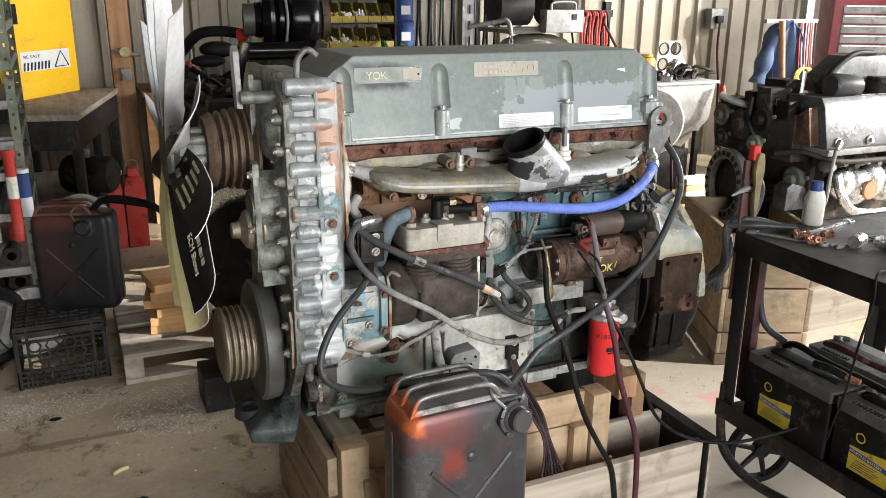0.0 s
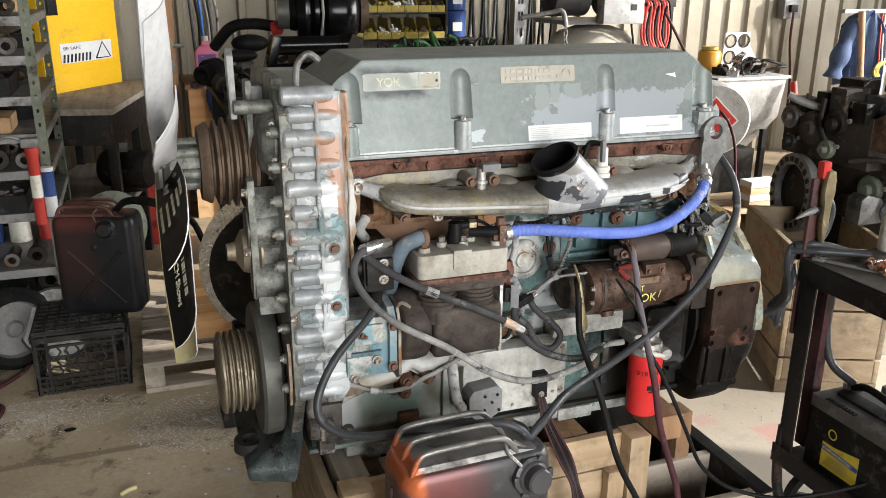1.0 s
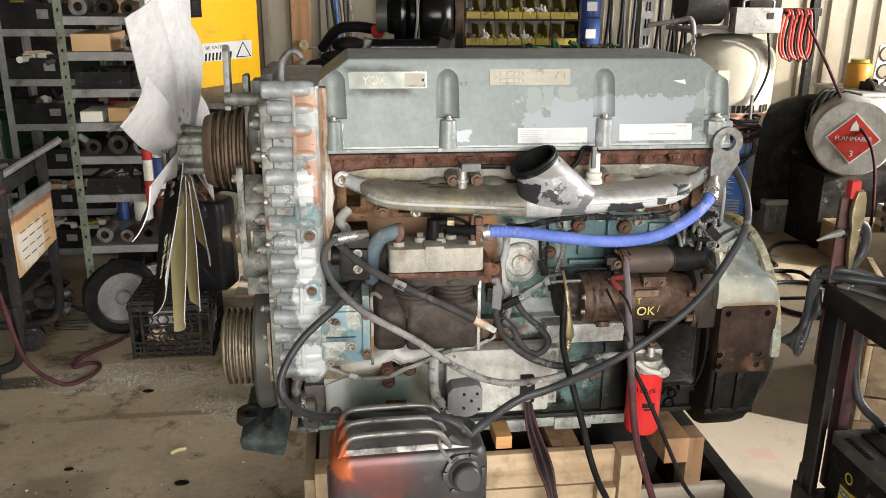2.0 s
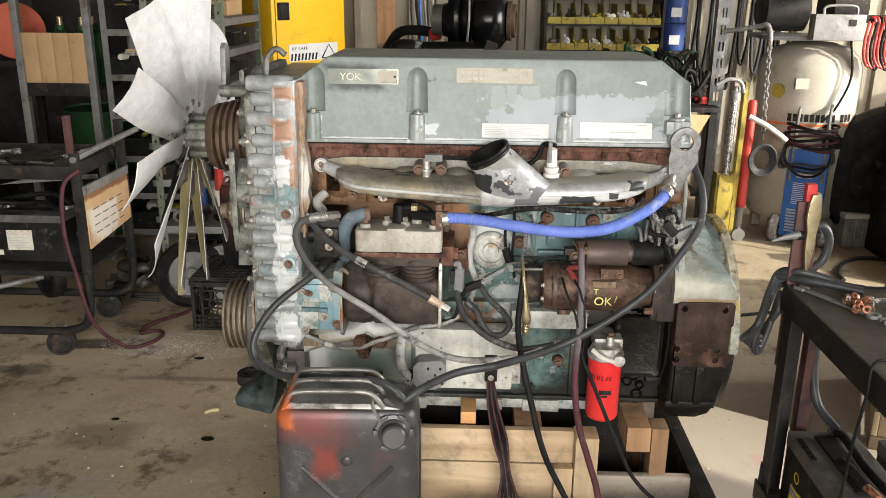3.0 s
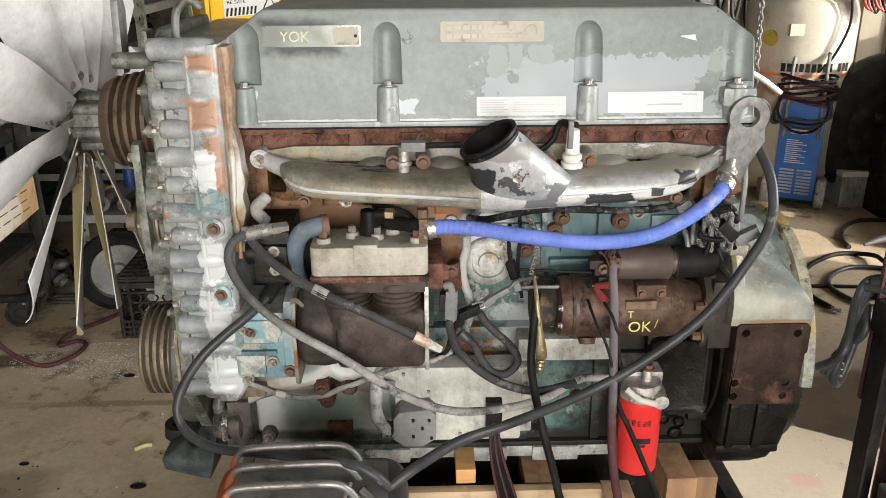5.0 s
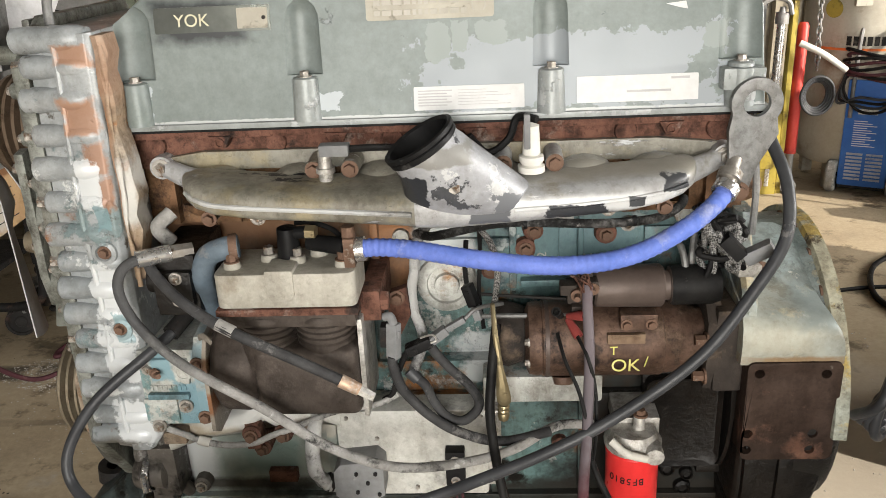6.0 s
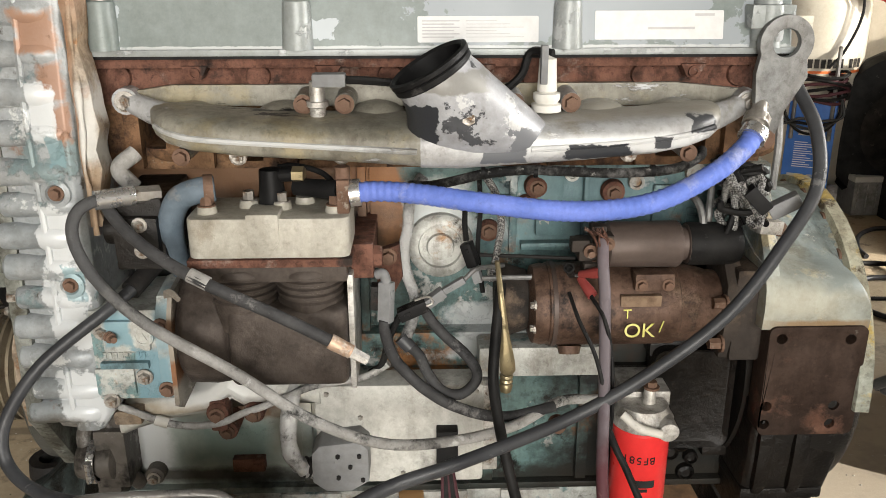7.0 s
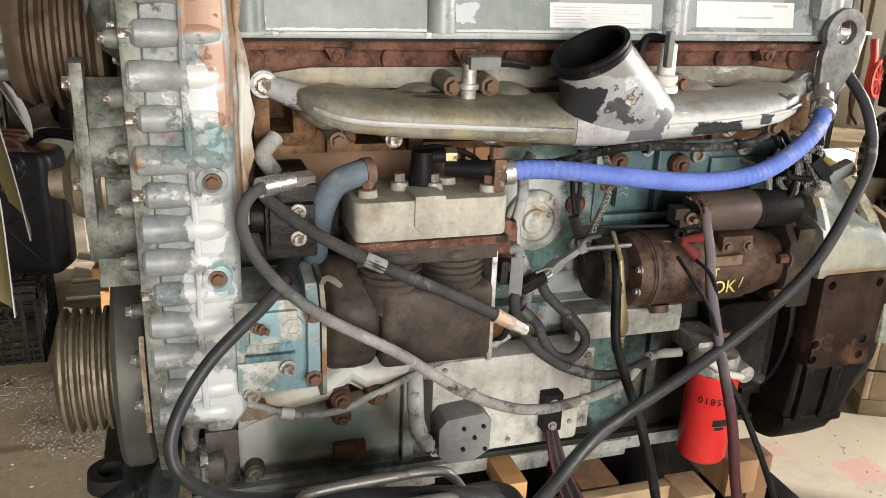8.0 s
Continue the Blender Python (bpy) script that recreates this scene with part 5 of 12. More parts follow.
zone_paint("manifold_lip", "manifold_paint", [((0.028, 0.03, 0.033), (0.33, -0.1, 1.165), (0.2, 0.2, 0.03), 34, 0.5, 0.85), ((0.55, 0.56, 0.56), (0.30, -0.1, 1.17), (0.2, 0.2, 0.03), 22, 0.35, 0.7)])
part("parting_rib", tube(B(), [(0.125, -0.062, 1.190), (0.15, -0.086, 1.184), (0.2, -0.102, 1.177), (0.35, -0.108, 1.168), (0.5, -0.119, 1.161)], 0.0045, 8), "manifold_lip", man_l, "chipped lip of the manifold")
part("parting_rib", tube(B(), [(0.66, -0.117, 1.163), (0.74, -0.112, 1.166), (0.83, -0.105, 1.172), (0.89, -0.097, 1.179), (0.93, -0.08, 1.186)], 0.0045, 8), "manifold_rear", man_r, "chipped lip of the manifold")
# runners to the head
for x, mt, par in ((0.16, "manifold_paint", man_l), (0.30, "manifold_paint", man_l), (0.44, "manifold_paint", man_l), (0.63, "manifold_rear", man_r), (0.78, "manifold_rear", man_r), (0.90, "manifold_rear", man_r)):
    part("runner", rings(B(), [[(x + w * math.cos(a), y, z + h * math.sin(a)) for a in (2 * math.pi * j / 20 for j in range(20))] for y, z, w, h in ((0.036, 1.178, 0.050, 0.034), (0.015, 1.180, 0.050, 0.034), (-0.015, 1.180, 0.046, 0.031), (-0.035, 1.178, 0.036, 0.022), (-0.045, 1.176, 0.020, 0.010))]), mt, par)
# end lugs with bolts, and bolts underneath
for p, d, mt, par in (((0.063, 0.02, 1.214), (0.14, -0.01, 1.19), "manifold_bright", man_l), ((1.008, 0.012, 1.207), (0.945, -0.01, 1.185), "manifold_bright", man_r)):
    bm = B()
    cyl(bm, (p[0], p[1] - 0.012, p[2]), (p[0], p[1] + 0.016, p[2]), 0.02, 0.021, 20)
    tube(bm, [p, ((p[0] + d[0]) / 2, (p[1] + d[1]) / 2, (p[2] + d[2]) / 2 - 0.002), d], lambda s: 0.016 + 0.006 * s, 10)
    lug = part("end_lug", bm, mt, par)
    bolt(lug, (p[0], p[1] - 0.012, p[2]), (0, -1, 0), 0.011, "bolt_steel")
for x, mt in ((0.158, "bolt_rust"), (0.24, "bolt_steel"), (0.39, "bolt_steel"), (0.565, "bolt_rust"), (0.812, "bolt_steel"), (0.901, "bolt_rust")):
    par = man_l if x < 0.5 else man_r
    bm = B()
    cyl(bm, (x, -0.062, 1.144), (x, 0.04, 1.147), 0.011, 0.013, 12)
    s = part("bolt_sleeve", bm, "manifold_bright" if x > 0.5 else "manifold_paint", par)
    bolt(s, (x, -0.062, 1.144), (0, -1, 0), 0.009, mt)
for x, mt in ((0.335, "bolt_rust"), (0.395, "bolt_rust"), (0.645, "bolt_rust"), (0.728, "bolt_rust")):
    par = man_l if x < 0.5 else man_r
    s = part("bolt_sleeve", cyl(B(), (x, -0.035, 1.215), (x, 0.03, 1.218), 0.015, 0.016, 14), "manifold_paint" if x < 0.5 else "manifold_bright", par)
    bolt(s, (x, -0.036, 1.215), (0, -1, 0), 0.010, mt)
# air inlet neck
zone_paint("neck_paint", "neck_base", [
    ((0.028, 0.03, 0.034), (0.495, -0.10, 1.19), (0.040, 0.2, 0.045), 22, 0.02, 1.0),
    ((0.13, 0.135, 0.145), (0.665, -0.10, 1.165), (0.040, 0.2, 0.030), 24, 0.02, 1.0),
    ((0.16, 0.155, 0.14), (0.53, -0.10, 1.262), (0.07, 0.2, 0.016), 26, 0.10, 0.8),
])
NK = Vector((0.521, -0.112, 1.272))
ND = Vector((-0.50, -0.12, 0.86)).normalized()
bm = B()
loops, u = [], Vector((0.83, 0.0, 0.55))
for i in range(13):
    s = i / 12
    # rim end first, then the throat sinks and spreads along the manifold
    e = s * s * (3 - 2 * s)
    p = (NK - ND * (0.075 * s)).lerp(Vector((0.575, -0.062, 1.163)), max(0.0, (s - 0.25) / 0.75) ** 1.15)
    t = ND.lerp(Vector((0, -0.05, 1)), e).normalized()
    u = (Vector((1, 0, 0)) - t * t.x).normalized()
    v = t.cross(u)
    r1 = 0.0555 + 0.058 * e ** 1.5
    r2 = 0.0555 + 0.006 * e
    off = 0.022 * e
    loops.append([p + u * (off + r1 * math.cos(a)) + v * r2 * math.sin(a) for a in (2 * math.pi * j / 32 for j in range(32))])
loops.reverse()
rings(bm, loops, True, False)
neck = part("inlet_neck", bm, "neck_paint", man_r, "chipped silver inlet neck")
bm = B()
lathe(bm, [(0.0, 0.0555), (0.003, 0.0585), (0.009, 0.0585), (0.011, 0.0565), (0.013, 0.060), (0.019, 0.060), (0.021, 0.0555), (0.017, 0.0515), (-0.03, 0.049), (-0.06, 0.044), (-0.06, 0.0)], NK - ND * 0.008, NK + ND, 36, False)
part("neck_rim", bm, "plastic_black", neck, "black rolled rim of the inlet")
bm = B()
prism(bm, [(0.552, 1.195), (0.585, 1.19), (0.592, 1.215), (0.586, 1.245), (0.558, 1.245), (0.55, 1.22)], "y", -0.140, -0.10)
pad = part("neck_pad", bm, "manifold_bright", neck, bevel=0.006)
bolt(pad, (0.570, -0.140, 1.212), (0, -1, 0), 0.010, "bolt_steel")

# manifold sensors
s = part("sensor", lathe(B(), [(0, 0.012), (0.012, 0.012), (0.014, 0.016), (0.022, 0.016), (0.022, 0.011), (0.05, 0.011), (0.05, 0)], (0.357, -0.045, 1.200), (0.357, -0.05, 1.3), 14), "aluminium", man_l, "metal sensor with grey plug")
part("plug", box(B(), 0.352, 0.40, -0.066, -0.040, 1.243, 1.262), "connector_grey", s, bevel=0.004)
part("lead", tube(B(), [(0.398, -0.05, 1.252), (0.43, -0.03, 1.248), (0.47, -0.0, 1.24)], 0.006, 8), "rubber_black", s)
s = part("sensor", lathe(B(), [(0, 0.022), (0.01, 0.022), (0.012, 0.016), (0.018, 0.02), (0.026, 0.02), (0.028, 0.013), (0.03, 0.0145), (0.075, 0.0125), (0.08, 0.0)], (0.690, -0.045, 1.205), (0.690, -0.047, 1.3), 18), "plastic_white", man_r, "cream sensor with upright plug")
part("clip", box(B(), 0.678, 0.688, -0.064, -0.05, 1.245, 1.30), "connector_grey", s, bevel=0.002)
part("lead", tube(B(), [(0.70, -0.03, 1.285), (0.67, -0.01, 1.285), (0.655, -0.01, 1.25), (0.62, -0.01, 1.228), (0.59, -0.02, 1.26)], 0.0065, 8), "rubber_black", s)

# lifting bracket at the rear
out = arc(1.041, 1.299, 0.040, -35, 205, 20)
out += [(1.0, 1.255), (1.006, 1.19), (1.005, 1.15), (1.018, 1.142), (1.035, 1.15), (1.05, 1.20), (1.078, 1.25)]
bm = carve(prism(B(), out, "y", -0.034, -0.020), cyl(B(), (1.041, -0.1, 1.299), (1.041, 0.1, 1.299), 0.0205, n=28))
brk = part("lifting_bracket", bm, "bracket_steel", ENG, "grey steel lifting bracket with a round eye", bevel=0.002)
bolt(brk, (1.024, -0.034, 1.157), (0, -1, 0), 0.011, "bolt_rust")
bm = B()
box(bm, 0.99, 1.055, -0.02, 0.04, 1.318, 1.352)
cyl(bm, (1.022, 0.0, 1.30), (1.022, 0.0, 1.352), 0.024)
part("bracket_mount", bm, "cover_end_paint", brk, bevel=0.004)

# air compressor
bm = B()
prism(bm, rounded(0.170, 0.402, -0.125, -0.005, 0.015), "z", 1.008, 1.068)
comp = part("compressor_head", bm, "compressor_head", ENG, "pale grey-beige compressor head", bevel=0.005)
part("valve_boss", prism(B(), [(0.256, 1.03), (0.265, 1.02), (0.294, 1.02), (0.303, 1.03), (0.303, 1.075), (0.256, 1.075)], "y", -0.1285, -0.07), "compressor_head", comp, bevel=0.005)
for x, y in ((0.195, -0.09), (0.25, -0.06), (0.30, -0.07), (0.38, -0.09), (0.33, -0.04)):
    part("bolt_boss", cyl(B(), (x, y, 1.068), (x, y, 1.078), 0.015, 0.0135, 14), "compressor_head", comp)
for x, y, mt in ((0.195, -0.09, "bolt_rust"), (0.25, -0.06, "bolt_steel"), (0.30, -0.07, "bolt_steel"), (0.38, -0.09, "bolt_rust")):
    bolt(comp, (x, y, 1.078), (0, 0, 1), 0.009, mt, h=1.0)
part("head_gasket", box(B(), 0.168, 0.404, -0.128, -0.002, 0.995, 1.007), "head_rust", comp, "rusty gasket plate", bevel=0.002)
bm = B()
for x in (0.235, 0.335):
    prof = [(0, 0.050), (0.045, 0.050)]
    for k in range(4):
        d = 0.048 + k * 0.011
        prof += [(d, 0.0465), (d + 0.003, 0.0465), (d + 0.005, 0.051), (d + 0.009, 0.051)]
    prof += [(0.097, 0.046), (0.097, 0)]
    lathe(bm, [(0, 0)] + prof, (x, -0.066, 0.885), (x, -0.066, 1.2), 28)
part("finned_barrel", bm, "compressor_brown", comp, "dark brown finned barrels")
part("head_underside", box(B(), 0.175, 0.395, -0.11, 0.0, 0.965, 0.996), "compressor_brown", comp, bevel=0.004)
bm = B()
rings(bm, [[(x, y, z) for x, z in rounded(0.212 + o, 0.392 - o, 0.795 + o, 0.925 - o, 0.012)] for y, o in ((0.06, 0.0), (-0.105, 0.0), (-0.114, 0.004), (-0.118, 0.012))])
lathe(bm, [(0, 0.0), (0, 0.080), (0.012, 0.092), (0.05, 0.094), (0.075, 0.090), (0.09, 0.07), (0.09, 0)], (0.131, -0.022, 0.862), (1, -0.022, 0.862), 36)
part("compressor_body", bm, "compressor_brown", comp, "dark brown cast compressor body", bevel=0.004)
part("compressor_side", box(B(), 0.393, 0.402, -0.095, 0.04, 0.78, 0.97), "aluminium", comp, bevel=0.002)
bm = B()
box(bm, 0.398, 0.432, -0.07, 0.10, 0.955, 1.01)
cyl(bm, (0.41, -0.05, 0.983), (0.445, -0.05, 0.983), 0.02, 0.018, 6)
part("side_fitting", bm, "head_rust", comp, "rusty hex fitting", bevel=0.003)

# pump housing between gear case and compressor
zone_paint("drive_paint", "block_pale", [
    ((0.14, 0.24, 0.28), (0.095, -0.09, 0.80), (0.030, 0.2, 0.05), 18, 0.10, 0.9),
    ((0.15, 0.26, 0.30), (0.045, -0.09, 0.885), (0.022, 0.2, 0.03), 26, 0.12, 0.9),
    ((0.17, 0.27, 0.31), (0.115, -0.09, 0.89), (0.02, 0.2, 0.05), 22, 0.15, 0.7),
])
zone_paint("gasket_torn", "elbow_cast", [((0.36, 0.31, 0.24), (0.126, -0.11, 0.86), (0.05, 0.1, 0.12), 40, 0.8, 0.45), ((0.16, 0.07, 0.03), (0.126, -0.11, 0.82), (0.05, 0.1, 0.022), 40, 0.2, 0.95), ((0.10, 0.05, 0.025), (0.126, -0.11, 0.89), (0.05, 0.1, 0.016), 40, 0.2, 0.95)])
bm = B()
box(bm, 0.0, 0.105, -0.088, 0.06, 0.765, 0.915)
box(bm, 0.02, 0.09, -0.096, -0.05, 0.85, 0.90)
box(bm, 0.0, 0.06, -0.094, -0.05, 0.775, 0.82)
cyl(bm, (0.082, -0.09, 0.875), (0.082, -0.098, 0.875), 0.017, 0.016, 18)
pump = part("drive_housing", bm, "drive_paint", ENG, "teal and white accessory drive housing", bevel=0.006)
bm = B()
prism(bm, [(-0.105, 0.78), (-0.105, 0.90), (-0.08, 0.935), (-0.02, 0.945), (0.05, 0.93), (0.06, 0.80), (0.02, 0.755), (-0.07, 0.755)], "x", 0.103, 0.122)
part("drive_flange", bm, "drive_paint", pump, "teal flange", bevel=0.003)
part("gasket_flap", rings(B(), [[(x - w, y, z), (x + w, y - 0.002, z + 0.004), (x + w, y + 0.001, z + 0.006), (x - w, y + 0.002, z + 0.002)] for x, y, z, w in ((0.126, -0.100, 0.938, 0.005), (0.129, -0.110, 0.952, 0.005), (0.139, -0.117, 0.950, 0.004), (0.150, -0.122, 0.941, 0.002))]), "gasket_torn", pump, "torn gasket flap")
bm = B()
prism(bm, [(-0.112, 0.765), (-0.112, 0.90), (-0.09, 0.94), (-0.02, 0.95), (0.05, 0.93), (0.05, 0.80), (0.02, 0.755), (-0.09, 0.75)], "x", 0.123, 0.130)
part("torn_gasket", bm, "gasket_torn", pump, "torn rust-stained gasket edge")
bm = lathe(B(), [(-0.002, 0.0135), (0.0018, 0.0135), (0.0018, 0.0105), (-0.002, 0.0105), (-0.002, 0.0135)], (0.082, -0.098, 0.875), (0.082, -1, 0.875), 24, False)
prism(bm, [(0.076, 0.870), (0.088, 0.870), (0.082, 0.882)], "y", -0.1, -0.0975)
part("cast_emblem", bm, "drive_paint", pump, "round cast mark")
bm = B()
for k in range(8):
    box(bm, 0.014 + 0.0085 * k, 0.0195 + 0.0085 * k, -0.0898, -0.0875, 0.836, 0.846)
part("cast_number", bm, "drive_paint", pump, "raised cast figures", kind="stuff")
for k in range(3):
    part("thread", lathe(B(), [(0, 0.0075), (0.002, 0.0085), (0.004, 0.0075)], (0.024 + 0.006 * k, -0.092 - 0.0065 * k, 0.878), (0.06, -0.131, 0.878), 10), "bolt_rust", pump)
for z in (0.79, 0.895):
    bolt(pump, (0.112, -0.105, z), (0, -1, 0), 0.009, "bolt_rust")
for p in ((0.02, 0.882), (0.075, 0.805), (0.02, 0.765)):
    bolt(pump, (p[0], -0.092, p[1]), (0, -1, 0), 0.009, "bolt_steel")
part("stud", cyl(B(), (0.018, -0.085, 0.878), (0.045, -0.115, 0.878), 0.005, n=8), "bolt_rust", pump)
bm = box(B(), 0.012, 0.085, -0.0985, -0.09, 0.822, 0.832)
part("cast_number_bar", bm, "teal_paint", pump)
# fuel pump block behind the hoses
bm = B()
box(bm, 0.05, 0.125, -0.075, 0.08, 0.975, 1.085)
box(bm, 0.055, 0.12, -0.09, -0.06, 0.995, 1.06)
cyl(bm, (0.03, -0.04, 1.03), (0.06, -0.04, 1.03), 0.024)
fp = part("fuel_pump", bm, "oily_black", ENG, "black fuel pump block", bevel=0.005)
for z in (1.01, 1.05):
    bolt(fp, (0.095, -0.09, z), (0, -1, 0), 0.008, "bolt_steel")

# starter motor and solenoid
SY, SZ = 0.0, 0.880
bm = B()
lathe(bm, [(0, 0), (0, 0.05), (0.006, 0.064), (0.02, 0.0675), (0.028, 0.066), (0.030, 0.0685), (0.235, 0.0685), (0.237, 0.066), (0.26, 0.064), (0.29, 0.055), (0.31, 0.052), (0.31, 0)], (0.678, SY, SZ), (2, SY, SZ), 44)
st = part("starter_motor", bm, "starter_brown", ENG, "brown starter motor with chalk OK on it")
part("starter_band", lathe(B(), [(0, 0.0675), (0.0, 0.0705), (0.007, 0.0705), (0.007, 0.0675)], (0.712, SY, SZ), (2, SY, SZ), 44, False), "solenoid_brown", st)
words(st, "OK", (0.822, SY - 0.0712, SZ - 0.030), 0.034, "chalk_yellow", 92, 0, 0, "chalk_letters")
words(st, "/", (0.878, SY - 0.0708, SZ - 0.022), 0.028, "chalk_yellow", 92, 0, 0, "chalk_letters")
words(st, "T", (0.820, SY - 0.0712, SZ + 0.002), 0.022, "chalk_yellow", 84, 0, 0, "chalk_letters")
part("data_plate", box(B(), 0.816, 0.880, SY - 0.0675, SY - 0.055, SZ + 0.020, SZ + 0.038, None), "starter_plate", st, "thin scratched data plate", bevel=0.001)
part("clamp_lug", box(B(), 0.838, 0.900, SY - 0.062, SY - 0.03, SZ + 0.044, SZ + 0.072), "starter_brown", st, bevel=0.003)
for x in (0.848, 0.890):
    bolt(st, (x, SY - 0.062, SZ + 0.054), (0, -1, 0), 0.007, "bolt_rust")
cyl_b = cyl(B(), (0.745, SY - 0.03, SZ - 0.062), (0.745, SY - 0.035, SZ - 0.075), 0.02, 0.017, 16)
part("end_plug", cyl_b, "starter_brown", st)
for (x, a) in ((0.683, 200), (0.683, 160), (0.99, 210), (0.99, 170)):
    bolt(st, (x, SY + 0.058 * math.cos(radians(a)), SZ + 0.058 * math.sin(radians(a))), (-1 if x < 0.8 else 1, 0, 0), 0.006, "bolt_steel")
# starter nose and end cover
bm = B()
lathe(bm, [(0, 0), (0, 0.055), (0.02, 0.06), (0.05, 0.05), (0.05, 0)], (0.628, SY + 0.02, SZ), (2, SY + 0.02, SZ), 28)
part("end_cap", bm, "dark_cast", st)
bm = B()
prism(bm, [(-0.05, 0.80), (-0.065, 0.86), (-0.06, 0.93), (-0.03, 0.965), (0.03, 0.96), (0.06, 0.90), (0.05, 0.80)], "x", 0.985, 1.012)
box(bm, 1.0, 1.05, -0.06, 0.06, 0.80, 0.955)
nose = part("starter_nose", bm, "dark_cast", st, "dark rusty nose flange", bevel=0.006)
for z in (0.83, 0.90):
    bolt(nose, (0.985, -0.058, z), (-1, 0, 0), 0.010, "bolt_rust", h=1.3)
bm = B()
lathe(bm, [(0, 0), (0, 0.032), (0.004, 0.036), (0.113, 0.0375), (0.118, 0.034), (0.119, 0.026), (0.128, 0.026), (0.129, 0.032), (0.205, 0.032), (0.212, 0.028), (0.215, 0.0)], (0.795, -0.020, 0.988), (2, -0.020, 0.988), 36)
sol = part("solenoid", bm, "solenoid_brown", st, "brown solenoid cylinder")
part("solenoid_boot", lathe(B(), [(0, 0.026), (0.001, 0.0335), (0.006, 0.0345), (0.072, 0.034), (0.084, 0.030), (0.086, 0.02)], (0.924, -0.020, 0.988), (2, -0.020, 0.988), 32, False), "rubber_black", sol, "dark brown rubber boot")
bm = B()
for i, (dx, dy, dz, s) in enumerate(((0, 0, 0, 0.022), (0.015, -0.02, 0.02, 0.014), (0.0, -0.02, -0.025, 0.016), (-0.02, -0.01, 0.01, 0.014), (0.01, 0.0, 0.03, 0.012))):
    box(bm, 0.770 + dx - s, 0.770 + dx + s, -0.035 + dy - s, -0.035 + dy + s, 0.988 + dz - s * 0.7, 0.988 + dz + s * 0.7)
term = part("terminal_block", bm, "dark_cast", sol, "corroded terminal cluster", bevel=0.004)
for p in ((0.765, -0.075, 0.992), (0.79, -0.078, 1.005), (0.775, -0.07, 0.965)):
    part("terminal_stud", lathe(B(), [(0, 0.011), (0.012, 0.011), (0.012, 0.005), (0.026, 0.005), (0.026, 0)], (p[0], p[1] + 0.02, p[2]), (p[0] - 0.1, p[1] - 1, p[2]), 12), "bolt_rust", term)
for p, q in (((0.748, -0.072, 0.958), (0.776, -0.098, 0.970)), ((0.748, -0.072, 0.952), (0.764, -0.098, 0.932))):
    part("red_boot", lathe(B(), [(0, 0.0), (0, 0.0055), (0.026, 0.0085), (0.036, 0.0085), (0.036, 0.0062), (0.024, 0.005), (0.024, 0.0)], p, q, 14), "boot_red", term, "dull red terminal boot")
part("black_boot", lathe(B(), [(0, 0.0), (0, 0.006), (0.034, 0.0085), (0.034, 0.006), (0.024, 0.005), (0.024, 0.0)], (0.736, -0.065, 0.955), (0.727, -0.09, 0.975), 14), "rubber_black", term, "black terminal boot")
part("coil_pipe", tube(B(), [(0.60, 0.03, 0.955), (0.68, 0.0, 0.962), (0.75, -0.02, 0.965)], 0.0032, 8), "steel_dark", st)

# flywheel housing
zone_paint("bell_side", "bell_paint", [((0.012, 0.011, 0.010), (1.15, 0.0, 0.56), (0.4, 0.9, 0.38), 9, 0.12, 1.0)])
RY, RZ, RR = 0.20, 0.735, 0.288
bm = B()
out = [(RY + RR * math.cos(radians(a)), RZ + RR * math.sin(radians(a))) for a in range(0, 360, 9)]
rings(bm, [[(x, RY + (y - RY) * k, RZ + (z - RZ) * k) for y, z in out] for x, k in ((1.045, 0.80), (1.075, 0.88), (1.09, 0.97), (1.19, 1.0), (1.212, 1.0), (1.22, 0.985))])
bell = part("flywheel_housing", bm, "bell_side", ENG, "flywheel housing, pale teal above and oily black below")
loops = []
for z, x1, y0 in ((0.482, 1.135, -0.005), (0.488, 1.160, -0.025), (0.510, 1.182, -0.045), (0.550, 1.198, -0.058), (0.610, 1.208, -0.066), (0.680, 1.214, -0.070), (0.72, 1.216, -0.070)):
    loops.append([(x, y, z) for x, y in rounded(1.05, x1, y0, 0.34, 0.016, 3)])
skirt = part("housing_skirt", rings(B(), loops), "oily_black", bell, "oil-caked lower housing", bevel=0.004)
for x in (1.075, 1.135):
    part("skirt_rib", rings(B(), [[(x - w, y0, z), (x + w, y0, z), (x + w, 0.0, z), (x - w, 0.0, z)] for z, y0, w in ((0.53, -0.054, 0.008), (0.57, -0.074, 0.012), (0.64, -0.080, 0.013), (0.70, -0.080, 0.014))]), "oily_black", skirt, bevel=0.006)
part("skirt_ledge", box(B(), 1.048, 1.19, -0.062, 0.05, 0.535, 0.556), "oily_black", skirt, bevel=0.007)
part("flange_rim", rings(B(), [[(x, RY + r * math.cos(radians(a)), RZ + r * math.sin(radians(a))) for x, r in ((1.196, 0.286), (1.200, 0.300), (1.222, 0.302), (1.226, 0.284))] for a in range(30, 190, 8)]), "flange_cream", bell, "flange edge flaking cream and yellow")
for a in range(45, 180, 17):
    bolt(bell, (1.195, RY + 0.277 * math.cos(radians(a)), RZ + 0.277 * math.sin(radians(a))), (-1, 0, 0), 0.010, "bolt_rust", h=1.0)
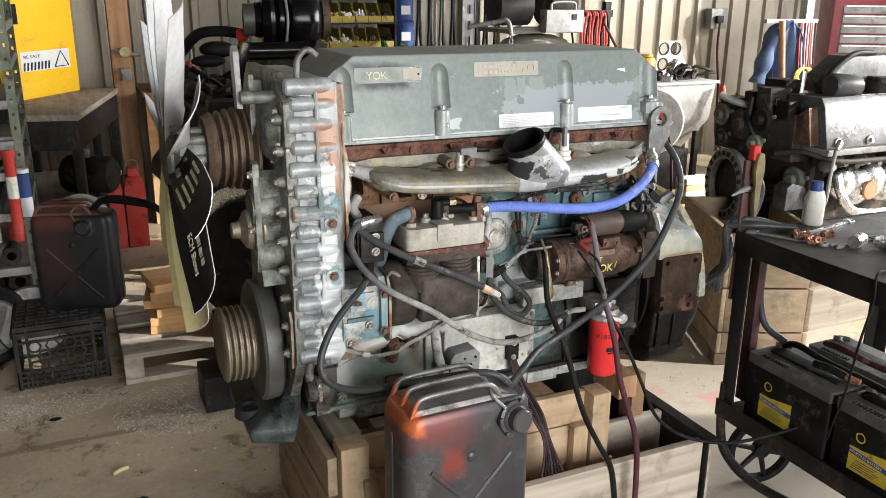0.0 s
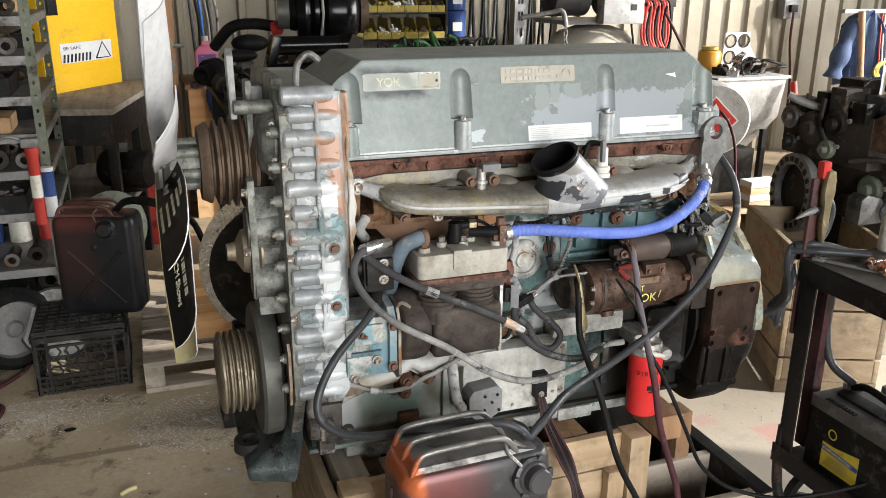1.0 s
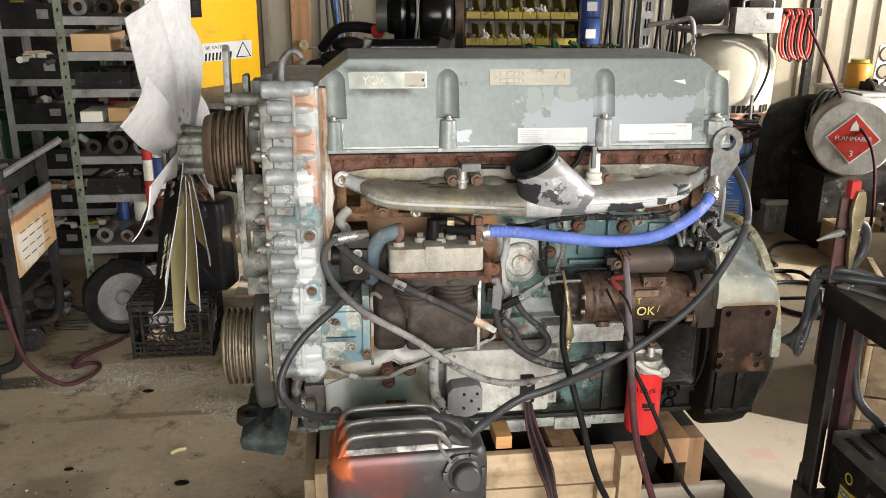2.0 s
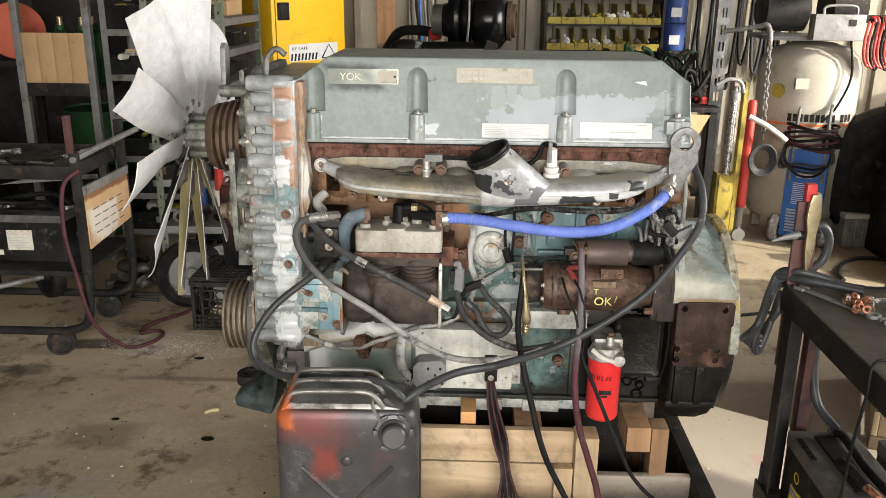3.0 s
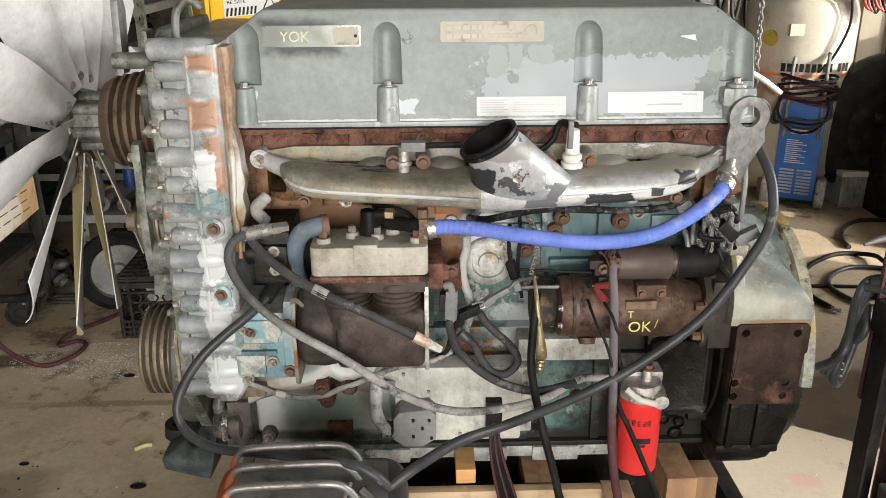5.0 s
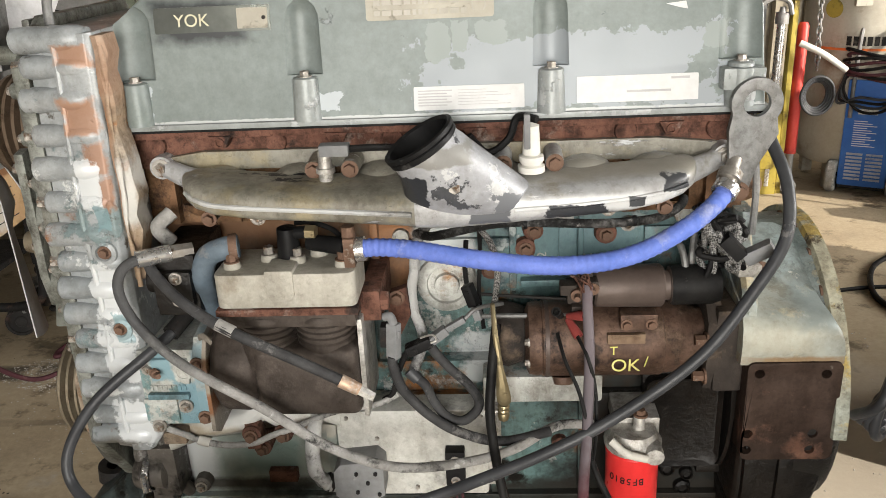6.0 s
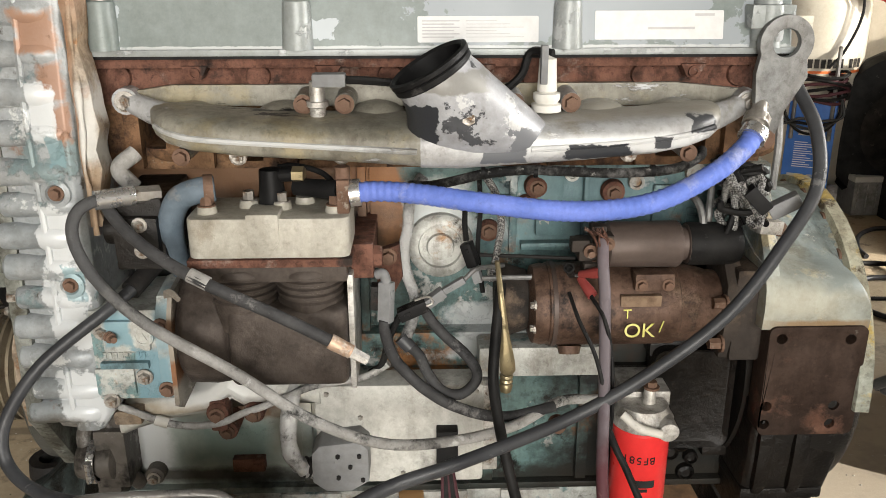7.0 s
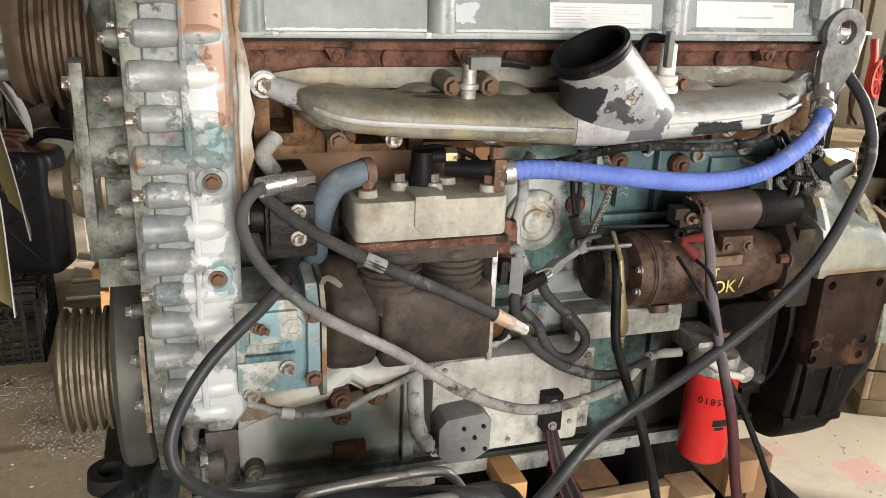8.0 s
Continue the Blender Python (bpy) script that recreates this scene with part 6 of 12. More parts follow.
zone_paint("shoulder_paint", "bell_paint", [
    ((0.42, 0.395, 0.31), (1.10, -0.09, 0.91), (0.10, 0.2, 0.045), 12, 0.5, 0.6),
    ((0.22, 0.14, 0.07), (1.13, -0.09, 0.872), (0.09, 0.2, 0.010), 24, 0.3, 0.85),
    ((0.20, 0.24, 0.24), (1.17, -0.06, 0.95), (0.04, 0.2, 0.025), 14, 0.4, 0.7),
])
SH = ((-0.086, 0.866, 0.0), (-0.089, 0.895, 0.002), (-0.086, 0.925, 0.006), (-0.076, 0.946, 0.012), (-0.055, 0.957, 0.018), (-0.02, 0.962, 0.022), (0.02, 0.975, 0.028), (0.06, 1.005, 0.04), (0.10, 1.03, 0.05), (0.16, 1.045, 0.05), (0.16, 0.86, 0.0))
shoulder = part("housing_shoulder", rings(B(), [[(1.036 + (1.206 - 1.036) * u - e * u * 0.5, y, 0.866 + (z - 0.866) * k) for y, z, e in SH] for u, k in ((0.0, 1.10), (0.06, 1.06), (0.2, 0.98), (0.5, 0.94), (0.8, 0.92), (0.94, 0.86), (1.0, 0.70))]), "shoulder_paint", bell, "pale shoulder with cream stains")
part("shoulder_web", rings(B(), [[(1.040, y, z), (1.047, y - 0.010, z), (1.060, y - 0.006, z), (1.068, y + 0.012, z), (1.068, 0.14, z), (1.040, 0.14, z)] for y, z in ((-0.070, 0.94), (-0.045, 0.985), (-0.018, 1.02), (0.005, 1.06), (0.02, 1.105))]), "shoulder_paint", shoulder, "rising web of the housing")
bolt(shoulder, (1.085, 0.01, 1.0), (0.2, -0.6, 1), 0.010, "bolt_rust")
bm = prism(B(), rounded(1.048, 1.205, 0.680, 0.872, 0.012), "y", -0.092, -0.045)
cutb = B()
HOLES = [(1.068, 0.852), (1.178, 0.850), (1.058, 0.733), (1.168, 0.733), (1.058, 0.700), (1.166, 0.700)]
for x, z in HOLES:
    cyl(cutb, (x, -0.2, z), (x, 0.0, z), 0.0085, n=16)
pad = part("mounting_pad", carve(bm, cutb), "plate_rust", bell, "flat brown steel mounting pad with six bolt holes", bevel=0.0015)

# engine computer
zone_paint("ecm_side", "ecm_paint", [((0.20, 0.20, 0.19), (0.58, -0.03, 0.68), (0.035, 0.1, 0.06), 16, 0.2, 0.4)])
bm = prism(B(), rounded(0.325, 0.607, 0.562, 0.748, 0.008), "y", -0.028, 0.03)
ecm = part("control_module", bm, "ecm_side", ENG, "cream-grey cast engine control module", bevel=0.004)
for x, z in ((0.40, 0.60), (0.40, 0.69), (0.50, 0.635), (0.59, 0.60), (0.345, 0.735), (0.595, 0.735), (0.47, 0.58)):
    bolt(ecm, (x, -0.028, z), (0, -1, 0), 0.0045, "bolt_steel", "screw", washer=False)
bm = B()
prism(bm, [(0.322, 0.60), (0.322, 0.652), (0.335, 0.668), (0.40, 0.675), (0.415, 0.66), (0.415, 0.60), (0.385, 0.582), (0.345, 0.582)], "y", -0.082, -0.026)
con = part("grey_connector", bm, "connector_grey", ecm, "large grey plastic connector", bevel=0.004)
for x, z in ((0.365, 0.65), (0.365, 0.61), (0.40, 0.65), (0.405, 0.605), (0.385, 0.63)):
    bolt(con, (x, -0.082, z), (0, -1, 0), 0.004, "steel_dark", "screw", washer=False)
bm = box(B(), 0.527, 0.563, -0.052, -0.026, 0.598, 0.672)
con = part("black_connector", bm, "plastic_black", ecm, "black plug with wires", bevel=0.003)
for x, z in ((0.545, 0.655), (0.545, 0.61)):
    bolt(con, (x, -0.052, z), (0, -1, 0), 0.006, "bolt_steel", "screw")
bm = box(B(), 0.60, 0.632, -0.022, 0.04, 0.578, 0.742)
lugs = part("module_bracket", bm, "aluminium", ecm, bevel=0.003)
for z in (0.60, 0.645, 0.70, 0.73):
    bolt(lugs, (0.618, -0.022, z), (0, -1, 0), 0.006, "bolt_steel")
hb = tube(B(), [(0.30, 0.02, 0.755), (0.292, -0.03, 0.74), (0.285, -0.06, 0.70), (0.288, -0.075, 0.655), (0.305, -0.07, 0.622), (0.325, -0.062, 0.61)], 0.0135, 14, 8, 0.0012, 0.006)
part("corrugated_loom", hb, "loom_silver", ecm, "dusty corrugated cable loom")
hb = lathe(B(), [(0, 0.017), (0.004, 0.019), (0.008, 0.016), (0.012, 0.019), (0.016, 0.016), (0.02, 0.019), (0.024, 0.0)], (0.305, -0.063, 0.618), (0.35, -0.06, 0.612), 16)
part("loom_collar", hb, "steel_dark", ecm)

# fuel filter
FX, FYY = 0.868, -0.055
bm = lathe(B(), [(0, 0), (0, 0.036), (0.004, 0.042), (0.012, 0.0465), (0.178, 0.0475), (0.184, 0.0485), (0.188, 0.046), (0.188, 0)], (FX, FYY, 0.500), (FX, FYY, 1), 44)
fil = part("fuel_filter", bm, "filter_red", ENG, "bright red spin-on fuel filter, printed upside down")
for i, ch in enumerate("BF5810"):
    a = radians(-72 - i * 13.5)
    m = Matrix.Translation((FX + 0.0478 * math.cos(a), FYY + 0.0478 * math.sin(a), 0.648)) @ Matrix.Rotation(a + math.pi / 2, 4, "Z") @ pose(0, 0, 0, 90, 0, 0) @ pose(0, 0, 0, 0, 0, 180)
    words(fil, ch, None, 0.019, "sticker_black", name="printed_code", depth=0.0004, m=m)
for z0, z1, a0, a1 in ((0.590, 0.604, -112, -70), (0.582, 0.588, -106, -84)):
    loops = [[(FX + r * math.cos(radians(a)), FYY + r * math.sin(radians(a)), z) for a in np.linspace(a0, a1, 10)] for z, r in ((z0, 0.0478), (z1, 0.0479))]
    part("printed_band", rings(B(), loops, False, False), "sticker_black", fil)
bm = B()
lathe(bm, [(0, 0), (0, 0.05), (0.012, 0.052), (0.02, 0.046), (0.035, 0.04), (0.035, 0)], (FX, FYY, 0.690), (FX, FYY, 1), 32)
box(bm, FX - 0.03, FX + 0.05, -0.04, 0.06, 0.70, 0.735)
cyl(bm, (FX + 0.01, FYY, 0.72), (FX + 0.01, FYY, 0.752), 0.012, 0.010, 10)
cyl(bm, (FX + 0.03, FYY - 0.055, 0.698), (FX + 0.03, FYY - 0.02, 0.70), 0.017, 0.017, 16)
fh = part("filter_head", bm, "aluminium", fil, "pale alloy filter head", bevel=0.003)
part("drain_pipe", tube(B(), [(FX - 0.045, -0.10, 0.728), (FX - 0.02, -0.115, 0.712), (FX + 0.015, -0.115, 0.70)], 0.0075, 10), "plastic_white", fh, "cream plastic fitting")
bolt(fh, (FX + 0.012, FYY, 0.752), (0, 0, 1), 0.009, "bolt_rust")
# oily castings behind the filter
rnd = random.Random(5)
for i in range(16):
    x, z = rnd.uniform(0.90, 1.05), rnd.uniform(0.52, 0.80)
    s = rnd.uniform(0.014, 0.03)
    if i % 3 == 0:
        part("oily_pad", box(B(), x - s * 1.4, x + s * 1.4, 0.022, 0.06, z - s * 0.6, z + s * 0.6), "oily_black", low, bevel=0.005)
    else:
        part("oily_boss", lathe(B(), [(0, s), (0.012, s * 0.9), (0.016, s * 0.6), (0.010, s * 0.5), (0.010, 0)], (x, 0.046, z), (x, -1, z), 14), "oily_black", low)
part("oil_cooler", rings(B(), [[(x, 0.0 + o, z) for x, z in rounded(0.90 + o, 1.04 - o, 0.60 + o, 0.79 - o, 0.02)] for o in (0.008, 0.0)] + [[(x, 0.05, z) for x, z in rounded(0.90, 1.04, 0.60, 0.79, 0.02)]]), "oily_black", low, "oil-caked cooler housing")

# ---- hoses and wiring on the engine ----
def hose(name, pts, r, mt, label="", n=12, sub=8, parent=ENG, **kw):
    return part(name, tube(B(), pts, r, n, sub, **kw), mt, parent, label)


bh = hose("blue_hose", [(0.402, -0.088, 1.094), (0.44, -0.092, 1.098), (0.50, -0.105, 1.097), (0.59, -0.13, 1.090), (0.693, -0.14, 1.080), (0.78, -0.14, 1.081), (0.853, -0.13, 1.094), (0.927, -0.11, 1.126), (0.975, -0.085, 1.155), (0.995, -0.065, 1.172)], 0.0148, "hose_blue", "faded blue ribbed heater hose", 16, 24, wave=0.0006, pitch=0.011)
for p, q in (((0.403, -0.0885, 1.094), (0.418, -0.089, 1.0955)), ((0.988, -0.072, 1.166), (0.998, -0.062, 1.176))):
    m, ln = axes(p, q)
    c = part("hose_clamp", lathe(B(), [(0, 0.0155), (0, 0.0205), (ln, 0.0205), (ln, 0.0155)], p, q, 24, False), "chrome", bh, "bright band clamp")
bm = B()
box(bm, 0.384, 0.402, -0.105, -0.07, 1.068, 1.118)
cyl(bm, (0.392, -0.088, 1.115), (0.392, -0.088, 1.135), 0.012, n=8)
part("hose_fitting", bm, "bolt_rust", bh, bevel=0.003)
bm = cyl(B(), (0.32, -0.06, 1.098), (0.386, -0.085, 1.098), 0.013, 0.015, 14)
part("fitting_tube", bm, "plastic_black", bh)
bm = lathe(B(), [(0, 0.013), (0.02, 0.015), (0.02, 0.02), (0.035, 0.02), (0.035, 0.012), (0.06, 0.012)], (0.992, -0.066, 1.170), (1.02, -0.02, 1.215), 10)
part("rear_union", bm, "bolt_steel", bh)
hose("slate_hose", [(0.205, -0.075, 1.10), (0.18, -0.08, 1.098), (0.15, -0.075, 1.082), (0.132, -0.065, 1.04), (0.128, -0.04, 0.985), (0.13, -0.01, 0.95)], 0.019, "hose_slate", "slate-blue rubber elbow hose", 14)
part("elbow_clamp", cyl(B(), (0.19, -0.078, 1.10), (0.203, -0.075, 1.10), 0.0215, n=18), "bolt_rust", ENG)
hose("overflow_hose", [(0.10, -0.02, 0.975), (0.087, -0.06, 0.960), (0.051, -0.12, 0.935), (-0.043, -0.17, 0.865), (-0.094, -0.20, 0.785), (-0.085, -0.22, 0.728), (-0.015, -0.26, 0.708), (0.121, -0.33, 0.738), (0.247, -0.40, 0.768), (0.297, -0.42, 0.757), (0.329, -0.42, 0.725)], 0.0094, "rubber_grey", "grey rubber hose looping into the fuel can")
part("hose_end", cyl(B(), (0.07, -0.09, 0.948), (0.108, -0.01, 0.985), 0.0155, 0.014, 12), "steel_dark", ENG)
hose("feed_hose", [(0.325, -0.42, 0.725), (0.372, -0.40, 0.752), (0.452, -0.34, 0.765), (0.552, -0.26, 0.749), (0.702, -0.20, 0.774), (0.819, -0.18, 0.830), (0.948, -0.16, 0.924), (1.033, -0.13, 1.025), (1.083, -0.10, 1.101), (1.090, -0.06, 1.175), (1.075, -0.005, 1.235)], 0.0100, "rubber_grey", "grey rubber hose rising from the fuel can to the rear")
zone_paint("dusty_worn", "hose_dusty", [((0.045, 0.046, 0.048), (0.03, -0.12, 1.03), (0.12, 0.3, 0.12), 14, 0.5, 0.95)])
dh = hose("dusty_hose", [(0.108, -0.06, 1.086), (0.067, -0.09, 1.093), (0.027, -0.12, 1.085), (0.014, -0.13, 1.045), (0.042, -0.14, 0.985), (0.11, -0.15, 0.918), (0.232, -0.16, 0.843), (0.339, -0.16, 0.763), (0.446, -0.15, 0.714), (0.555, -0.13, 0.705), (0.649, -0.10, 0.711), (0.733, -0.04, 0.720), (0.80, -0.04, 0.722)], 0.0088, "dusty_worn", "dust-covered braided fuel hose")
part("crimp_fitting", cyl(B(), (0.042, -0.105, 1.092), (0.088, -0.075, 1.091), 0.0145, n=12), "chrome", dh, "bright crimped fitting")
part("elbow_nut", cyl(B(), (0.088, -0.075, 1.091), (0.118, -0.055, 1.088), 0.013, n=6), "bolt_steel", dh)
ch = hose("capped_hose", [(0.04, -0.06, 1.085), (0.057, -0.09, 1.067), (0.111, -0.13, 1.031), (0.19, -0.16, 0.991), (0.31, -0.17, 0.933), (0.385, -0.17, 0.891)], 0.0092, "hose_worn", "black fuel hose hanging loose with a copper end")
part("white_band", cyl(B(), (0.178, -0.156, 0.997), (0.205, -0.161, 0.984), 0.0106, n=16), "hose_dusty", ch, "pale worn band")
part("crimp_end", cyl(B(), (0.372, -0.17, 0.898), (0.402, -0.17, 0.880), 0.0115, 0.0105, 12), "copper_dull", ch, "copper-coloured crimp")
part("end_nut", cyl(B(), (0.402, -0.17, 0.880), (0.425, -0.17, 0.866), 0.0095, 0.008, 6), "aluminium", ch)
hose("upper_pipe", [(0.07, -0.02, 1.09), (0.055, -0.03, 1.12), (0.075, -0.01, 1.14)], 0.013, "hose_dusty", "short grey pipe bend")
hose("injector_harness", [(0.49, 0.03, 1.075), (0.52, -0.01, 1.084), (0.56, -0.025, 1.096), (0.606, -0.028, 1.107), (0.666, -0.028, 1.112), (0.727, -0.028, 1.109), (0.815, -0.028, 1.106), (0.894, -0.025, 1.111), (0.936, -0.01, 1.126), (0.95, 0.02, 1.13)], 0.0078, "braid_dark", "braided wiring harness along the head", 10)
for x in (0.60, 0.68, 0.86):
    part("cable_tie", cyl(B(), (x - 0.003, -0.028, 1.109), (x + 0.003, -0.028, 1.109), 0.0095, n=12), "plastic_black", ENG)
zone_paint("braid_torn", "braid_dark", [((0.55, 0.55, 0.54), (0.48, 0.02, 0.97), (0.06, 0.2, 0.10), 60, 0.5, 0.8)])
hose("drop_harness", [(0.51, 0.05, 1.085), (0.492, 0.04, 1.06), (0.486, 0.02, 1.035), (0.484, 0.02, 1.006), (0.477, 0.02, 0.972), (0.480, 0.015, 0.933), (0.494, 0.0, 0.893), (0.49, -0.02, 0.865), (0.476, -0.045, 0.835)], 0.0095, "braid_torn", "torn braided harness dropping down the block", 10)
hose("sill_harness", [(0.01, -0.045, 0.728), (0.037, -0.045, 0.716), (0.076, -0.045, 0.698), (0.12, -0.045, 0.689), (0.172, -0.045, 0.694), (0.207, -0.045, 0.710), (0.241, -0.045, 0.722), (0.276, -0.042, 0.736), (0.33, -0.04, 0.757), (0.41, -0.04, 0.772), (0.45, -0.05, 0.80)], 0.0062, "hose_dusty", "pale sleeved lead along the sill", 10)
part("lead_end", cyl(B(), (0.066, -0.045, 0.702), (0.086, -0.045, 0.695), 0.009, n=12), "plastic_white", ENG)
part("lead_joint", box(B(), 0.0, 0.045, -0.05, -0.02, 0.695, 0.72), "sealant", ENG, bevel=0.006)
hose("loose_cable", [(0.447, -0.07, 0.885), (0.446, -0.07, 0.871), (0.451, -0.07, 0.846), (0.462, -0.07, 0.816), (0.485, -0.072, 0.788), (0.507, -0.075, 0.767), (0.539, -0.08, 0.746), (0.572, -0.083, 0.732), (0.608, -0.085, 0.722), (0.65, -0.08, 0.717), (0.72, -0.06, 0.722)], 0.0092, "hose_worn", "black cable curling over the control module")
hose("looped_cable", [(0.476, -0.045, 0.835), (0.499, -0.05, 0.815), (0.513, -0.055, 0.784), (0.536, -0.06, 0.755), (0.564, -0.06, 0.747), (0.587, -0.055, 0.762), (0.593, -0.05, 0.782), (0.576, -0.04, 0.808), (0.544, -0.03, 0.836), (0.521, -0.025, 0.862), (0.507, -0.03, 0.889)], 0.0088, "hose_worn", "black looped cable")
part("cable_collar", cyl(B(), (0.470, -0.043, 0.842), (0.486, -0.047, 0.826), 0.0115, n=14), "rubber_grey", ENG)
hose("harness_drop", [(0.606, -0.028, 1.10), (0.622, -0.02, 1.07), (0.632, -0.005, 1.02), (0.628, 0.02, 0.96), (0.62, 0.03, 0.91)], 0.006, "braid", "thin braided lead down the block", 8)
hose("plug_lead", [(0.577, 0.0, 0.99), (0.575, 0.01, 1.02), (0.578, 0.03, 1.06)], 0.0045, "rubber_black", "short black plug lead", 8)
hose("plug_lead", [(0.573, -0.03, 0.936), (0.590, -0.02, 0.948), (0.61, 0.0, 0.945), (0.64, 0.02, 0.94)], 0.004, "bracket_steel", "short steel plug lead", 8)
hose("plug_lead", [(0.47, -0.04, 0.88), (0.452, -0.05, 0.845), (0.44, -0.05, 0.80), (0.42, -0.03, 0.775)], 0.0055, "rubber_black", "short black plug lead", 8)
hose("wire_clip", [(0.494, -0.04, 0.905), (0.515, -0.045, 0.913), (0.522, -0.045, 0.903), (0.512, -0.045, 0.897)], 0.002, "aluminium", "bent wire clip", 6)
hose("tail_pipe", [(0.60, 0.0, 0.925), (0.64, -0.01, 0.930), (0.70, -0.02, 0.934), (0.745, -0.03, 0.938), (0.775, -0.03, 0.936)], 0.0045, "bracket_steel", "thin steel pipe", 8)
hose("small_pipe", [(0.935, 0.05, 1.06), (0.945, 0.0, 1.05), (0.95, -0.02, 1.02), (0.948, -0.02, 0.99)], 0.006, "bracket_steel", "thin steel pipe beside the solenoid", 8)
hose("thin_wire", [(0.60, 0.05, 1.09), (0.602, 0.04, 1.03), (0.598, 0.03, 0.96), (0.605, 0.0, 0.90)], 0.004, "rubber_black", "thin wire down the block", 8)
# connectors hanging by the block
for p, q, r1, mt in (((0.451, -0.06, 0.945), (0.448, -0.066, 0.880), 0.0105, "connector_grey"), ((0.436, -0.045, 0.935), (0.434, -0.045, 0.895), 0.012, "steel_dark"), ((0.577, 0.005, 0.985), (0.590, 0.0, 0.947), 0.0105, "plastic_black"), ((0.590, 0.0, 0.947), (0.598, -0.002, 0.920), 0.0085, "connector_grey"), ((0.468, -0.038, 0.878), (0.512, -0.034, 0.896), 0.0115, "plastic_black"), ((0.512, -0.034, 0.896), (0.540, -0.03, 0.916), 0.0095, "connector_grey"), ((0.540, -0.03, 0.916), (0.573, -0.03, 0.936), 0.0065, "connector_grey")):
    m, ln = axes(p, q)
    c = part("plug_body", box(B(), -r1, r1, -r1 * 0.85, r1 * 0.85, 0, ln, m), mt, ENG, bevel=0.003)
    part("plug_ridge", box(B(), -r1 * 1.2, r1 * 1.2, -r1 * 0.35, r1 * 0.35, ln * 0.2, ln * 0.4, m), mt, c, bevel=0.001)
part("cap_elbow", tube(B(), [(0.436, -0.06, 0.957), (0.446, -0.064, 0.960), (0.451, -0.062, 0.945)], 0.0078, 12), "connector_grey", ENG, "pale plug elbow")
bm = B()
prism(bm, [(0.43, 0.90), (0.44, 0.975), (0.47, 0.985), (0.475, 0.93), (0.455, 0.89)], "y", 0.0, 0.02)
br = part("plug_bracket", bm, "head_rust", ENG, "rusty bracket", bevel=0.002)
bolt(br, (0.452, 0.0, 0.965), (0, -1, 0), 0.010, "bolt_rust")
# dipstick-like strap with brass end
bm = B()
rings(bm, [[(x - w, y, z), (x - w * 0.4, y - 0.003, z), (x + w * 0.4, y - 0.003, z), (x + w, y, z), (x + w * 0.6, y + 0.004, z), (x - w * 0.6, y + 0.004, z)] for x, y, z, w in ((0.622, -0.055, 0.975, 0.004), (0.625, -0.085, 0.935, 0.005), (0.629, -0.09, 0.90, 0.0055), (0.632, -0.092, 0.872, 0.0065), (0.635, -0.094, 0.84, 0.0105), (0.637, -0.095, 0.82, 0.0125), (0.638, -0.094, 0.806, 0.0125), (0.638, -0.092, 0.798, 0.008))])
lv = part("brass_strap", bm, "brass", ENG, "worn brass strap with a threaded end", bevel=0.001)
part("threaded_end", lathe(B(), [(0, 0.0095), (0.004, 0.011), (0.008, 0.0095), (0.012, 0.011), (0.016, 0.0095), (0.02, 0.011), (0.03, 0.009), (0.03, 0.0)], (0.637, -0.087, 0.797), (0.634, -0.087, 0.70), 14), "brass", lv)
hose("black_cable", [(0.628, -0.06, 0.94), (0.622, -0.085, 0.90), (0.617, -0.10, 0.86), (0.613, -0.12, 0.805), (0.618, -0.15, 0.757), (0.632, -0.19, 0.69), (0.655, -0.21, 0.60), (0.672, -0.22, 0.53), (0.70, -0.23, 0.45), (0.746, -0.24, 0.36), (0.79, -0.25, 0.27), (0.82, -0.25, 0.10)], 0.0085, "rubber_black", "black battery cable hanging to the floor")
zone_paint("maroon_worn", "cable_maroon", [((0.13, 0.115, 0.125), (0.78, -0.15, 0.90), (0.08, 0.3, 0.15), 12, 0.3, 0.9)])
hose("maroon_cable", [(0.780, -0.075, 1.015), (0.778, -0.09, 0.985), (0.779, -0.11, 0.941), (0.779, -0.125, 0.889), (0.771, -0.18, 0.81), (0.757, -0.26, 0.711), (0.770, -0.28, 0.60), (0.80, -0.29, 0.50), (0.83, -0.30, 0.40), (0.845, -0.30, 0.27), (0.85, -0.30, 0.05)], 0.0088, "maroon_worn", "maroon battery cable hanging from the starter")
rnd = random.Random(5)
for i in range(14):
    a = i * 2.4
    p = Vector((0.778 + 0.006 * math.cos(a), -0.078 + 0.006 * math.sin(a), 1.000))
    part("bare_strand", tube(B(), [p, p + Vector((rnd.uniform(-0.006, 0.004), rnd.uniform(-0.004, 0.006), 0.016)), p + Vector((rnd.uniform(-0.022, 0.002), rnd.uniform(0.0, 0.02), 0.028))], 0.0016, 5, 3), "head_rust", ENG, "frayed copper strands" if i == 0 else "")
hose("signal_cable", [(0.776, -0.205, 0.762), (0.785, -0.22, 0.74), (0.80, -0.23, 0.71), (0.835, -0.25, 0.63), (0.870, -0.26, 0.55), (0.93, -0.27, 0.43), (1.02, -0.30, 0.36), (1.15, -0.35, 0.335), (1.30, -0.40, 0.36), (1.42, -0.46, 0.42), (1.6, -0.52, 0.50)], 0.0055, "rubber_black", "thin black cable running to the battery cart", 10)
hose("twin_wire", [(0.762, -0.09, 0.930), (0.776, -0.13, 0.908), (0.788, -0.14, 0.855), (0.787, -0.17, 0.790), (0.776, -0.21, 0.755)], 0.0032, "rubber_black", "thin twin wire", 8)
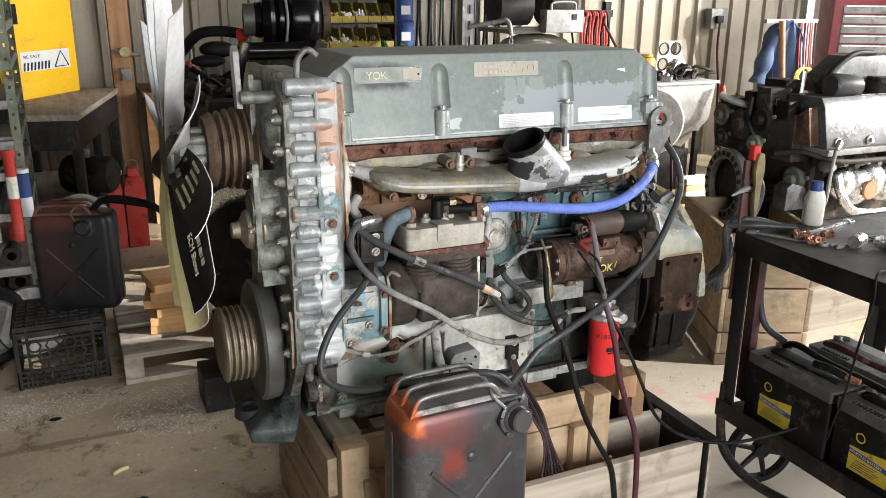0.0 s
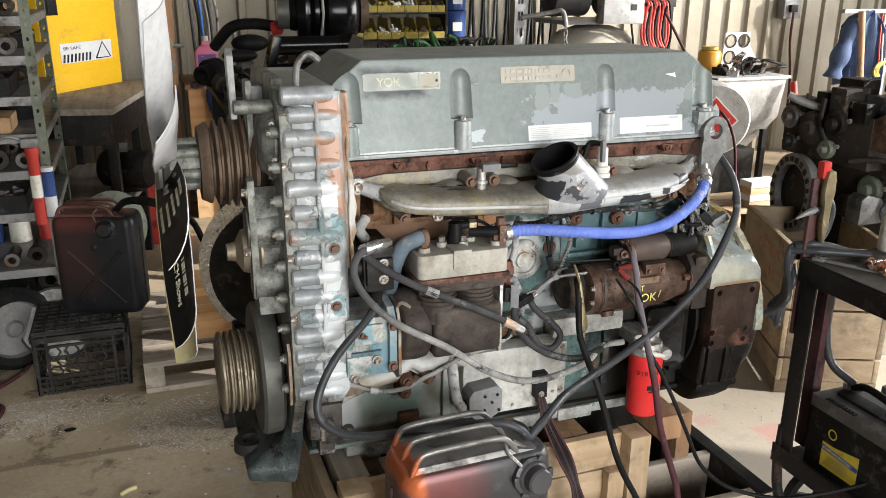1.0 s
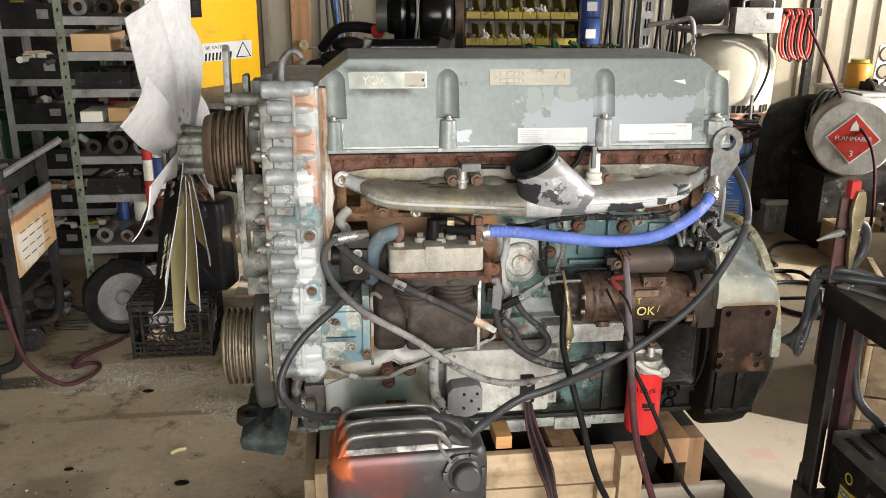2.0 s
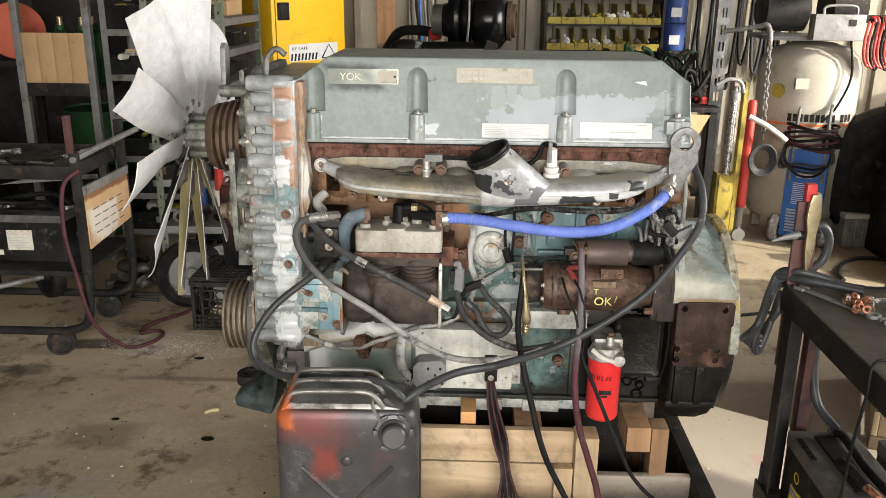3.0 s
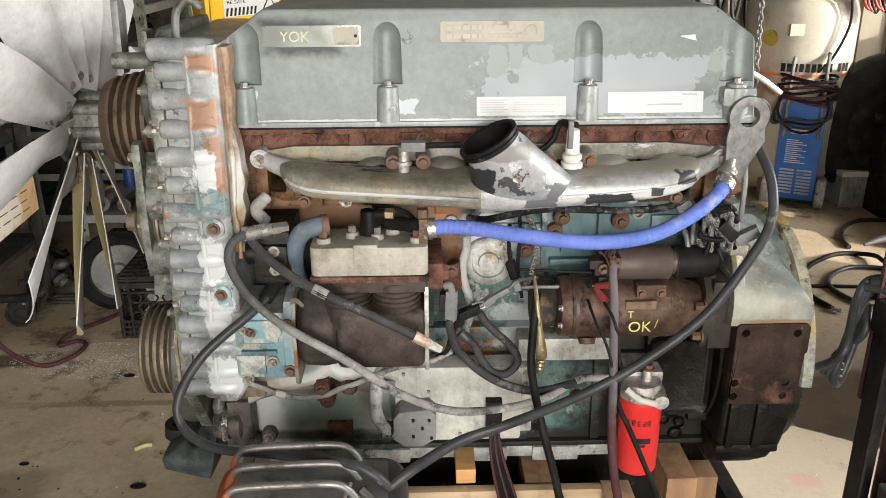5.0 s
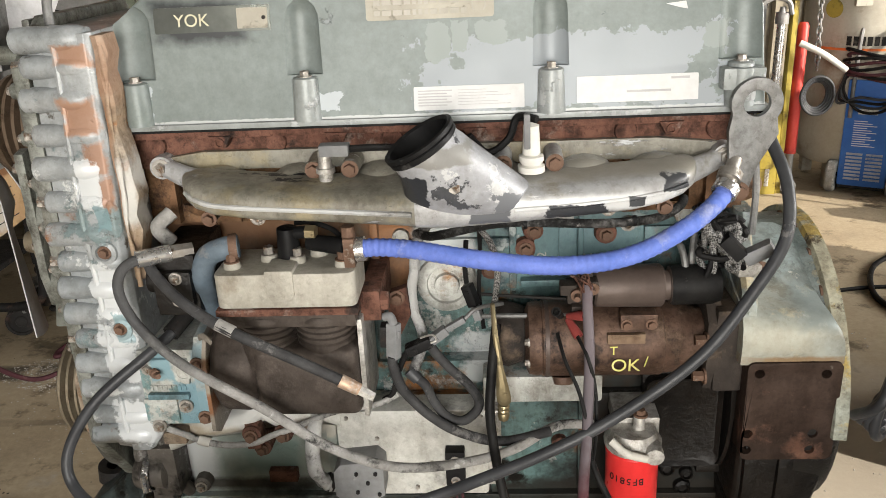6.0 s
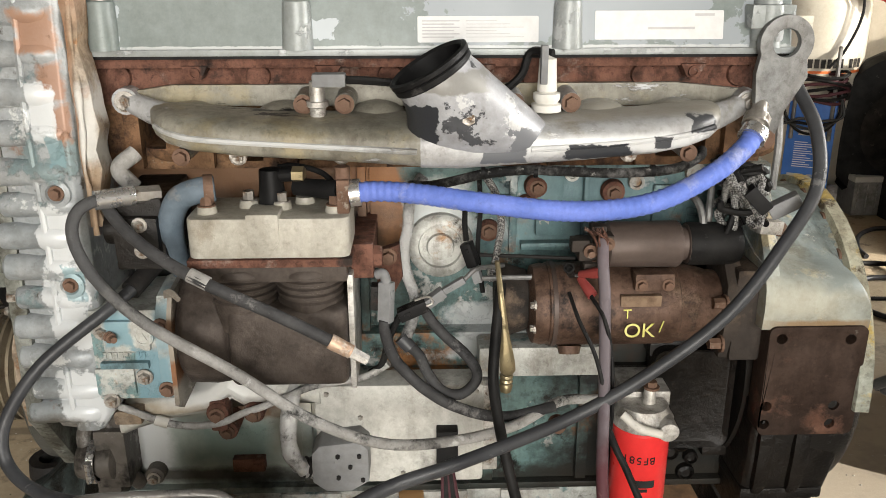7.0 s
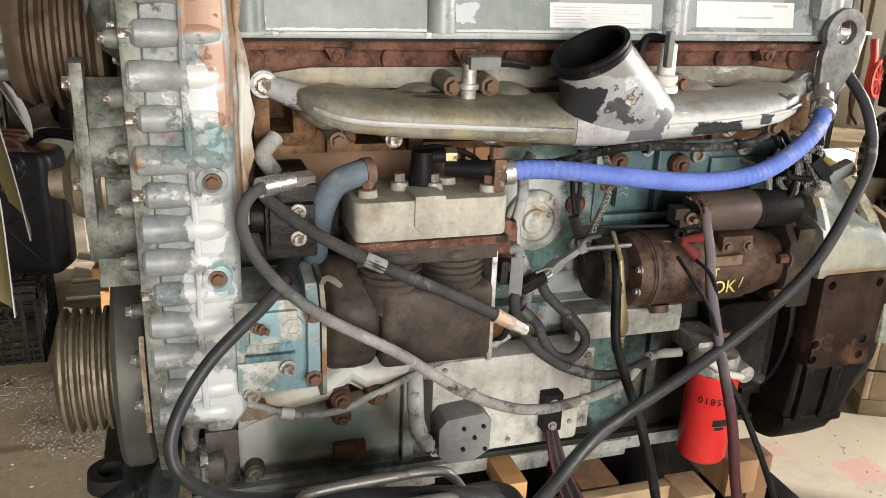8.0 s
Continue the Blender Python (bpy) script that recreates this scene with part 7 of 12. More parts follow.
hose("twin_wire", [(0.729, -0.09, 0.935), (0.739, -0.13, 0.905), (0.760, -0.16, 0.860), (0.775, -0.19, 0.79), (0.774, -0.21, 0.755)], 0.0032, "rubber_black", "thin twin wire", 8)
# fanned wire loom below the black plug
for i in range(7):
    o = (i - 3) * 0.0045
    hose("loom_wire", [(0.545 + o * 0.6, -0.05, 0.60), (0.552 + o, -0.085, 0.54), (0.575 + o * 1.4, -0.15, 0.46), (0.590 + o * 0.8, -0.19, 0.39), (0.600 + o * 2.4, -0.21, 0.30), (0.605 + o * 5, -0.22, 0.20)], 0.0036, "rubber_black" if i % 3 else "cable_maroon", "" if i else "bundle of loose thin wires", 6)
# tangle at the rear of the head
rnd = random.Random(11)
for i in range(12):
    p = [(1.0 + rnd.uniform(-0.035, 0.05), rnd.uniform(-0.06, 0.02), 1.06 + rnd.uniform(-0.05, 0.06)) for _ in range(5)]
    hose("tangled_lead", p, 0.0055, "rubber_black" if i % 2 else "braid", "tangled wiring behind the bracket" if i == 0 else "", 8, 6)
for p, q, mt in (((1.035, -0.06, 1.05), (1.075, -0.07, 1.075), "connector_grey"), ((1.0, -0.055, 1.085), (1.03, -0.06, 1.055), "plastic_black"), ((1.03, -0.03, 1.02), (1.07, -0.02, 1.015), "aluminium")):
    m, ln = axes(p, q)
    part("plug_body", box(B(), -0.014, 0.014, -0.011, 0.011, 0, ln, m), mt, ENG, bevel=0.003)
hose("steel_line", [(0.972, 0.02, 1.07), (0.965, 0.0, 1.03), (0.968, 0.0, 0.99), (0.985, 0.02, 0.96)], 0.006, "bracket_steel", "bent steel line", 8)
hose("steel_line", [(1.055, -0.0, 1.21), (1.062, 0.0, 1.15), (1.062, 0.0, 1.07)], 0.006, "bracket_steel", "", 8)
# small wiring over the compressor head
hose("sensor_wire", [(0.29, -0.02, 1.118), (0.32, -0.03, 1.122), (0.36, -0.05, 1.115), (0.385, -0.07, 1.095)], 0.0045, "rubber_black", "", 8)
bm = cyl(B(), (0.285, -0.06, 1.07), (0.285, -0.06, 1.125), 0.02, 0.017, 14)
cyl(bm, (0.285, -0.06, 1.115), (0.32, -0.065, 1.118), 0.011, n=10)
part("pressure_valve", bm, "plastic_black", comp, "black pressure valve", bevel=0.002)
part("valve_brass", cyl(B(), (0.318, -0.065, 1.118), (0.335, -0.067, 1.118), 0.012, n=6), "brass", comp)

# ---- timber stand under the engine ----
STAND = thing("timber_stand", "rough pine timber stand carrying the engine", "stand", (0.5, 0.1, 0))


def board(parent, x0, x1, y0, y1, z0, z1, mt="pine", name="board", m=None):
    return part(name, box(B(), x0, x1, y0, y1, z0, z1, m), mt, parent, bevel=0.003)


for z0, z1 in ((0.03, 0.175), (0.18, 0.352), (0.357, 0.462)):
    board(STAND, 0.05, 0.79, -0.085, -0.06, z0, z1)
for x0, x1 in ((-0.03, 0.05), (0.79, 0.855)):
    board(STAND, x0, x1, -0.135, -0.06, 0.0, 0.468, "pine_z", "post")
board(STAND, 0.055, 0.10, -0.15, -0.09, 0.0, 0.36, "pine_z", "wedge", pose(0, 0, 0, 0, -4, 0))
board(STAND, 0.735, 0.788, -0.12, -0.087, 0.0, 0.36, "pine_z", "post")
board(STAND, 0.80, 0.84, -0.15, -0.136, 0.06, 0.33, "pine_z", "brace", pose(0, 0, 0, 0, 6, 0))
for z0, z1 in ((0.03, 0.16), (0.17, 0.30), (0.31, 0.43)):
    board(STAND, -0.06, -0.032, -0.10, 0.52, z0, z1, "pine_y")
    board(STAND, 0.05, 0.79, 0.46, 0.49, z0, z1)
board(STAND, -0.06, 0.0, -0.06, 0.50, 0.0, 0.03, "pine_y", "runner")
for x0, x1, mt in ((-0.02, 0.06, "grey_wood_y"), (0.62, 0.70, "old_post"), (0.95, 1.02, "old_post")):
    board(STAND, x0, x1, -0.05, 0.46, 0.38, 0.46, mt, "bearer")
board(STAND, 0.10, 0.17, -0.04, 0.02, 0.42, 0.462, "grey_wood_y", "packing_block")
board(STAND, 0.46, 0.505, -0.055, 0.04, 0.462, 0.50, "orange_wood", "packing_block")
# open box at the flywheel end
board(STAND, 0.86, 1.155, -0.03, -0.005, 0.10, 0.285, "grey_wood")
board(STAND, 0.42, 1.15, -0.245, -0.218, 0.06, 0.285, "grey_wood")
board(STAND, 0.42, 1.15, -0.245, -0.218, 0.0, 0.055, "grey_wood")
board(STAND, 0.42, 1.15, -0.217, -0.09, 0.02, 0.05, "grey_wood")
board(STAND, 0.86, 0.90, -0.216, -0.032, 0.06, 0.20, "pine_y")
board(STAND, 0.86, 1.15, 0.46, 0.49, 0.05, 0.285, "grey_wood")
# darker wood for these posts stands in for shade inside the box
board(STAND, 1.03, 1.08, -0.02, 0.05, 0.03, 0.44, "old_post", "post")
board(STAND, 1.05, 1.09, 0.36, 0.44, 0.0, 0.44, "old_post", "post")
bm = B()
prism(bm, [(1.156, 0.0), (1.156, 0.292), (1.20, 0.292), (1.20, 0.286), (1.162, 0.286), (1.162, 0.0)], "y", -0.262, 0.62)
part("steel_rail", bm, "steel_dark", STAND, "dark scuffed angle-iron edge", bevel=0.001)
board(STAND, 1.163, 1.185, -0.25, 0.60, 0.0, 0.284, "grey_wood_y")
board(STAND, 0.86, 1.15, -0.03, 0.48, 0.0, 0.025, "grey_wood")
# scraps of paper in the box
whole("paper_scrap", box(B(), 0.96, 1.02, 0.15, 0.19, 0.026, 0.030), "paper_white", "white scrap of paper lying in the timber box", "paper")

# ---- fuel cans ----
def jerry_can(root, mt, top_mt, cap_x=0.0, w=0.345, d=0.165, h=0.43):
    """Pressed-steel can: rounded body with a seam and crossed swages, three handle bars, side cap."""
    def ring(z, k, c=0.0):
        return [(x * k, y * k + c, z) for x, y in rounded(-w / 2, w / 2, -d / 2, d / 2, 0.038, 5)]
    bm = B()
    rings(bm, [ring(0.0, 0.93), ring(0.012, 0.985), ring(0.03, 1.0), ring(h - 0.05, 1.0), ring(h - 0.02, 0.985), ring(h - 0.004, 0.94), ring(h, 0.90)])
    body = part("body", bm, mt, root)
    bm = B()
    seam = tube(B(), [(-w / 2 - 0.001, 0, 0.02), (-w / 2 - 0.001, 0, h - 0.06)], 0.004, 8, 1)
    part("seam", seam, mt, body)
    part("seam", tube(B(), [(w / 2 + 0.001, 0, 0.02), (w / 2 + 0.001, 0, h - 0.06)], 0.004, 8, 1), mt, body)
    for sy in (-1, 1):
        y = sy * (d / 2 - 0.003)
        bm = B()
        for p, q in (((-0.11, 0.05), (-0.012, 0.155)), ((0.012, 0.155), (0.11, 0.05)), ((-0.11, 0.285), (-0.012, 0.18)), ((0.012, 0.18), (0.11, 0.285))):
            tube(bm, [(p[0], y, p[1]), (q[0], y, q[1])], 0.0085, 8, 1)
        ball(bm, (0.0, y, 0.30), 0.016, (1, 0.5, 1), 14, 8)
        part("pressed_cross", bm, mt, body)
    # sloping shoulder and handle plate
    bm = B()
    rings(bm, [[(-w * 0.46, -d * 0.40, h - 0.004), (w * 0.46, -d * 0.40, h - 0.004), (w * 0.46, d * 0.40, h - 0.004), (-w * 0.46, d * 0.40, h - 0.004)], [(-w * 0.40, -d * 0.36, h + 0.012), (w * 0.20, -d * 0.36, h + 0.012), (w * 0.20, d * 0.36, h + 0.012), (-w * 0.40, d * 0.36, h + 0.012)]])
    part("top_pressing", bm, top_mt, body, bevel=0.006)
    for y in (-0.058, 0.0, 0.058):
        bar = tube(B(), [(-0.148, y, h - 0.002), (-0.135, y, h + 0.030), (-0.11, y, h + 0.042), (-0.02, y, h + 0.044), (0.045, y, h + 0.042), (0.07, y, h + 0.028), (0.09, y, h - 0.004)], 0.0068, 10, 6)
        part("handle", bar, top_mt, root, "bare worn carrying handle")
    # spout pocket and cap
    part("breather", tube(B(), [(0.09, -0.035, h + 0.01), (0.12, -0.06, h - 0.01), (0.13, -0.075, h - 0.04)], 0.008, 8), top_mt, body)
    c = Vector((w / 2 - 0.060 - cap_x, -d / 2 - 0.004, h - 0.048))
    n = c + Vector((0.10, -1, 0.12))
    cap = part("cap", lathe(B(), [(-0.02, 0.044), (0.004, 0.044), (0.006, 0.036), (0.012, 0.033), (0.014, 0.030), (0.034, 0.029), (0.038, 0.025), (0.038, 0)], c, n, 32), mt, root, "screw cap with a locking ring")
    m, _ = axes(c, n)
    for a in range(0, 360, 60):
        x, y = 0.042 * math.cos(radians(a)), 0.042 * math.sin(radians(a))
        part("locking_tab", box(B(), -0.010, 0.010, -0.004, 0.006, 0.0, 0.010, m @ Matrix.Translation((x, y, 0)) @ Matrix.Rotation(radians(a - 90), 4, "Z")), mt, cap, bevel=0.002)
    part("cap_chain", tube(B(), [c + Vector((-0.03, -0.01, 0.035)), c + Vector((-0.05, 0.02, 0.06)), c + Vector((-0.04, 0.05, 0.075))], 0.004, 6), "bolt_steel", cap)
    return root


zone_paint("can_painted", "can_paint", [
    ((0.26, 0.05, 0.04), (-0.095, -0.08, 0.392), (0.085, 0.12, 0.045), 11, 0.6, 0.42),
    ((0.42, 0.11, 0.035), (-0.165, -0.01, 0.430), (0.036, 0.2, 0.042), 22, 0.25, 0.9),
    ((0.30, 0.05, 0.03), (-0.05, -0.09, 0.30), (0.03, 0.05, 0.04), 18, 0.4, 0.5),
])
zone_paint("can_top_painted", "can_bare", [((0.44, 0.11, 0.035), (-0.165, -0.02, 0.43), (0.035, 0.2, 0.08), 18, 0.22, 0.85)])
CAN = thing("jerry_can", "dark grey steel fuel can with orange paint on one shoulder", "fuel can")
jerry_can(CAN, "can_painted", "can_top_painted")
CAN.matrix_basis = pose(0.188, -0.405, 0.295, 0, 0, 2)
BLK = thing("timber_block", "stack of rough pine blocks under the fuel can", "timber", (0.19, -0.4, 0))
for k in range(3):
    board(BLK, 0.0, 0.38, -0.50, -0.31, k * 0.098, k * 0.098 + 0.096, "grey_wood", "block")
zone_paint("can2_body", "can2_paint", [((0.115, 0.035, 0.028), (-0.09, 0, 0.42), (0.12, 0.3, 0.05), 9, 0.4, 0.9), ((0.07, 0.035, 0.032), (-0.10, -0.08, 0.28), (0.09, 0.1, 0.16), 6, 0.5, 0.5)])
CAN2 = thing("jerry_can", "black steel fuel can with rusty top on a plastic crate", "fuel can")
jerry_can(CAN2, "can2_body", "can2_top", 0.055)
part("spout_hose", tube(B(), [(0.08, 0.0, 0.44), (0.14, -0.03, 0.49), (0.24, -0.06, 0.50), (0.36, -0.08, 0.47), (0.42, -0.06, 0.40), (0.44, 0.0, 0.30)], 0.014, 10), "rubber_black", CAN2, "black hose from the can")
part("spout_hose", tube(B(), [(0.07, 0.03, 0.44), (0.13, 0.03, 0.47), (0.23, 0.0, 0.47), (0.33, 0.0, 0.45)], 0.012, 10), "rubber_black", CAN2, "black hose from the can")
CAN2.matrix_basis = pose(-0.625, 1.86, 0.287, 0, 0, -17)

# ---- plastic milk crate ----
CR = thing("milk_crate", "black plastic milk crate, dusty, standing on the floor", "crate", (-0.74, 1.83, 0))


def crate_side(p, u, w=0.36, h=0.28):
    """A lattice side: frame, honeycomb bars and slotted base band."""
    bm = B()
    p, u = Vector(p), Vector(u)
    v = Vector((0, 0, 1))
    n = u.cross(v)
    def bar(a, b, t=0.006):
        A, Bq = p + u * a[0] + v * a[1], p + u * b[0] + v * b[1]
        m, ln = axes(A, Bq)
        box(bm, -t, t, -t, t, 0, ln, m)
    for z in (0.008, 0.03, 0.055, 0.08, 0.215, h - 0.008):
        bar((0, z), (w, z), 0.005)
    bar((0, h - 0.03), (w, h - 0.03), 0.012)
    for x in np.linspace(0.0, w, 12):
        bar((x, 0), (x, 0.085), 0.004)
    for x in (0.006, 0.05, w - 0.05, w - 0.006):
        bar((x, 0), (x, h), 0.006)
    for i in range(4):
        for j in range(3):
            x = 0.075 + i * 0.07 + (0.035 if j % 2 else 0)
            z = 0.10 + j * 0.045
            if x < w - 0.06:
                for a in range(6):
                    bar((x + 0.026 * math.cos(a * math.pi / 3), z + 0.026 * math.sin(a * math.pi / 3)), (x + 0.026 * math.cos((a + 1) * math.pi / 3), z + 0.026 * math.sin((a + 1) * math.pi / 3)), 0.0035)
    return part("lattice_side", bm, "crate_plastic", CR, smooth=False)


x0, x1, y0, y1 = -0.92, -0.56, 1.65, 2.01
crate_side((x0, y0, 0), (1, 0, 0))
crate_side((x1, y0, 0), (0, 1, 0))
crate_side((x0, y1, 0), (1, 0, 0))
crate_side((x0, y0, 0), (0, 1, 0))
bm = B()
for i in range(9):
    box(bm, x0 + i * 0.044, x0 + i * 0.044 + 0.007, y0, y1, 0.272, 0.284)
    box(bm, x0, x1, y0 + i * 0.044, y0 + i * 0.044 + 0.007, 0.272, 0.285)
part("lattice_top", bm, "crate_plastic", CR, smooth=False)

# ---- pallet with sawn blocks ----
PAL = thing("pallet", "weathered wooden pallet with sawn offcuts on it", "pallet", (-0.1, 1.9, 0))
for y in (1.50, 1.68, 1.86, 2.04, 2.22):
    board(PAL, -0.50, 0.60, y, y + 0.13, 0.125, 0.15, "grey_wood")
for x in (-0.50, 0.0, 0.52):
    board(PAL, x, x + 0.08, 1.52, 2.34, 0.025, 0.124, "grey_wood_y", "stringer")
for y in (1.52, 1.90, 2.22):
    board(PAL, -0.50, 0.60, y, y + 0.11, 0.0, 0.024, "grey_wood")
rnd = random.Random(3)
for k in range(6):
    a = rnd.uniform(-9, 9)
    m = pose(-0.215, 1.80, 0.151 + k * 0.0405, 0, 0, a)
    w = rnd.uniform(0.12, 0.16)
    o = part("wood_offcut", box(B(), -w, w, -0.12, 0.12, 0, 0.040, m), "orange_wood", bevel=0.003)
    tagged(o, "sawn orange pine offcut stacked on the pallet", "timber", "sawn offcuts")
whole("wood_offcut", box(B(), -0.02, 0.13, -0.12, 0.12, 0.151, 0.255, pose(0.04, 1.72, 0, 0, 0, 15)), "orange_wood", "thick sawn pine block on the pallet", "timber", "sawn offcuts", bevel=0.003)
for k in range(3):
    whole("wood_offcut", box(B(), 0.12, 0.50, -0.06, 0.06, 0.151 + k * 0.032, 0.181 + k * 0.032, pose(0.0, 1.75, 0, 0, 0, 8 * k - 6)), "grey_wood", "grey split board on the pallet", "timber", "sawn offcuts", bevel=0.003)

# ---- battery cart by the flywheel end ----
CART = thing("battery_cart", "dark steel cart with batteries on its lower shelf", "cart", (1.6, -0.65, 0))
TX0, TX1, TY0, TY1, TZ = 1.315, 2.05, -1.30, -0.115, 0.935
part("tray", prism(B(), [(TX0, TY0), (TX1, TY0), (TX1, TY1), (TX0, TY1)], "z", TZ - 0.008, TZ), "steel_top", CART, "worn dark steel top", bevel=0.002)
for x0, x1, y0, y1 in ((TX0, TX0 + 0.006, TY0, TY1), (TX1 - 0.006, TX1, TY0, TY1), (TX0 + 0.006, TX1 - 0.006, TY1 - 0.006, TY1), (TX0 + 0.006, TX1 - 0.006, TY0, TY0 + 0.006)):
    part("rim", box(B(), x0, x1, y0, y1, TZ - 0.065, TZ + 0.003), "steel_dark", CART, bevel=0.001)


def angle_leg(x, y, sx, sy, z0, z1, mt="steel_dark"):
    bm = B()
    prism(bm, [(x, y), (x + sx * 0.055, y), (x + sx * 0.055, y + sy * 0.006), (x + sx * 0.006, y + sy * 0.006), (x + sx * 0.006, y + sy * 0.055), (x, y + sy * 0.055)], "z", z0, z1)
    return part("leg", bm, mt, CART, bevel=0.001)


angle_leg(TX0 + 0.008, TY1 - 0.008, 1, -1, 0.30, TZ - 0.01)
angle_leg(TX1 - 0.008, TY1 - 0.008, -1, -1, 0.10, TZ - 0.01)
angle_leg(TX0 + 0.008, TY0 + 0.008, 1, 1, 0.30, TZ - 0.01)
angle_leg(TX1 - 0.008, TY0 + 0.008, -1, 1, 0.10, TZ - 0.01)
part("inner_leg", box(B(), TX0 + 0.068, TX0 + 0.10, TY1 - 0.05, TY1 - 0.012, 0.34, TZ - 0.01), "steel_maroon", CART, "maroon flat bar", bevel=0.002)
part("shelf", box(B(), TX0, TX1, TY0 + 0.02, TY1 - 0.02, 0.315, 0.325), "steel_dark", CART, bevel=0.001)
part("shelf_rail", box(B(), TX0 - 0.004, TX0 + 0.002, TY0, TY1, 0.285, 0.345), "steel_dark", CART, bevel=0.001)
part("bent_runner", tube(B(), [(TX0 + 0.02, TY1 - 0.01, 0.40), (TX0 + 0.015, TY1 - 0.015, 0.25), (TX0 + 0.02, TY1 - 0.05, 0.15), (TX0 + 0.05, TY1 - 0.16, 0.09), (TX0 + 0.09, TY1 - 0.32, 0.08), (TX0 + 0.12, TY1 - 0.6, 0.08)], 0.016, 10), "steel_dark", CART, "bent pipe runner")


def spoked_wheel(parent, c, r, axis, w=0.03, mt="steel_dark"):
    """Cast wheel: a rim with hub and six spokes under it."""
    c, ax = Vector(c), Vector(axis).normalized()
    wheel = part("wheel", lathe(B(), [(-w / 2, r * 0.84), (-w / 2, r), (w / 2, r), (w / 2, r * 0.84), (-w / 2, r * 0.84)], c, c + ax, 36, False), mt, parent, "spoked cast-iron wheel")
    part("hub", lathe(B(), [(-w * 0.6, 0), (-w * 0.6, r * 0.22), (w * 0.6, r * 0.22), (w * 0.6, 0)], c, c + ax, 20), mt, wheel)
    u = ax.orthogonal().normalized()
    v = ax.cross(u)
    for k in range(6):
        d = u * math.cos(k * math.pi / 3) + v * math.sin(k * math.pi / 3)
        part("spoke", cyl(B(), c + d * r * 0.18, c + d * r * 0.88, w * 0.36, w * 0.28, 8), mt, wheel)
    return wheel


spoked_wheel(CART, (1.50, -0.16, 0.125), 0.125, (0.25, 1, 0))
spoked_wheel(CART, (1.95, -0.16, 0.125), 0.125, (0.25, 1, 0))
spoked_wheel(CART, (1.50, -1.2, 0.125), 0.125, (0, 1, 0))
spoked_wheel(CART, (1.95, -1.2, 0.125), 0.125, (0, 1, 0))
part("axle", cyl(B(), (1.48, -0.15, 0.125), (1.98, -0.15, 0.125), 0.012), "steel_dark", CART)
part("handle_post", box(B(), 1.325, 1.385, -0.112, -0.100, 0.70, 1.165), "steel_maroon", CART, "maroon flat handle post", bevel=0.003)


def battery(at, rot, label, face_label=True, group="lead-acid batteries", yellow=True):
    """A big starter battery, its long side facing -y before turning."""
    b = thing("car_battery", label, "battery", group=group)
    part("case", prism(B(), rounded(-0.165, 0.165, -0.086, 0.086, 0.008), "z", 0.0, 0.185), "battery_black", b, bevel=0.002)
    lid = part("lid", prism(B(), rounded(-0.167, 0.167, -0.088, 0.088, 0.008), "z", 0.186, 0.222), "battery_lid", b, "dusty lid", bevel=0.004)
    part("vent_strip", box(B(), -0.13, 0.13, -0.03, 0.02, 0.222, 0.230), "battery_black", lid, bevel=0.002)
    for k in range(9):
        part("rib", box(B(), -0.12 + k * 0.012, -0.114 + k * 0.012, -0.082, -0.066, 0.2222, 0.2255), "battery_black", lid)
    for x in (-0.14, 0.14):
        part("terminal", lathe(B(), [(0, 0.011), (0.004, 0.011), (0.018, 0.009), (0.018, 0)], (x, 0.03, 0.222), (x, 0.03, 1), 14), "bolt_steel", b)
        part("clamp", tube(B(), [(x - 0.015, 0.015, 0.231), (x, 0.03, 0.232), (x + 0.02, 0.05, 0.232)], 0.009, 8), "battery_lid", b)
    if yellow:
        o = [(-0.10, 0.025), (0.03, 0.025), (0.03, 0.115), (-0.06, 0.10), (-0.10, 0.10)]
        lb = part("label", prism(B(), o, "y", -0.0872, -0.0862), "label_yellow", b, "yellow label with a blue stripe")
        part("label_stripe", prism(B(), [(-0.10, 0.078), (0.03, 0.068), (0.03, 0.083), (-0.10, 0.093)], "y", -0.0879, -0.0873), "label_blue", lb)
        words(lb, "STARTING BATTERY", (-0.097, -0.0883, 0.0815), 0.0118, "label_white", 90, 4.4, 0, "label_words", 0.0002)
        bm = B()
        for k in range(5):
            box(bm, -0.09 + 0.004 * k, -0.01 + 0.006 * (k % 3), -0.0876, -0.0873, 0.034 + k * 0.007, 0.0365 + k * 0.007)
        part("label_print", bm, "battery_lid", lb, kind="stuff")
        part("emblem", lathe(B(), [(0, 0.012), (0.001, 0.016), (0.001, 0.012)], (-0.07, -0.0862, 0.135), (-0.07, -1, 0.135), 20, False), "label_yellow", b)
    else:
        lb = part("label", box(B(), -0.10, 0.02, -0.0875, -0.0862, 0.055, 0.15), "label_white", b, "white warning label")
        bm = B()
        for k in range(4):
            for s in range(4):
                a, c = radians(90 * s), radians(90 * (s + 1))
                tube(bm, [(-0.085 + k * 0.03 + 0.011 * math.cos(a), -0.0878, 0.135 + 0.011 * math.sin(a)), (-0.085 + k * 0.03 + 0.011 * math.cos(c), -0.0878, 0.135 + 0.011 * math.sin(c))], 0.0008, 4, 1)
        part("warning_marks", bm, "paint_red", lb)
        bm = B()
        for k in range(7):
            box(bm, -0.093, 0.0 - 0.012 * (k % 3), -0.088, -0.0876, 0.115 - k * 0.008, 0.117 - k * 0.008)
        part("label_print", bm, "paper_print", lb)
        part("tag", box(B(), -0.155, -0.125, -0.0875, -0.0862, 0.03, 0.055), "label_white", b)
    b.matrix_basis = pose(*at, 0, 0, rot)
    return b


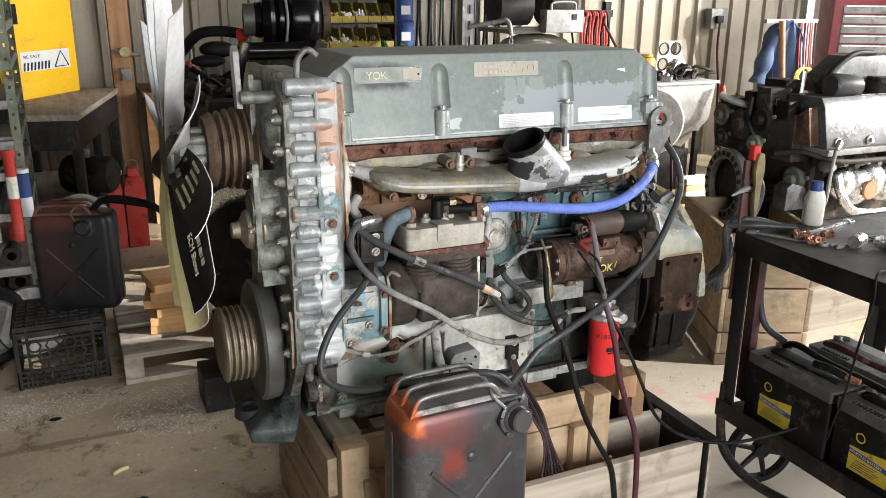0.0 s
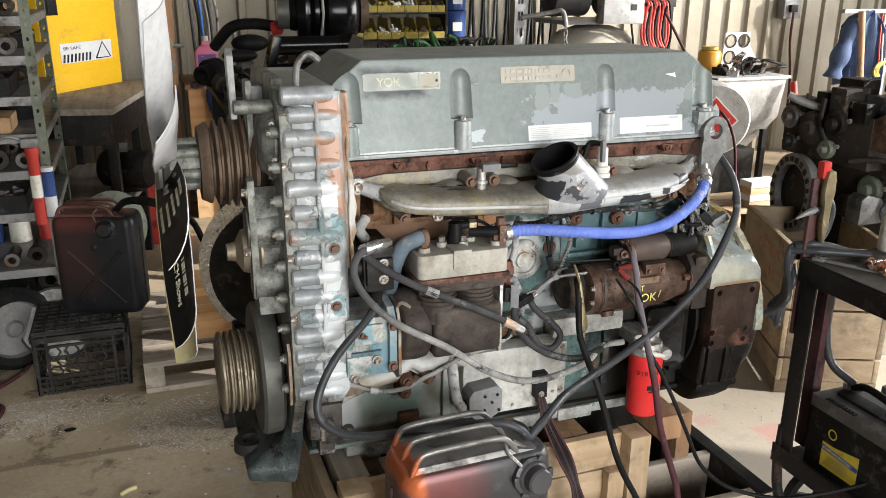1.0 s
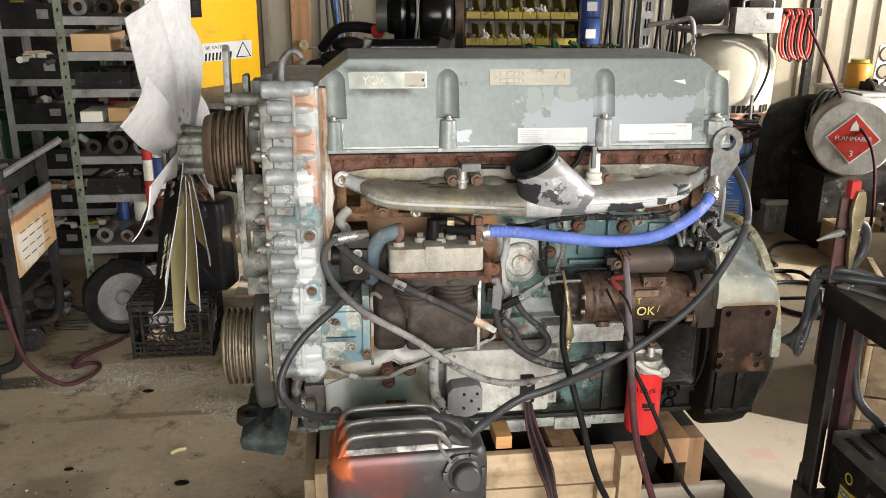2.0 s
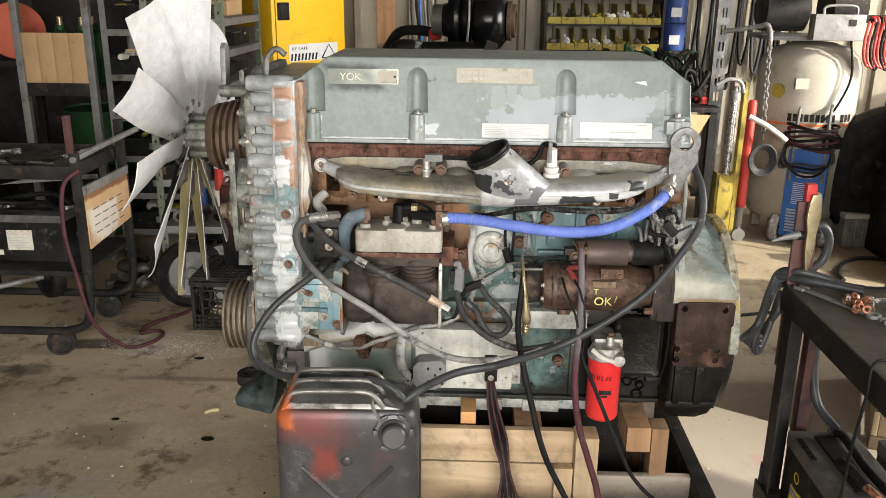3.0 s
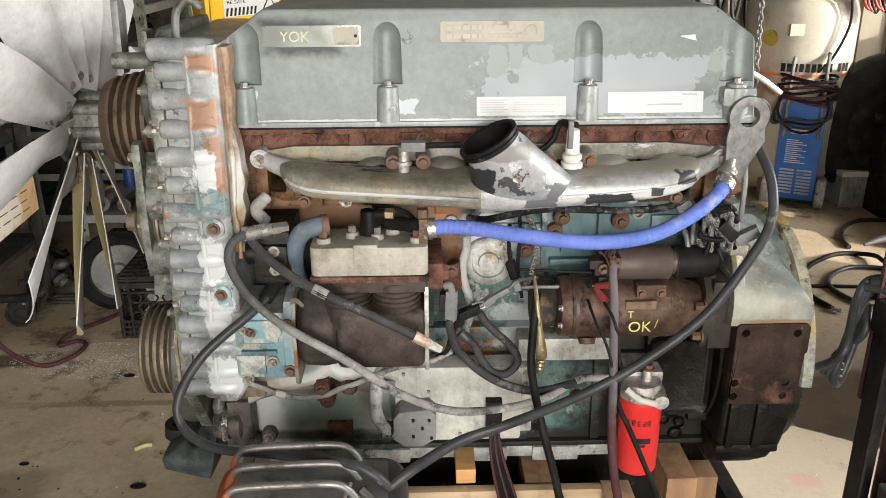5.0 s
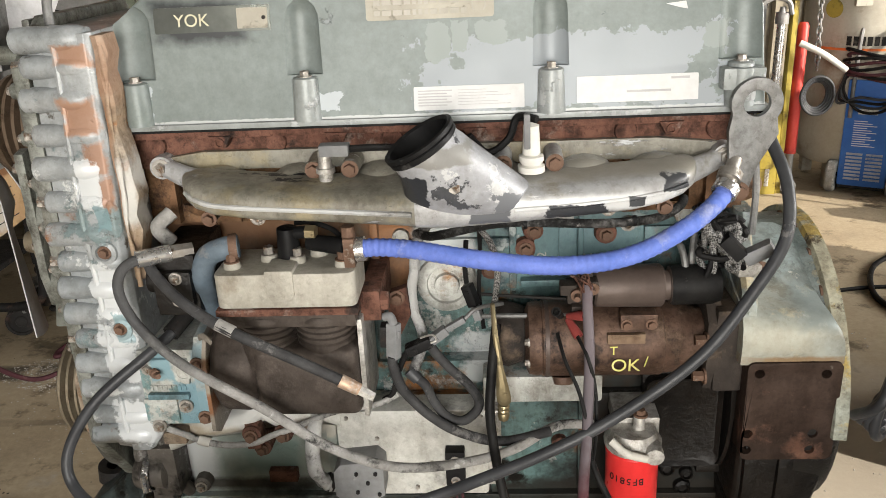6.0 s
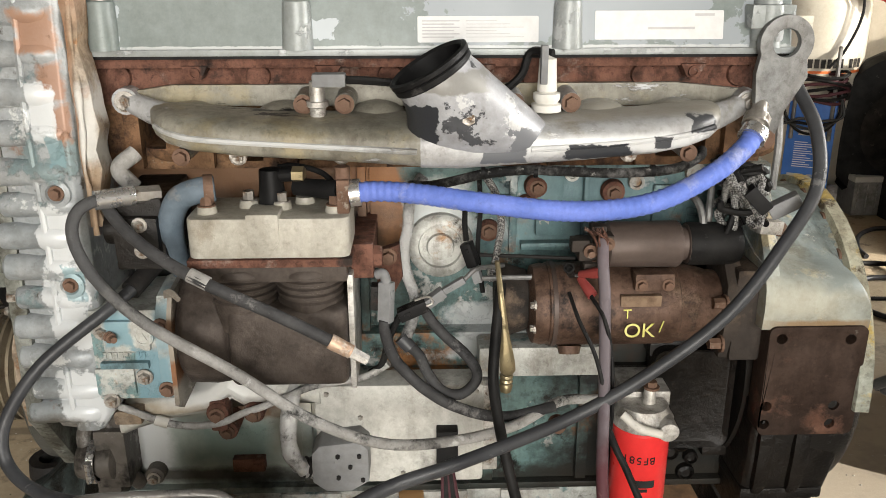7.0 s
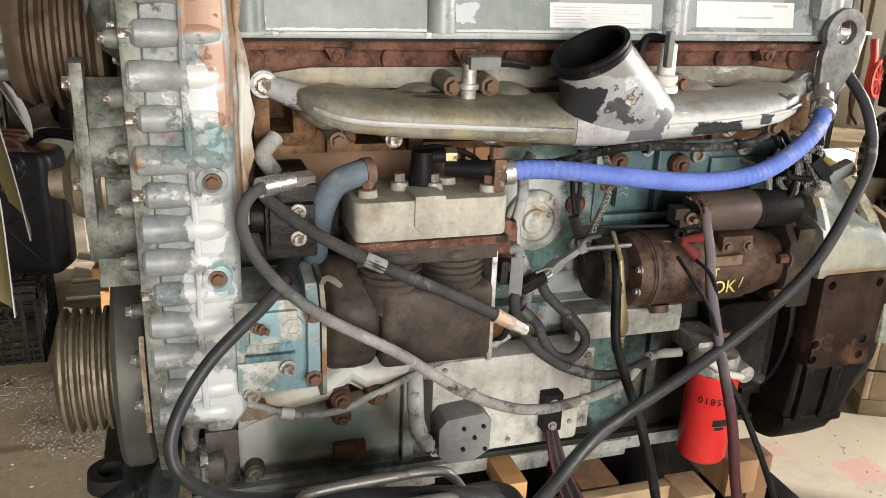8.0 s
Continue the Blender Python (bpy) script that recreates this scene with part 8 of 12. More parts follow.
battery((1.435, -0.365, 0.326), -90, "black starter battery with yellow label on the dark cart shelf")
battery((1.435, -0.715, 0.326), -90, "black starter battery with yellow label on the dark cart shelf")
battery((1.435, -1.06, 0.326), -90, "black starter battery with yellow label on the dark cart shelf")
battery((1.66, -0.40, 0.326), -90, "dusty black starter battery behind the front row", yellow=False)
battery((1.66, -0.76, 0.326), -90, "dusty black starter battery behind the front row", yellow=False)


def cable(name, pts, r, mt, label, category="cable", n=10, **kw):
    return whole(name, tube(B(), pts, r, n, 8, **kw), mt, label, category)


cable("battery_lead", [(1.46, -0.24, 0.565), (1.45, -0.30, 0.59), (1.45, -0.42, 0.58), (1.46, -0.55, 0.575), (1.46, -0.70, 0.57), (1.47, -0.95, 0.565)], 0.011, "rubber_black", "black battery lead lying across the batteries")
cable("battery_lead", [(1.60, -0.28, 0.565), (1.57, -0.36, 0.585), (1.58, -0.5, 0.575), (1.62, -0.66, 0.575)], 0.011, "cable_maroon", "maroon battery lead lying across the batteries")
cable("battery_lead", [(1.405, -0.16, 0.88), (1.41, -0.155, 0.72), (1.425, -0.18, 0.62), (1.46, -0.24, 0.575)], 0.012, "rubber_grey", "grey lead dropping to a battery terminal")
cable("thin_lead", [(1.40, -0.60, 0.942), (1.32, -0.63, 0.952), (1.309, -0.64, 0.88), (1.308, -0.62, 0.75), (1.312, -0.60, 0.60), (1.318, -0.56, 0.42)], 0.0035, "rubber_black", "thin twisted lead hanging from the bench top")
cl = cable("test_clip", [(1.39, -0.42, 0.590), (1.40, -0.47, 0.592), (1.41, -0.52, 0.585)], 0.013, "rubber_black", "black test clip with copper jaws on the battery", "clip")
part("jaw", tube(B(), [(1.41, -0.52, 0.586), (1.42, -0.56, 0.583)], 0.010, 8, 1), "copper_scrap", cl)
# cable bundle wound round the cart's corner
for i in range(4):
    o = i * 0.015
    cable("jump_cable", [(1.375, -0.092 + 0.004 * i, 0.922 + o), (1.33 - 0.004 * i, -0.075, 0.925 + o * 0.8), (1.30 - o * 0.2, -0.09, 0.905 + o * 0.3), (1.27 - o * 0.6, -0.115 - o, 0.84), (1.255 - o * 0.5, -0.12 + o * 0.6, 0.77), (1.272, -0.105, 0.735 + o), (1.294, -0.09 + o, 0.77), (1.314, -0.08 - 0.006 * i, 0.85), (1.327, -0.075, 0.905)], 0.0092, "rubber_grey", "thick grey jump cable looped over the cart corner")
cable("jump_cable", [(1.32, -0.085, 0.962), (1.35, -0.115, 0.975), (1.40, -0.13, 0.968), (1.46, -0.15, 0.950), (1.50, -0.17, 0.949)], 0.0105, "rubber_grey", "thick grey jump cable looped over the cart corner")
cable("jump_cable", [(1.31, -0.08, 0.950), (1.36, -0.13, 0.957), (1.42, -0.16, 0.955), (1.49, -0.19, 0.949)], 0.0105, "rubber_grey", "thick grey jump cable looped over the cart corner")
cable("jump_cable", [(1.385, -0.095, 0.97), (1.42, -0.085, 1.0), (1.43, -0.085, 1.05), (1.41, -0.09, 1.09), (1.37, -0.095, 1.095)], 0.0115, "rubber_grey", "thick grey cable bent round the handle post")
# jumper clamp on the post
CLP = thing("jumper_clamp", "worn copper jumper clamp with a red grip, gripping the post", "clamp", (1.35, -0.1, 1.1))
for s, mt, lb in ((1, "red_plastic", "red grip"), (-1, "brass", "bare copper grip")):
    x = 1.362 - s * 0.004
    bm = B()
    rings(bm, [[(x + o[0] * w, -0.125 - 0.010 * s + o[1] * 0.007, z) for o in ((-1, -1), (1, -1), (1, 1), (-1, 1))] for z, w in ((0.985, 0.004), (1.04, 0.011), (1.09, 0.012), (1.13, 0.018), (1.165, 0.016), (1.19, 0.010))])
    part("clamp_arm", bm, "brass", CLP, bevel=0.003)
part("red_sleeve", box(B(), 1.335, 1.362, -0.130, -0.105, 1.168, 1.215), "red_plastic", CLP, "red sleeve", bevel=0.006)
part("pivot", cyl(B(), (1.33, -0.12, 1.075), (1.385, -0.12, 1.078), 0.012, n=10), "steel_dark", CLP)
part("jaw_tip", tube(B(), [(1.335, -0.12, 1.078), (1.30, -0.125, 1.072), (1.262, -0.13, 1.062)], lambda s: 0.012 - 0.009 * s, 8), "steel_grey", CLP)
def spanner(at, rot, ln, mt="chrome", label="combination spanner lying on the cart top"):
    t = thing("spanner", label, "spanner", group="hand tools on the cart")
    bm = box(B(), -ln / 2, ln / 2, -0.007, 0.007, 0.0, 0.006)
    lathe(bm, [(0, 0.010), (0, 0.018), (0.009, 0.018), (0.009, 0.010), (0, 0.010)], (ln / 2 + 0.012, 0, 0), (ln / 2 + 0.012, 0, 1), 18, False)
    for s in (-1, 1):
        box(bm, -ln / 2 - 0.026, -ln / 2 + 0.004, s * 0.010 - 0.004, s * 0.010 + 0.004, 0.0, 0.009)
    part("shank", bm, mt, t, bevel=0.0015)
    t.matrix_basis = pose(*at, 0, 0, rot)


spanner((1.40, -0.24, TZ + 0.001), -62, 0.19, "steel_grey", "dull steel spanner lying on the cart top")
spanner((1.62, -0.20, TZ + 0.001), 12, 0.24)
spanner((1.56, -0.36, TZ + 0.001), 5, 0.16, "steel_grey", "dull steel spanner lying on the cart top")
rnd = random.Random(8)
for k in range(16):
    p = (1.465 + rnd.uniform(-0.06, 0.06), -0.27 + rnd.uniform(-0.05, 0.05), TZ + 0.008 + rnd.uniform(0, 0.012))
    d = Vector((rnd.uniform(-1, 1), rnd.uniform(-1, 1), rnd.uniform(-0.3, 0.6)))
    bm = lathe(B(), [(0, 0.005), (0, 0.010), (0.012, 0.010), (0.012, 0.005), (0, 0.005)], p, Vector(p) + d, 12, False)
    whole("copper_sleeve", bm, "copper_scrap" if k % 4 else "bolt_rust", "small copper sleeve in a heap on the cart top", "fitting", "copper sleeves")
im = thing("impact_tool", "grubby air tool lying on the cart top", "air tool", (1.60, -0.56, TZ))
part("body", lathe(B(), [(0, 0.0), (0, 0.026), (0.03, 0.03), (0.035, 0.034), (0.12, 0.034), (0.13, 0.028), (0.16, 0.02), (0.16, 0)], (1.53, -0.62, TZ + 0.036), (1.62, -0.50, TZ + 0.036), 24), "steel_grey", im)
part("collar", lathe(B(), [(0, 0.035), (0, 0.0365), (0.045, 0.0365), (0.045, 0.035)], (1.555, -0.587, TZ + 0.036), (1.645, -0.467, TZ + 0.036), 24, False), "label_white", im, "scuffed white band")
for k in range(3):
    s = whole("socket", lathe(B(), [(0, 0.0), (0, 0.020), (0.05, 0.022), (0.05, 0.015), (0.02, 0.013), (0.02, 0)], (1.50 + 0.07 * k, -0.40 - 0.03 * k, TZ + 0.023), (1.60 + 0.07 * k, -0.37 - 0.06 * k, TZ + 0.023), 18), "chrome", "chrome wrench socket lying on the cart top", "socket", "sockets")
bt = thing("spray_bottle", "white plastic bottle with blue cap on the cart", "bottle", (1.66, -0.15, TZ))
part("bottle", lathe(B(), [(0, 0), (0, 0.030), (0.004, 0.033), (0.09, 0.033), (0.115, 0.024), (0.118, 0.0)], (1.615, -0.14, TZ + 0.001), (1.615, -0.14, 2), 24), "plastic_white", bt)
part("cap", lathe(B(), [(0, 0.02), (0.03, 0.019), (0.032, 0.0)], (1.615, -0.14, TZ + 0.116), (1.615, -0.14, 2), 18), "plastic_blue", bt, "blue cap")
part("side_stripe", lathe(B(), [(0, 0.0333), (0.08, 0.0333)], (1.615, -0.14, TZ + 0.008), (1.615, -0.14, 2), 24, False), "plastic_white", bt)

# ---- left side: tool cart with batteries ----
TC = thing("tool_cart", "dark steel tool cart with a tray of tools and batteries below", "cart", (-1.8, 1.5, 0))
CX0, CX1, CY0, CY1 = -2.55, -1.27, 1.26, 1.78
part("tray", box(B(), CX0, CX1, CY0, CY1, 0.885, 0.893), "steel_top", TC, "worn dark tray", bevel=0.001)
for x0, x1, y0, y1 in ((CX0, CX1, CY0 - 0.006, CY0, ), (CX0, CX1, CY1, CY1 + 0.006), (CX1, CX1 + 0.006, CY0, CY1), (CX0 - 0.006, CX0, CY0, CY1)):
    part("tray_rim", box(B(), x0, x1, y0, y1, 0.865, 0.925), "steel_dark", TC, bevel=0.001)
for x, y, z1, mt in ((-1.235, 1.24, 0.99, "steel_dark"), (-1.235, 1.72, 1.06, "steel_dark"), (CX0, 1.24, 0.89, "steel_dark"), (CX0, 1.72, 0.89, "steel_dark")):
    part("post", box(B(), x - 0.02, x + 0.02, y - 0.012, y + 0.012, 0.36, z1), mt, TC, bevel=0.002)
part("stub_post", box(B(), -1.262, -1.236, 1.228, 1.254, 0.985, 1.15), "steel_maroon", TC, "short maroon stub post", bevel=0.003)
part("side_bar", tube(B(), [(-1.235, 1.22, 0.96), (-1.20, 1.45, 0.985), (-1.16, 1.75, 1.01)], 0.014, 8), "steel_grey", TC, "worn bright push bar")
part("side_bar", tube(B(), [(-1.245, 1.22, 0.63), (-1.225, 1.72, 0.63)], 0.014, 8, 1), "steel_dark", TC)
part("lower_shelf", box(B(), CX0, CX1 + 0.02, CY0 - 0.02, CY1, 0.425, 0.447), "steel_dark", TC, bevel=0.002)
part("bent_frame", tube(B(), [(CX0, 1.24, 0.155), (-1.55, 1.24, 0.155), (-1.36, 1.24, 0.16), (-1.27, 1.24, 0.20), (-1.245, 1.24, 0.30), (-1.245, 1.24, 0.44)], 0.02, 10), "steel_dark", TC, "bent pipe frame")
part("bent_frame", tube(B(), [(CX0, 1.74, 0.155), (-1.55, 1.74, 0.155), (-1.36, 1.74, 0.16), (-1.27, 1.74, 0.20), (-1.245, 1.74, 0.30), (-1.245, 1.74, 0.44)], 0.02, 10), "steel_dark", TC, "bent pipe frame")
for x, y in ((-1.45, 1.33), (-1.42, 1.80), (-2.4, 1.33), (-2.4, 1.80)):
    c = part("caster", lathe(B(), [(-0.016, 0), (-0.016, 0.022), (-0.012, 0.026), (-0.012, 0.05), (-0.018, 0.053), (-0.018, 0.064), (0.018, 0.064), (0.018, 0.053), (0.012, 0.05), (0.012, 0.026), (0.016, 0.022), (0.016, 0)], (x, y, 0.064), (x + 0.3, y - 1, 0.064), 28), "steel_dark", TC, "caster wheel")
    part("fork", box(B(), x - 0.012, x + 0.03, y - 0.008, y + 0.008, 0.10, 0.15), "steel_grey", c, bevel=0.003)
for x in (-1.62, -1.95):
    part("pneumatic_wheel", lathe(B(), [(-0.04, 0), (-0.04, 0.04), (-0.02, 0.05), (-0.02, 0.085), (-0.035, 0.095), (-0.03, 0.118), (0.0, 0.125), (0.03, 0.118), (0.035, 0.095), (0.02, 0.085), (0.02, 0.05), (0.04, 0.04), (0.04, 0)], (x, 1.62, 0.30), (x - 0.8, 0.62, 0.30), 32), "rubber_black", TC, "spare barrow wheel under the shelf")
part("cross_bar", cyl(B(), (-1.60, 1.60, 0.30), (-2.1, 1.35, 0.23), 0.014), "steel_grey", TC)
for k in range(3):
    battery((-1.56 - k * 0.345, 1.455, 0.448), 0, "large black battery with a white warning label on the tool cart", yellow=False)
cable("battery_lead", [(-1.42, 1.40, 0.69), (-1.5, 1.45, 0.71), (-1.62, 1.47, 0.70), (-1.75, 1.44, 0.71), (-1.95, 1.46, 0.70)], 0.011, "rubber_black", "black battery lead lying over the batteries")
cable("battery_lead", [(-1.40, 1.50, 0.69), (-1.5, 1.52, 0.735), (-1.66, 1.52, 0.72), (-1.8, 1.55, 0.69)], 0.011, "rubber_black", "black battery lead lying over the batteries")
SG = thing("hand_lettered_sign", "brown-framed white board with faint handwriting hung on the cart", "sign", (-1.25, 1.45, 0.55))
zone_paint("sign_board", "cardboard", [((0.52, 0.48, 0.41), (-1.21, 1.42, 0.645), (0.1, 0.16, 0.085), 9, 0.15, 0.95), ((0.16, 0.07, 0.03), (-1.21, 1.47, 0.80), (0.1, 0.5, 0.03), 8, 0.2, 0.9)])
part("board", prism(B(), [(1.245, 0.555), (1.70, 0.58), (1.70, 0.80), (1.245, 0.80)], "x", -1.216, -1.208), "sign_board", SG)
part("top_rail", box(B(), -1.218, -1.204, 1.24, 1.71, 0.80, 0.84), "steel_grey", SG, bevel=0.002)
bm = B()
for k in range(4):
    for j in range(4):
        y = 1.30 + j * 0.085 + 0.01 * (k % 2)
        box(bm, -1.2075, -1.2068, y, y + 0.06, 0.72 - k * 0.037, 0.724 - k * 0.037)
part("faint_writing", bm, "scrap_dark", SG, kind="stuff")
cable("floor_hose", [(-1.21, 1.22, 0.92), (-1.275, 1.19, 0.85), (-1.29, 1.18, 0.65), (-1.26, 1.18, 0.45), (-1.22, 1.20, 0.22), (-1.14, 1.32, 0.05), (-1.07, 1.45, 0.013), (-1.05, 1.56, 0.013), (-1.10, 1.60, 0.013), (-1.16, 1.56, 0.013), (-1.17, 1.62, 0.014), (-1.13, 1.70, 0.02), (-1.06, 1.80, 0.014), (-1.0, 1.92, 0.013), (-0.95, 2.2, 0.013)], 0.0095, "cable_maroon", "maroon rubber air hose looped on the floor", "hose")
rnd = random.Random(21)
for k in range(14):
    x, y = rnd.uniform(-2.2, -1.35), rnd.uniform(1.34, 1.70)
    a = rnd.uniform(0, math.pi)
    ln = rnd.uniform(0.06, 0.14)
    p, q = (x - ln * math.cos(a), y - ln * math.sin(a), 0.905), (x + ln * math.cos(a), y + ln * math.sin(a), 0.905)
    mt = ("chrome", "scrap_dark", "paint_red", "steel_grey", "bin_yellow")[k % 5]
    t = whole("hand_tool", tube(B(), [p, ((p[0] + q[0]) / 2, (p[1] + q[1]) / 2, 0.908), q], lambda s: 0.006 + 0.006 * (s > 0.6), 8), mt, {"chrome": "bright chrome ratchet lying in the tray", "paint_red": "tool with a red grip lying in the tray"}.get(mt, "worn hand tool lying in the tray"), "hand tool", "tools in the tray")
rt = thing("ratchet", "chrome ratchet wrench lying in the tool tray", "ratchet", (-1.72, 1.60, 0.90))
part("handle", tube(B(), [(-1.90, 1.56, 0.912), (-1.72, 1.62, 0.918)], 0.009, 8, 1), "chrome", rt)
part("head", lathe(B(), [(0, 0), (0, 0.022), (0.02, 0.022), (0.024, 0.016), (0.024, 0)], (-1.70, 1.625, 0.905), (-1.70, 1.6, 1.2), 20), "chrome", rt)
cb = whole("cleaning_rag", ball(ball(B(), (-1.58, 1.46, 0.91), 0.07, (1.5, 0.8, 0.35), 14, 8), (-1.50, 1.50, 0.915), 0.05, (1.3, 1, 0.4), 12, 8), "scrap_dark", "crumpled black rag in the tool tray", "rag")
whole("sheet_panel", prism(B(), [(-1.78, 0.76), (-1.30, 0.80), (-1.30, 0.82), (-1.56, 0.815)], "y", 1.58, 1.585), "steel_grey", "grey sheet panel leaning on the tool cart", "panel")

# ---- steel shelving ----
def shelving(name, label, x0, x1, y0, y1, levels, top, mt_post, mt_shelf, slots=True):
    s = thing(name, label, "shelving", ((x0 + x1) / 2, (y0 + y1) / 2, 0))
    for x, sx in ((x0, 1), (x1, -1)):
        for y, sy in ((y0, 1), (y1, -1)):
            bm = B()
            prism(bm, [(x, y), (x + sx * 0.038, y), (x + sx * 0.038, y + sy * 0.004), (x + sx * 0.004, y + sy * 0.004), (x + sx * 0.004, y + sy * 0.038), (x, y + sy * 0.038)], "z", 0, top)
            if slots:
                ct = B()
                for k in range(int(top / 0.06)):
                    box(ct, x + sx * 0.014, x + sx * 0.024, y - 0.02, y + 0.02, 0.04 + k * 0.06, 0.055 + k * 0.06)
                bm = carve(bm, ct)
            part("slotted_post", bm, mt_post, s)
    for z in levels:
        bm = box(B(), x0 + 0.004, x1 - 0.004, y0 + 0.004, y1 - 0.004, z - 0.004, z)
        box(bm, x0 + 0.002, x1 - 0.002, y0 + 0.001, y0 + 0.005, z - 0.038, z)
        box(bm, x1 - 0.006, x1 - 0.002, y0 + 0.006, y1 - 0.006, z - 0.038, z - 0.005)
        part("shelf", bm, mt_shelf, s, smooth=False)
    return s


SH_LV = (0.16, 0.42, 0.68, 0.87, 1.03, 1.19, 1.36, 1.52, 1.69, 1.86)
shelving("steel_shelving", "green slotted steel shelving packed with parts", -1.22, -0.80, 2.09, 2.87, SH_LV, 2.3, "shelf_green", "steel_grey")
rnd = random.Random(31)
KINDS = [("parts_tray", "black open tray of small parts on the shelving", "tray"), ("parts_box", "plain cardboard parts box on the shelving", "box"), ("part_casting", "dark metal casting stored on the shelving", "casting"), ("filter_can", "small cylindrical filter stored on the shelving", "filter")]


def clutter(x0, x1, y0, y1, z, room, rnd, kinds=(0, 1, 2, 3)):
    """Fill a stretch of shelf, front row only, with single things."""
    x = x0
    while x < x1 - 0.06:
        k = rnd.choice(kinds)
        name, label, cat = KINDS[k]
        w = min(rnd.uniform(0.10, 0.26) if k < 2 else rnd.uniform(0.07, 0.15), x1 - x)
        h = min(room * rnd.uniform(0.45, 0.85), 0.22 if k else 0.11)
        d = min(y1 - y0, rnd.uniform(0.2, 0.38))
        if k == 0:
            bm = carve(box(B(), x, x + w, y0, y0 + d, z + 0.001, z + h), box(B(), x + 0.006, x + w - 0.006, y0 + 0.006, y0 + d - 0.006, z + 0.012, z + h + 0.1))
            t = thing(name, label, cat, (x, y0, z), "shelf contents")
            part("tray", bm, "plastic_black", t)
            bm = B()
            for j in range(16):
                s = rnd.uniform(0.008, 0.022)
                box(bm, -s, s, -s * 0.6, s * 0.6, -s * 0.4, s * 0.4, Matrix.Translation((x + w * rnd.uniform(0.08, 0.92), y0 + d * rnd.uniform(0.1, 0.8), z + h * 0.85)) @ Matrix.Rotation(rnd.uniform(0, 3), 4, "Z") @ Matrix.Rotation(rnd.uniform(-1, 1), 4, "X"))
            box(bm, x + 0.007, x + w - 0.007, y0 + 0.007, y0 + d - 0.007, z + h * 0.5, z + h * 0.82)
            part("loose_filling", bm, rnd.choice(("label_white", "scrap_metal", "cardboard", "scrap_metal", "scrap_dark")), t, smooth=False, kind="stuff")
        elif k == 1:
            whole(name, box(B(), x, x + w * 0.92, y0 + 0.01, y0 + d, z + 0.001, z + h), rnd.choice(("cardboard", "cardboard", "label_white", "chest_maroon", "scrap_dark")), label, cat, "shelf contents", bevel=0.003)
        elif k == 2:
            bm = B()
            r = min(w * 0.45, h * 0.5)
            lathe(bm, [(0, r * 0.5), (0, r), (0.05, r), (0.06, r * 0.8), (0.16, r * 0.8), (0.16, r * 0.5), (0, r * 0.5)], (x + w / 2, y0 + 0.02, z + r + 0.001), (x + w / 2, 9, z + r + 0.001), 22, False)
            whole(name, bm, rnd.choice(("scrap_dark", "scrap_metal", "dark_cast")), label, cat, "shelf contents")
        else:
            r = min(w * 0.42, 0.05)
            whole(name, lathe(B(), [(0, 0), (0, r), (h * 0.85, r), (h, r * 0.6), (h, 0)], (x + w / 2, y0 + 0.08, z + 0.001), (x + w / 2, y0 + 0.08, 9), 18), rnd.choice(("label_white", "plastic_blue", "paint_red", "scrap_dark")), label, cat, "shelf contents")
        x += w + rnd.uniform(0.005, 0.03)


for i, z in enumerate(SH_LV[:-1]):
    for y in (2.12, 2.50):
        clutter(-1.17, -0.86, y, y + 0.32, z, SH_LV[i + 1] - z - 0.05, rnd, (0, 1, 2, 3) if z > 1.0 else (0, 2, 2, 3))
# second unit behind: wide black trays heaped with bags and small parts
S2_LV = (0.16, 0.40, 0.64, 0.90, 1.15, 1.42, 1.70)
shelving("steel_shelving", "grey steel shelving with long black trays of parts", -1.79, -1.22, 2.90, 3.32, S2_LV, 2.3, "steel_grey", "steel_grey", False)
for i, z in enumerate(S2_LV[:-1]):
    h = 0.115 if z < 1.4 else 0.14
    dr = thing("parts_tray", "long black steel tray heaped with bagged parts on the shelving", "tray", (-1.75, 2.9, z), "black parts trays")
    part("tray", carve(box(B(), -1.755, -1.255, 2.905, 3.28, z + 0.001, z + h), box(B(), -1.745, -1.265, 2.915, 3.27, z + 0.012, z + 0.4)), "plastic_black", dr)
    part("label_holder", box(B(), -1.56, -1.50, 2.900, 2.9045, z + h * 0.4, z + h * 0.75), "steel_grey", dr, bevel=0.001)
    for k in range(11):
        x, y = rnd.uniform(-1.71, -1.30), rnd.uniform(2.94, 3.14)
        c = (x, y, z + h - 0.005)
        q = rnd.uniform(0.022, 0.045)
        mt = rnd.choice(("label_white", "plastic_white", "cardboard", "scrap_metal", "scrap_dark", "bin_yellow", "bolt_rust", "plastic_white"))
        bm = B()
        if k % 3 == 0:
            ball(bm, c, q, (1.5, 1.0, 0.75), 10, 7)
            for v in bm.verts:
                v.co += Vector((rnd.uniform(-1, 1), rnd.uniform(-1, 1), rnd.uniform(-1, 1))) * q * 0.14
        elif k % 3 == 1:
            box(bm, -q * 1.3, q * 1.3, -q, q, -q, q * 0.7, Matrix.Translation(c) @ Matrix.Rotation(rnd.uniform(0, 3), 4, "Z") @ Matrix.Rotation(rnd.uniform(-0.3, 0.3), 4, "X"))
        else:
            d = Vector((rnd.uniform(-1, 1), rnd.uniform(-0.6, 0.6), rnd.uniform(-0.1, 0.3))).normalized()
            cyl(bm, c, Vector(c) + d * q * 3, q * 0.45, n=12)
        part("packed_part", bm, mt, dr)
    box_b = box(B(), -1.744, -1.266, 2.916, 3.268, z + 0.0125, z + h * 0.8)
    part("loose_filling", box_b, "scrap_dark", dr, kind="stuff")
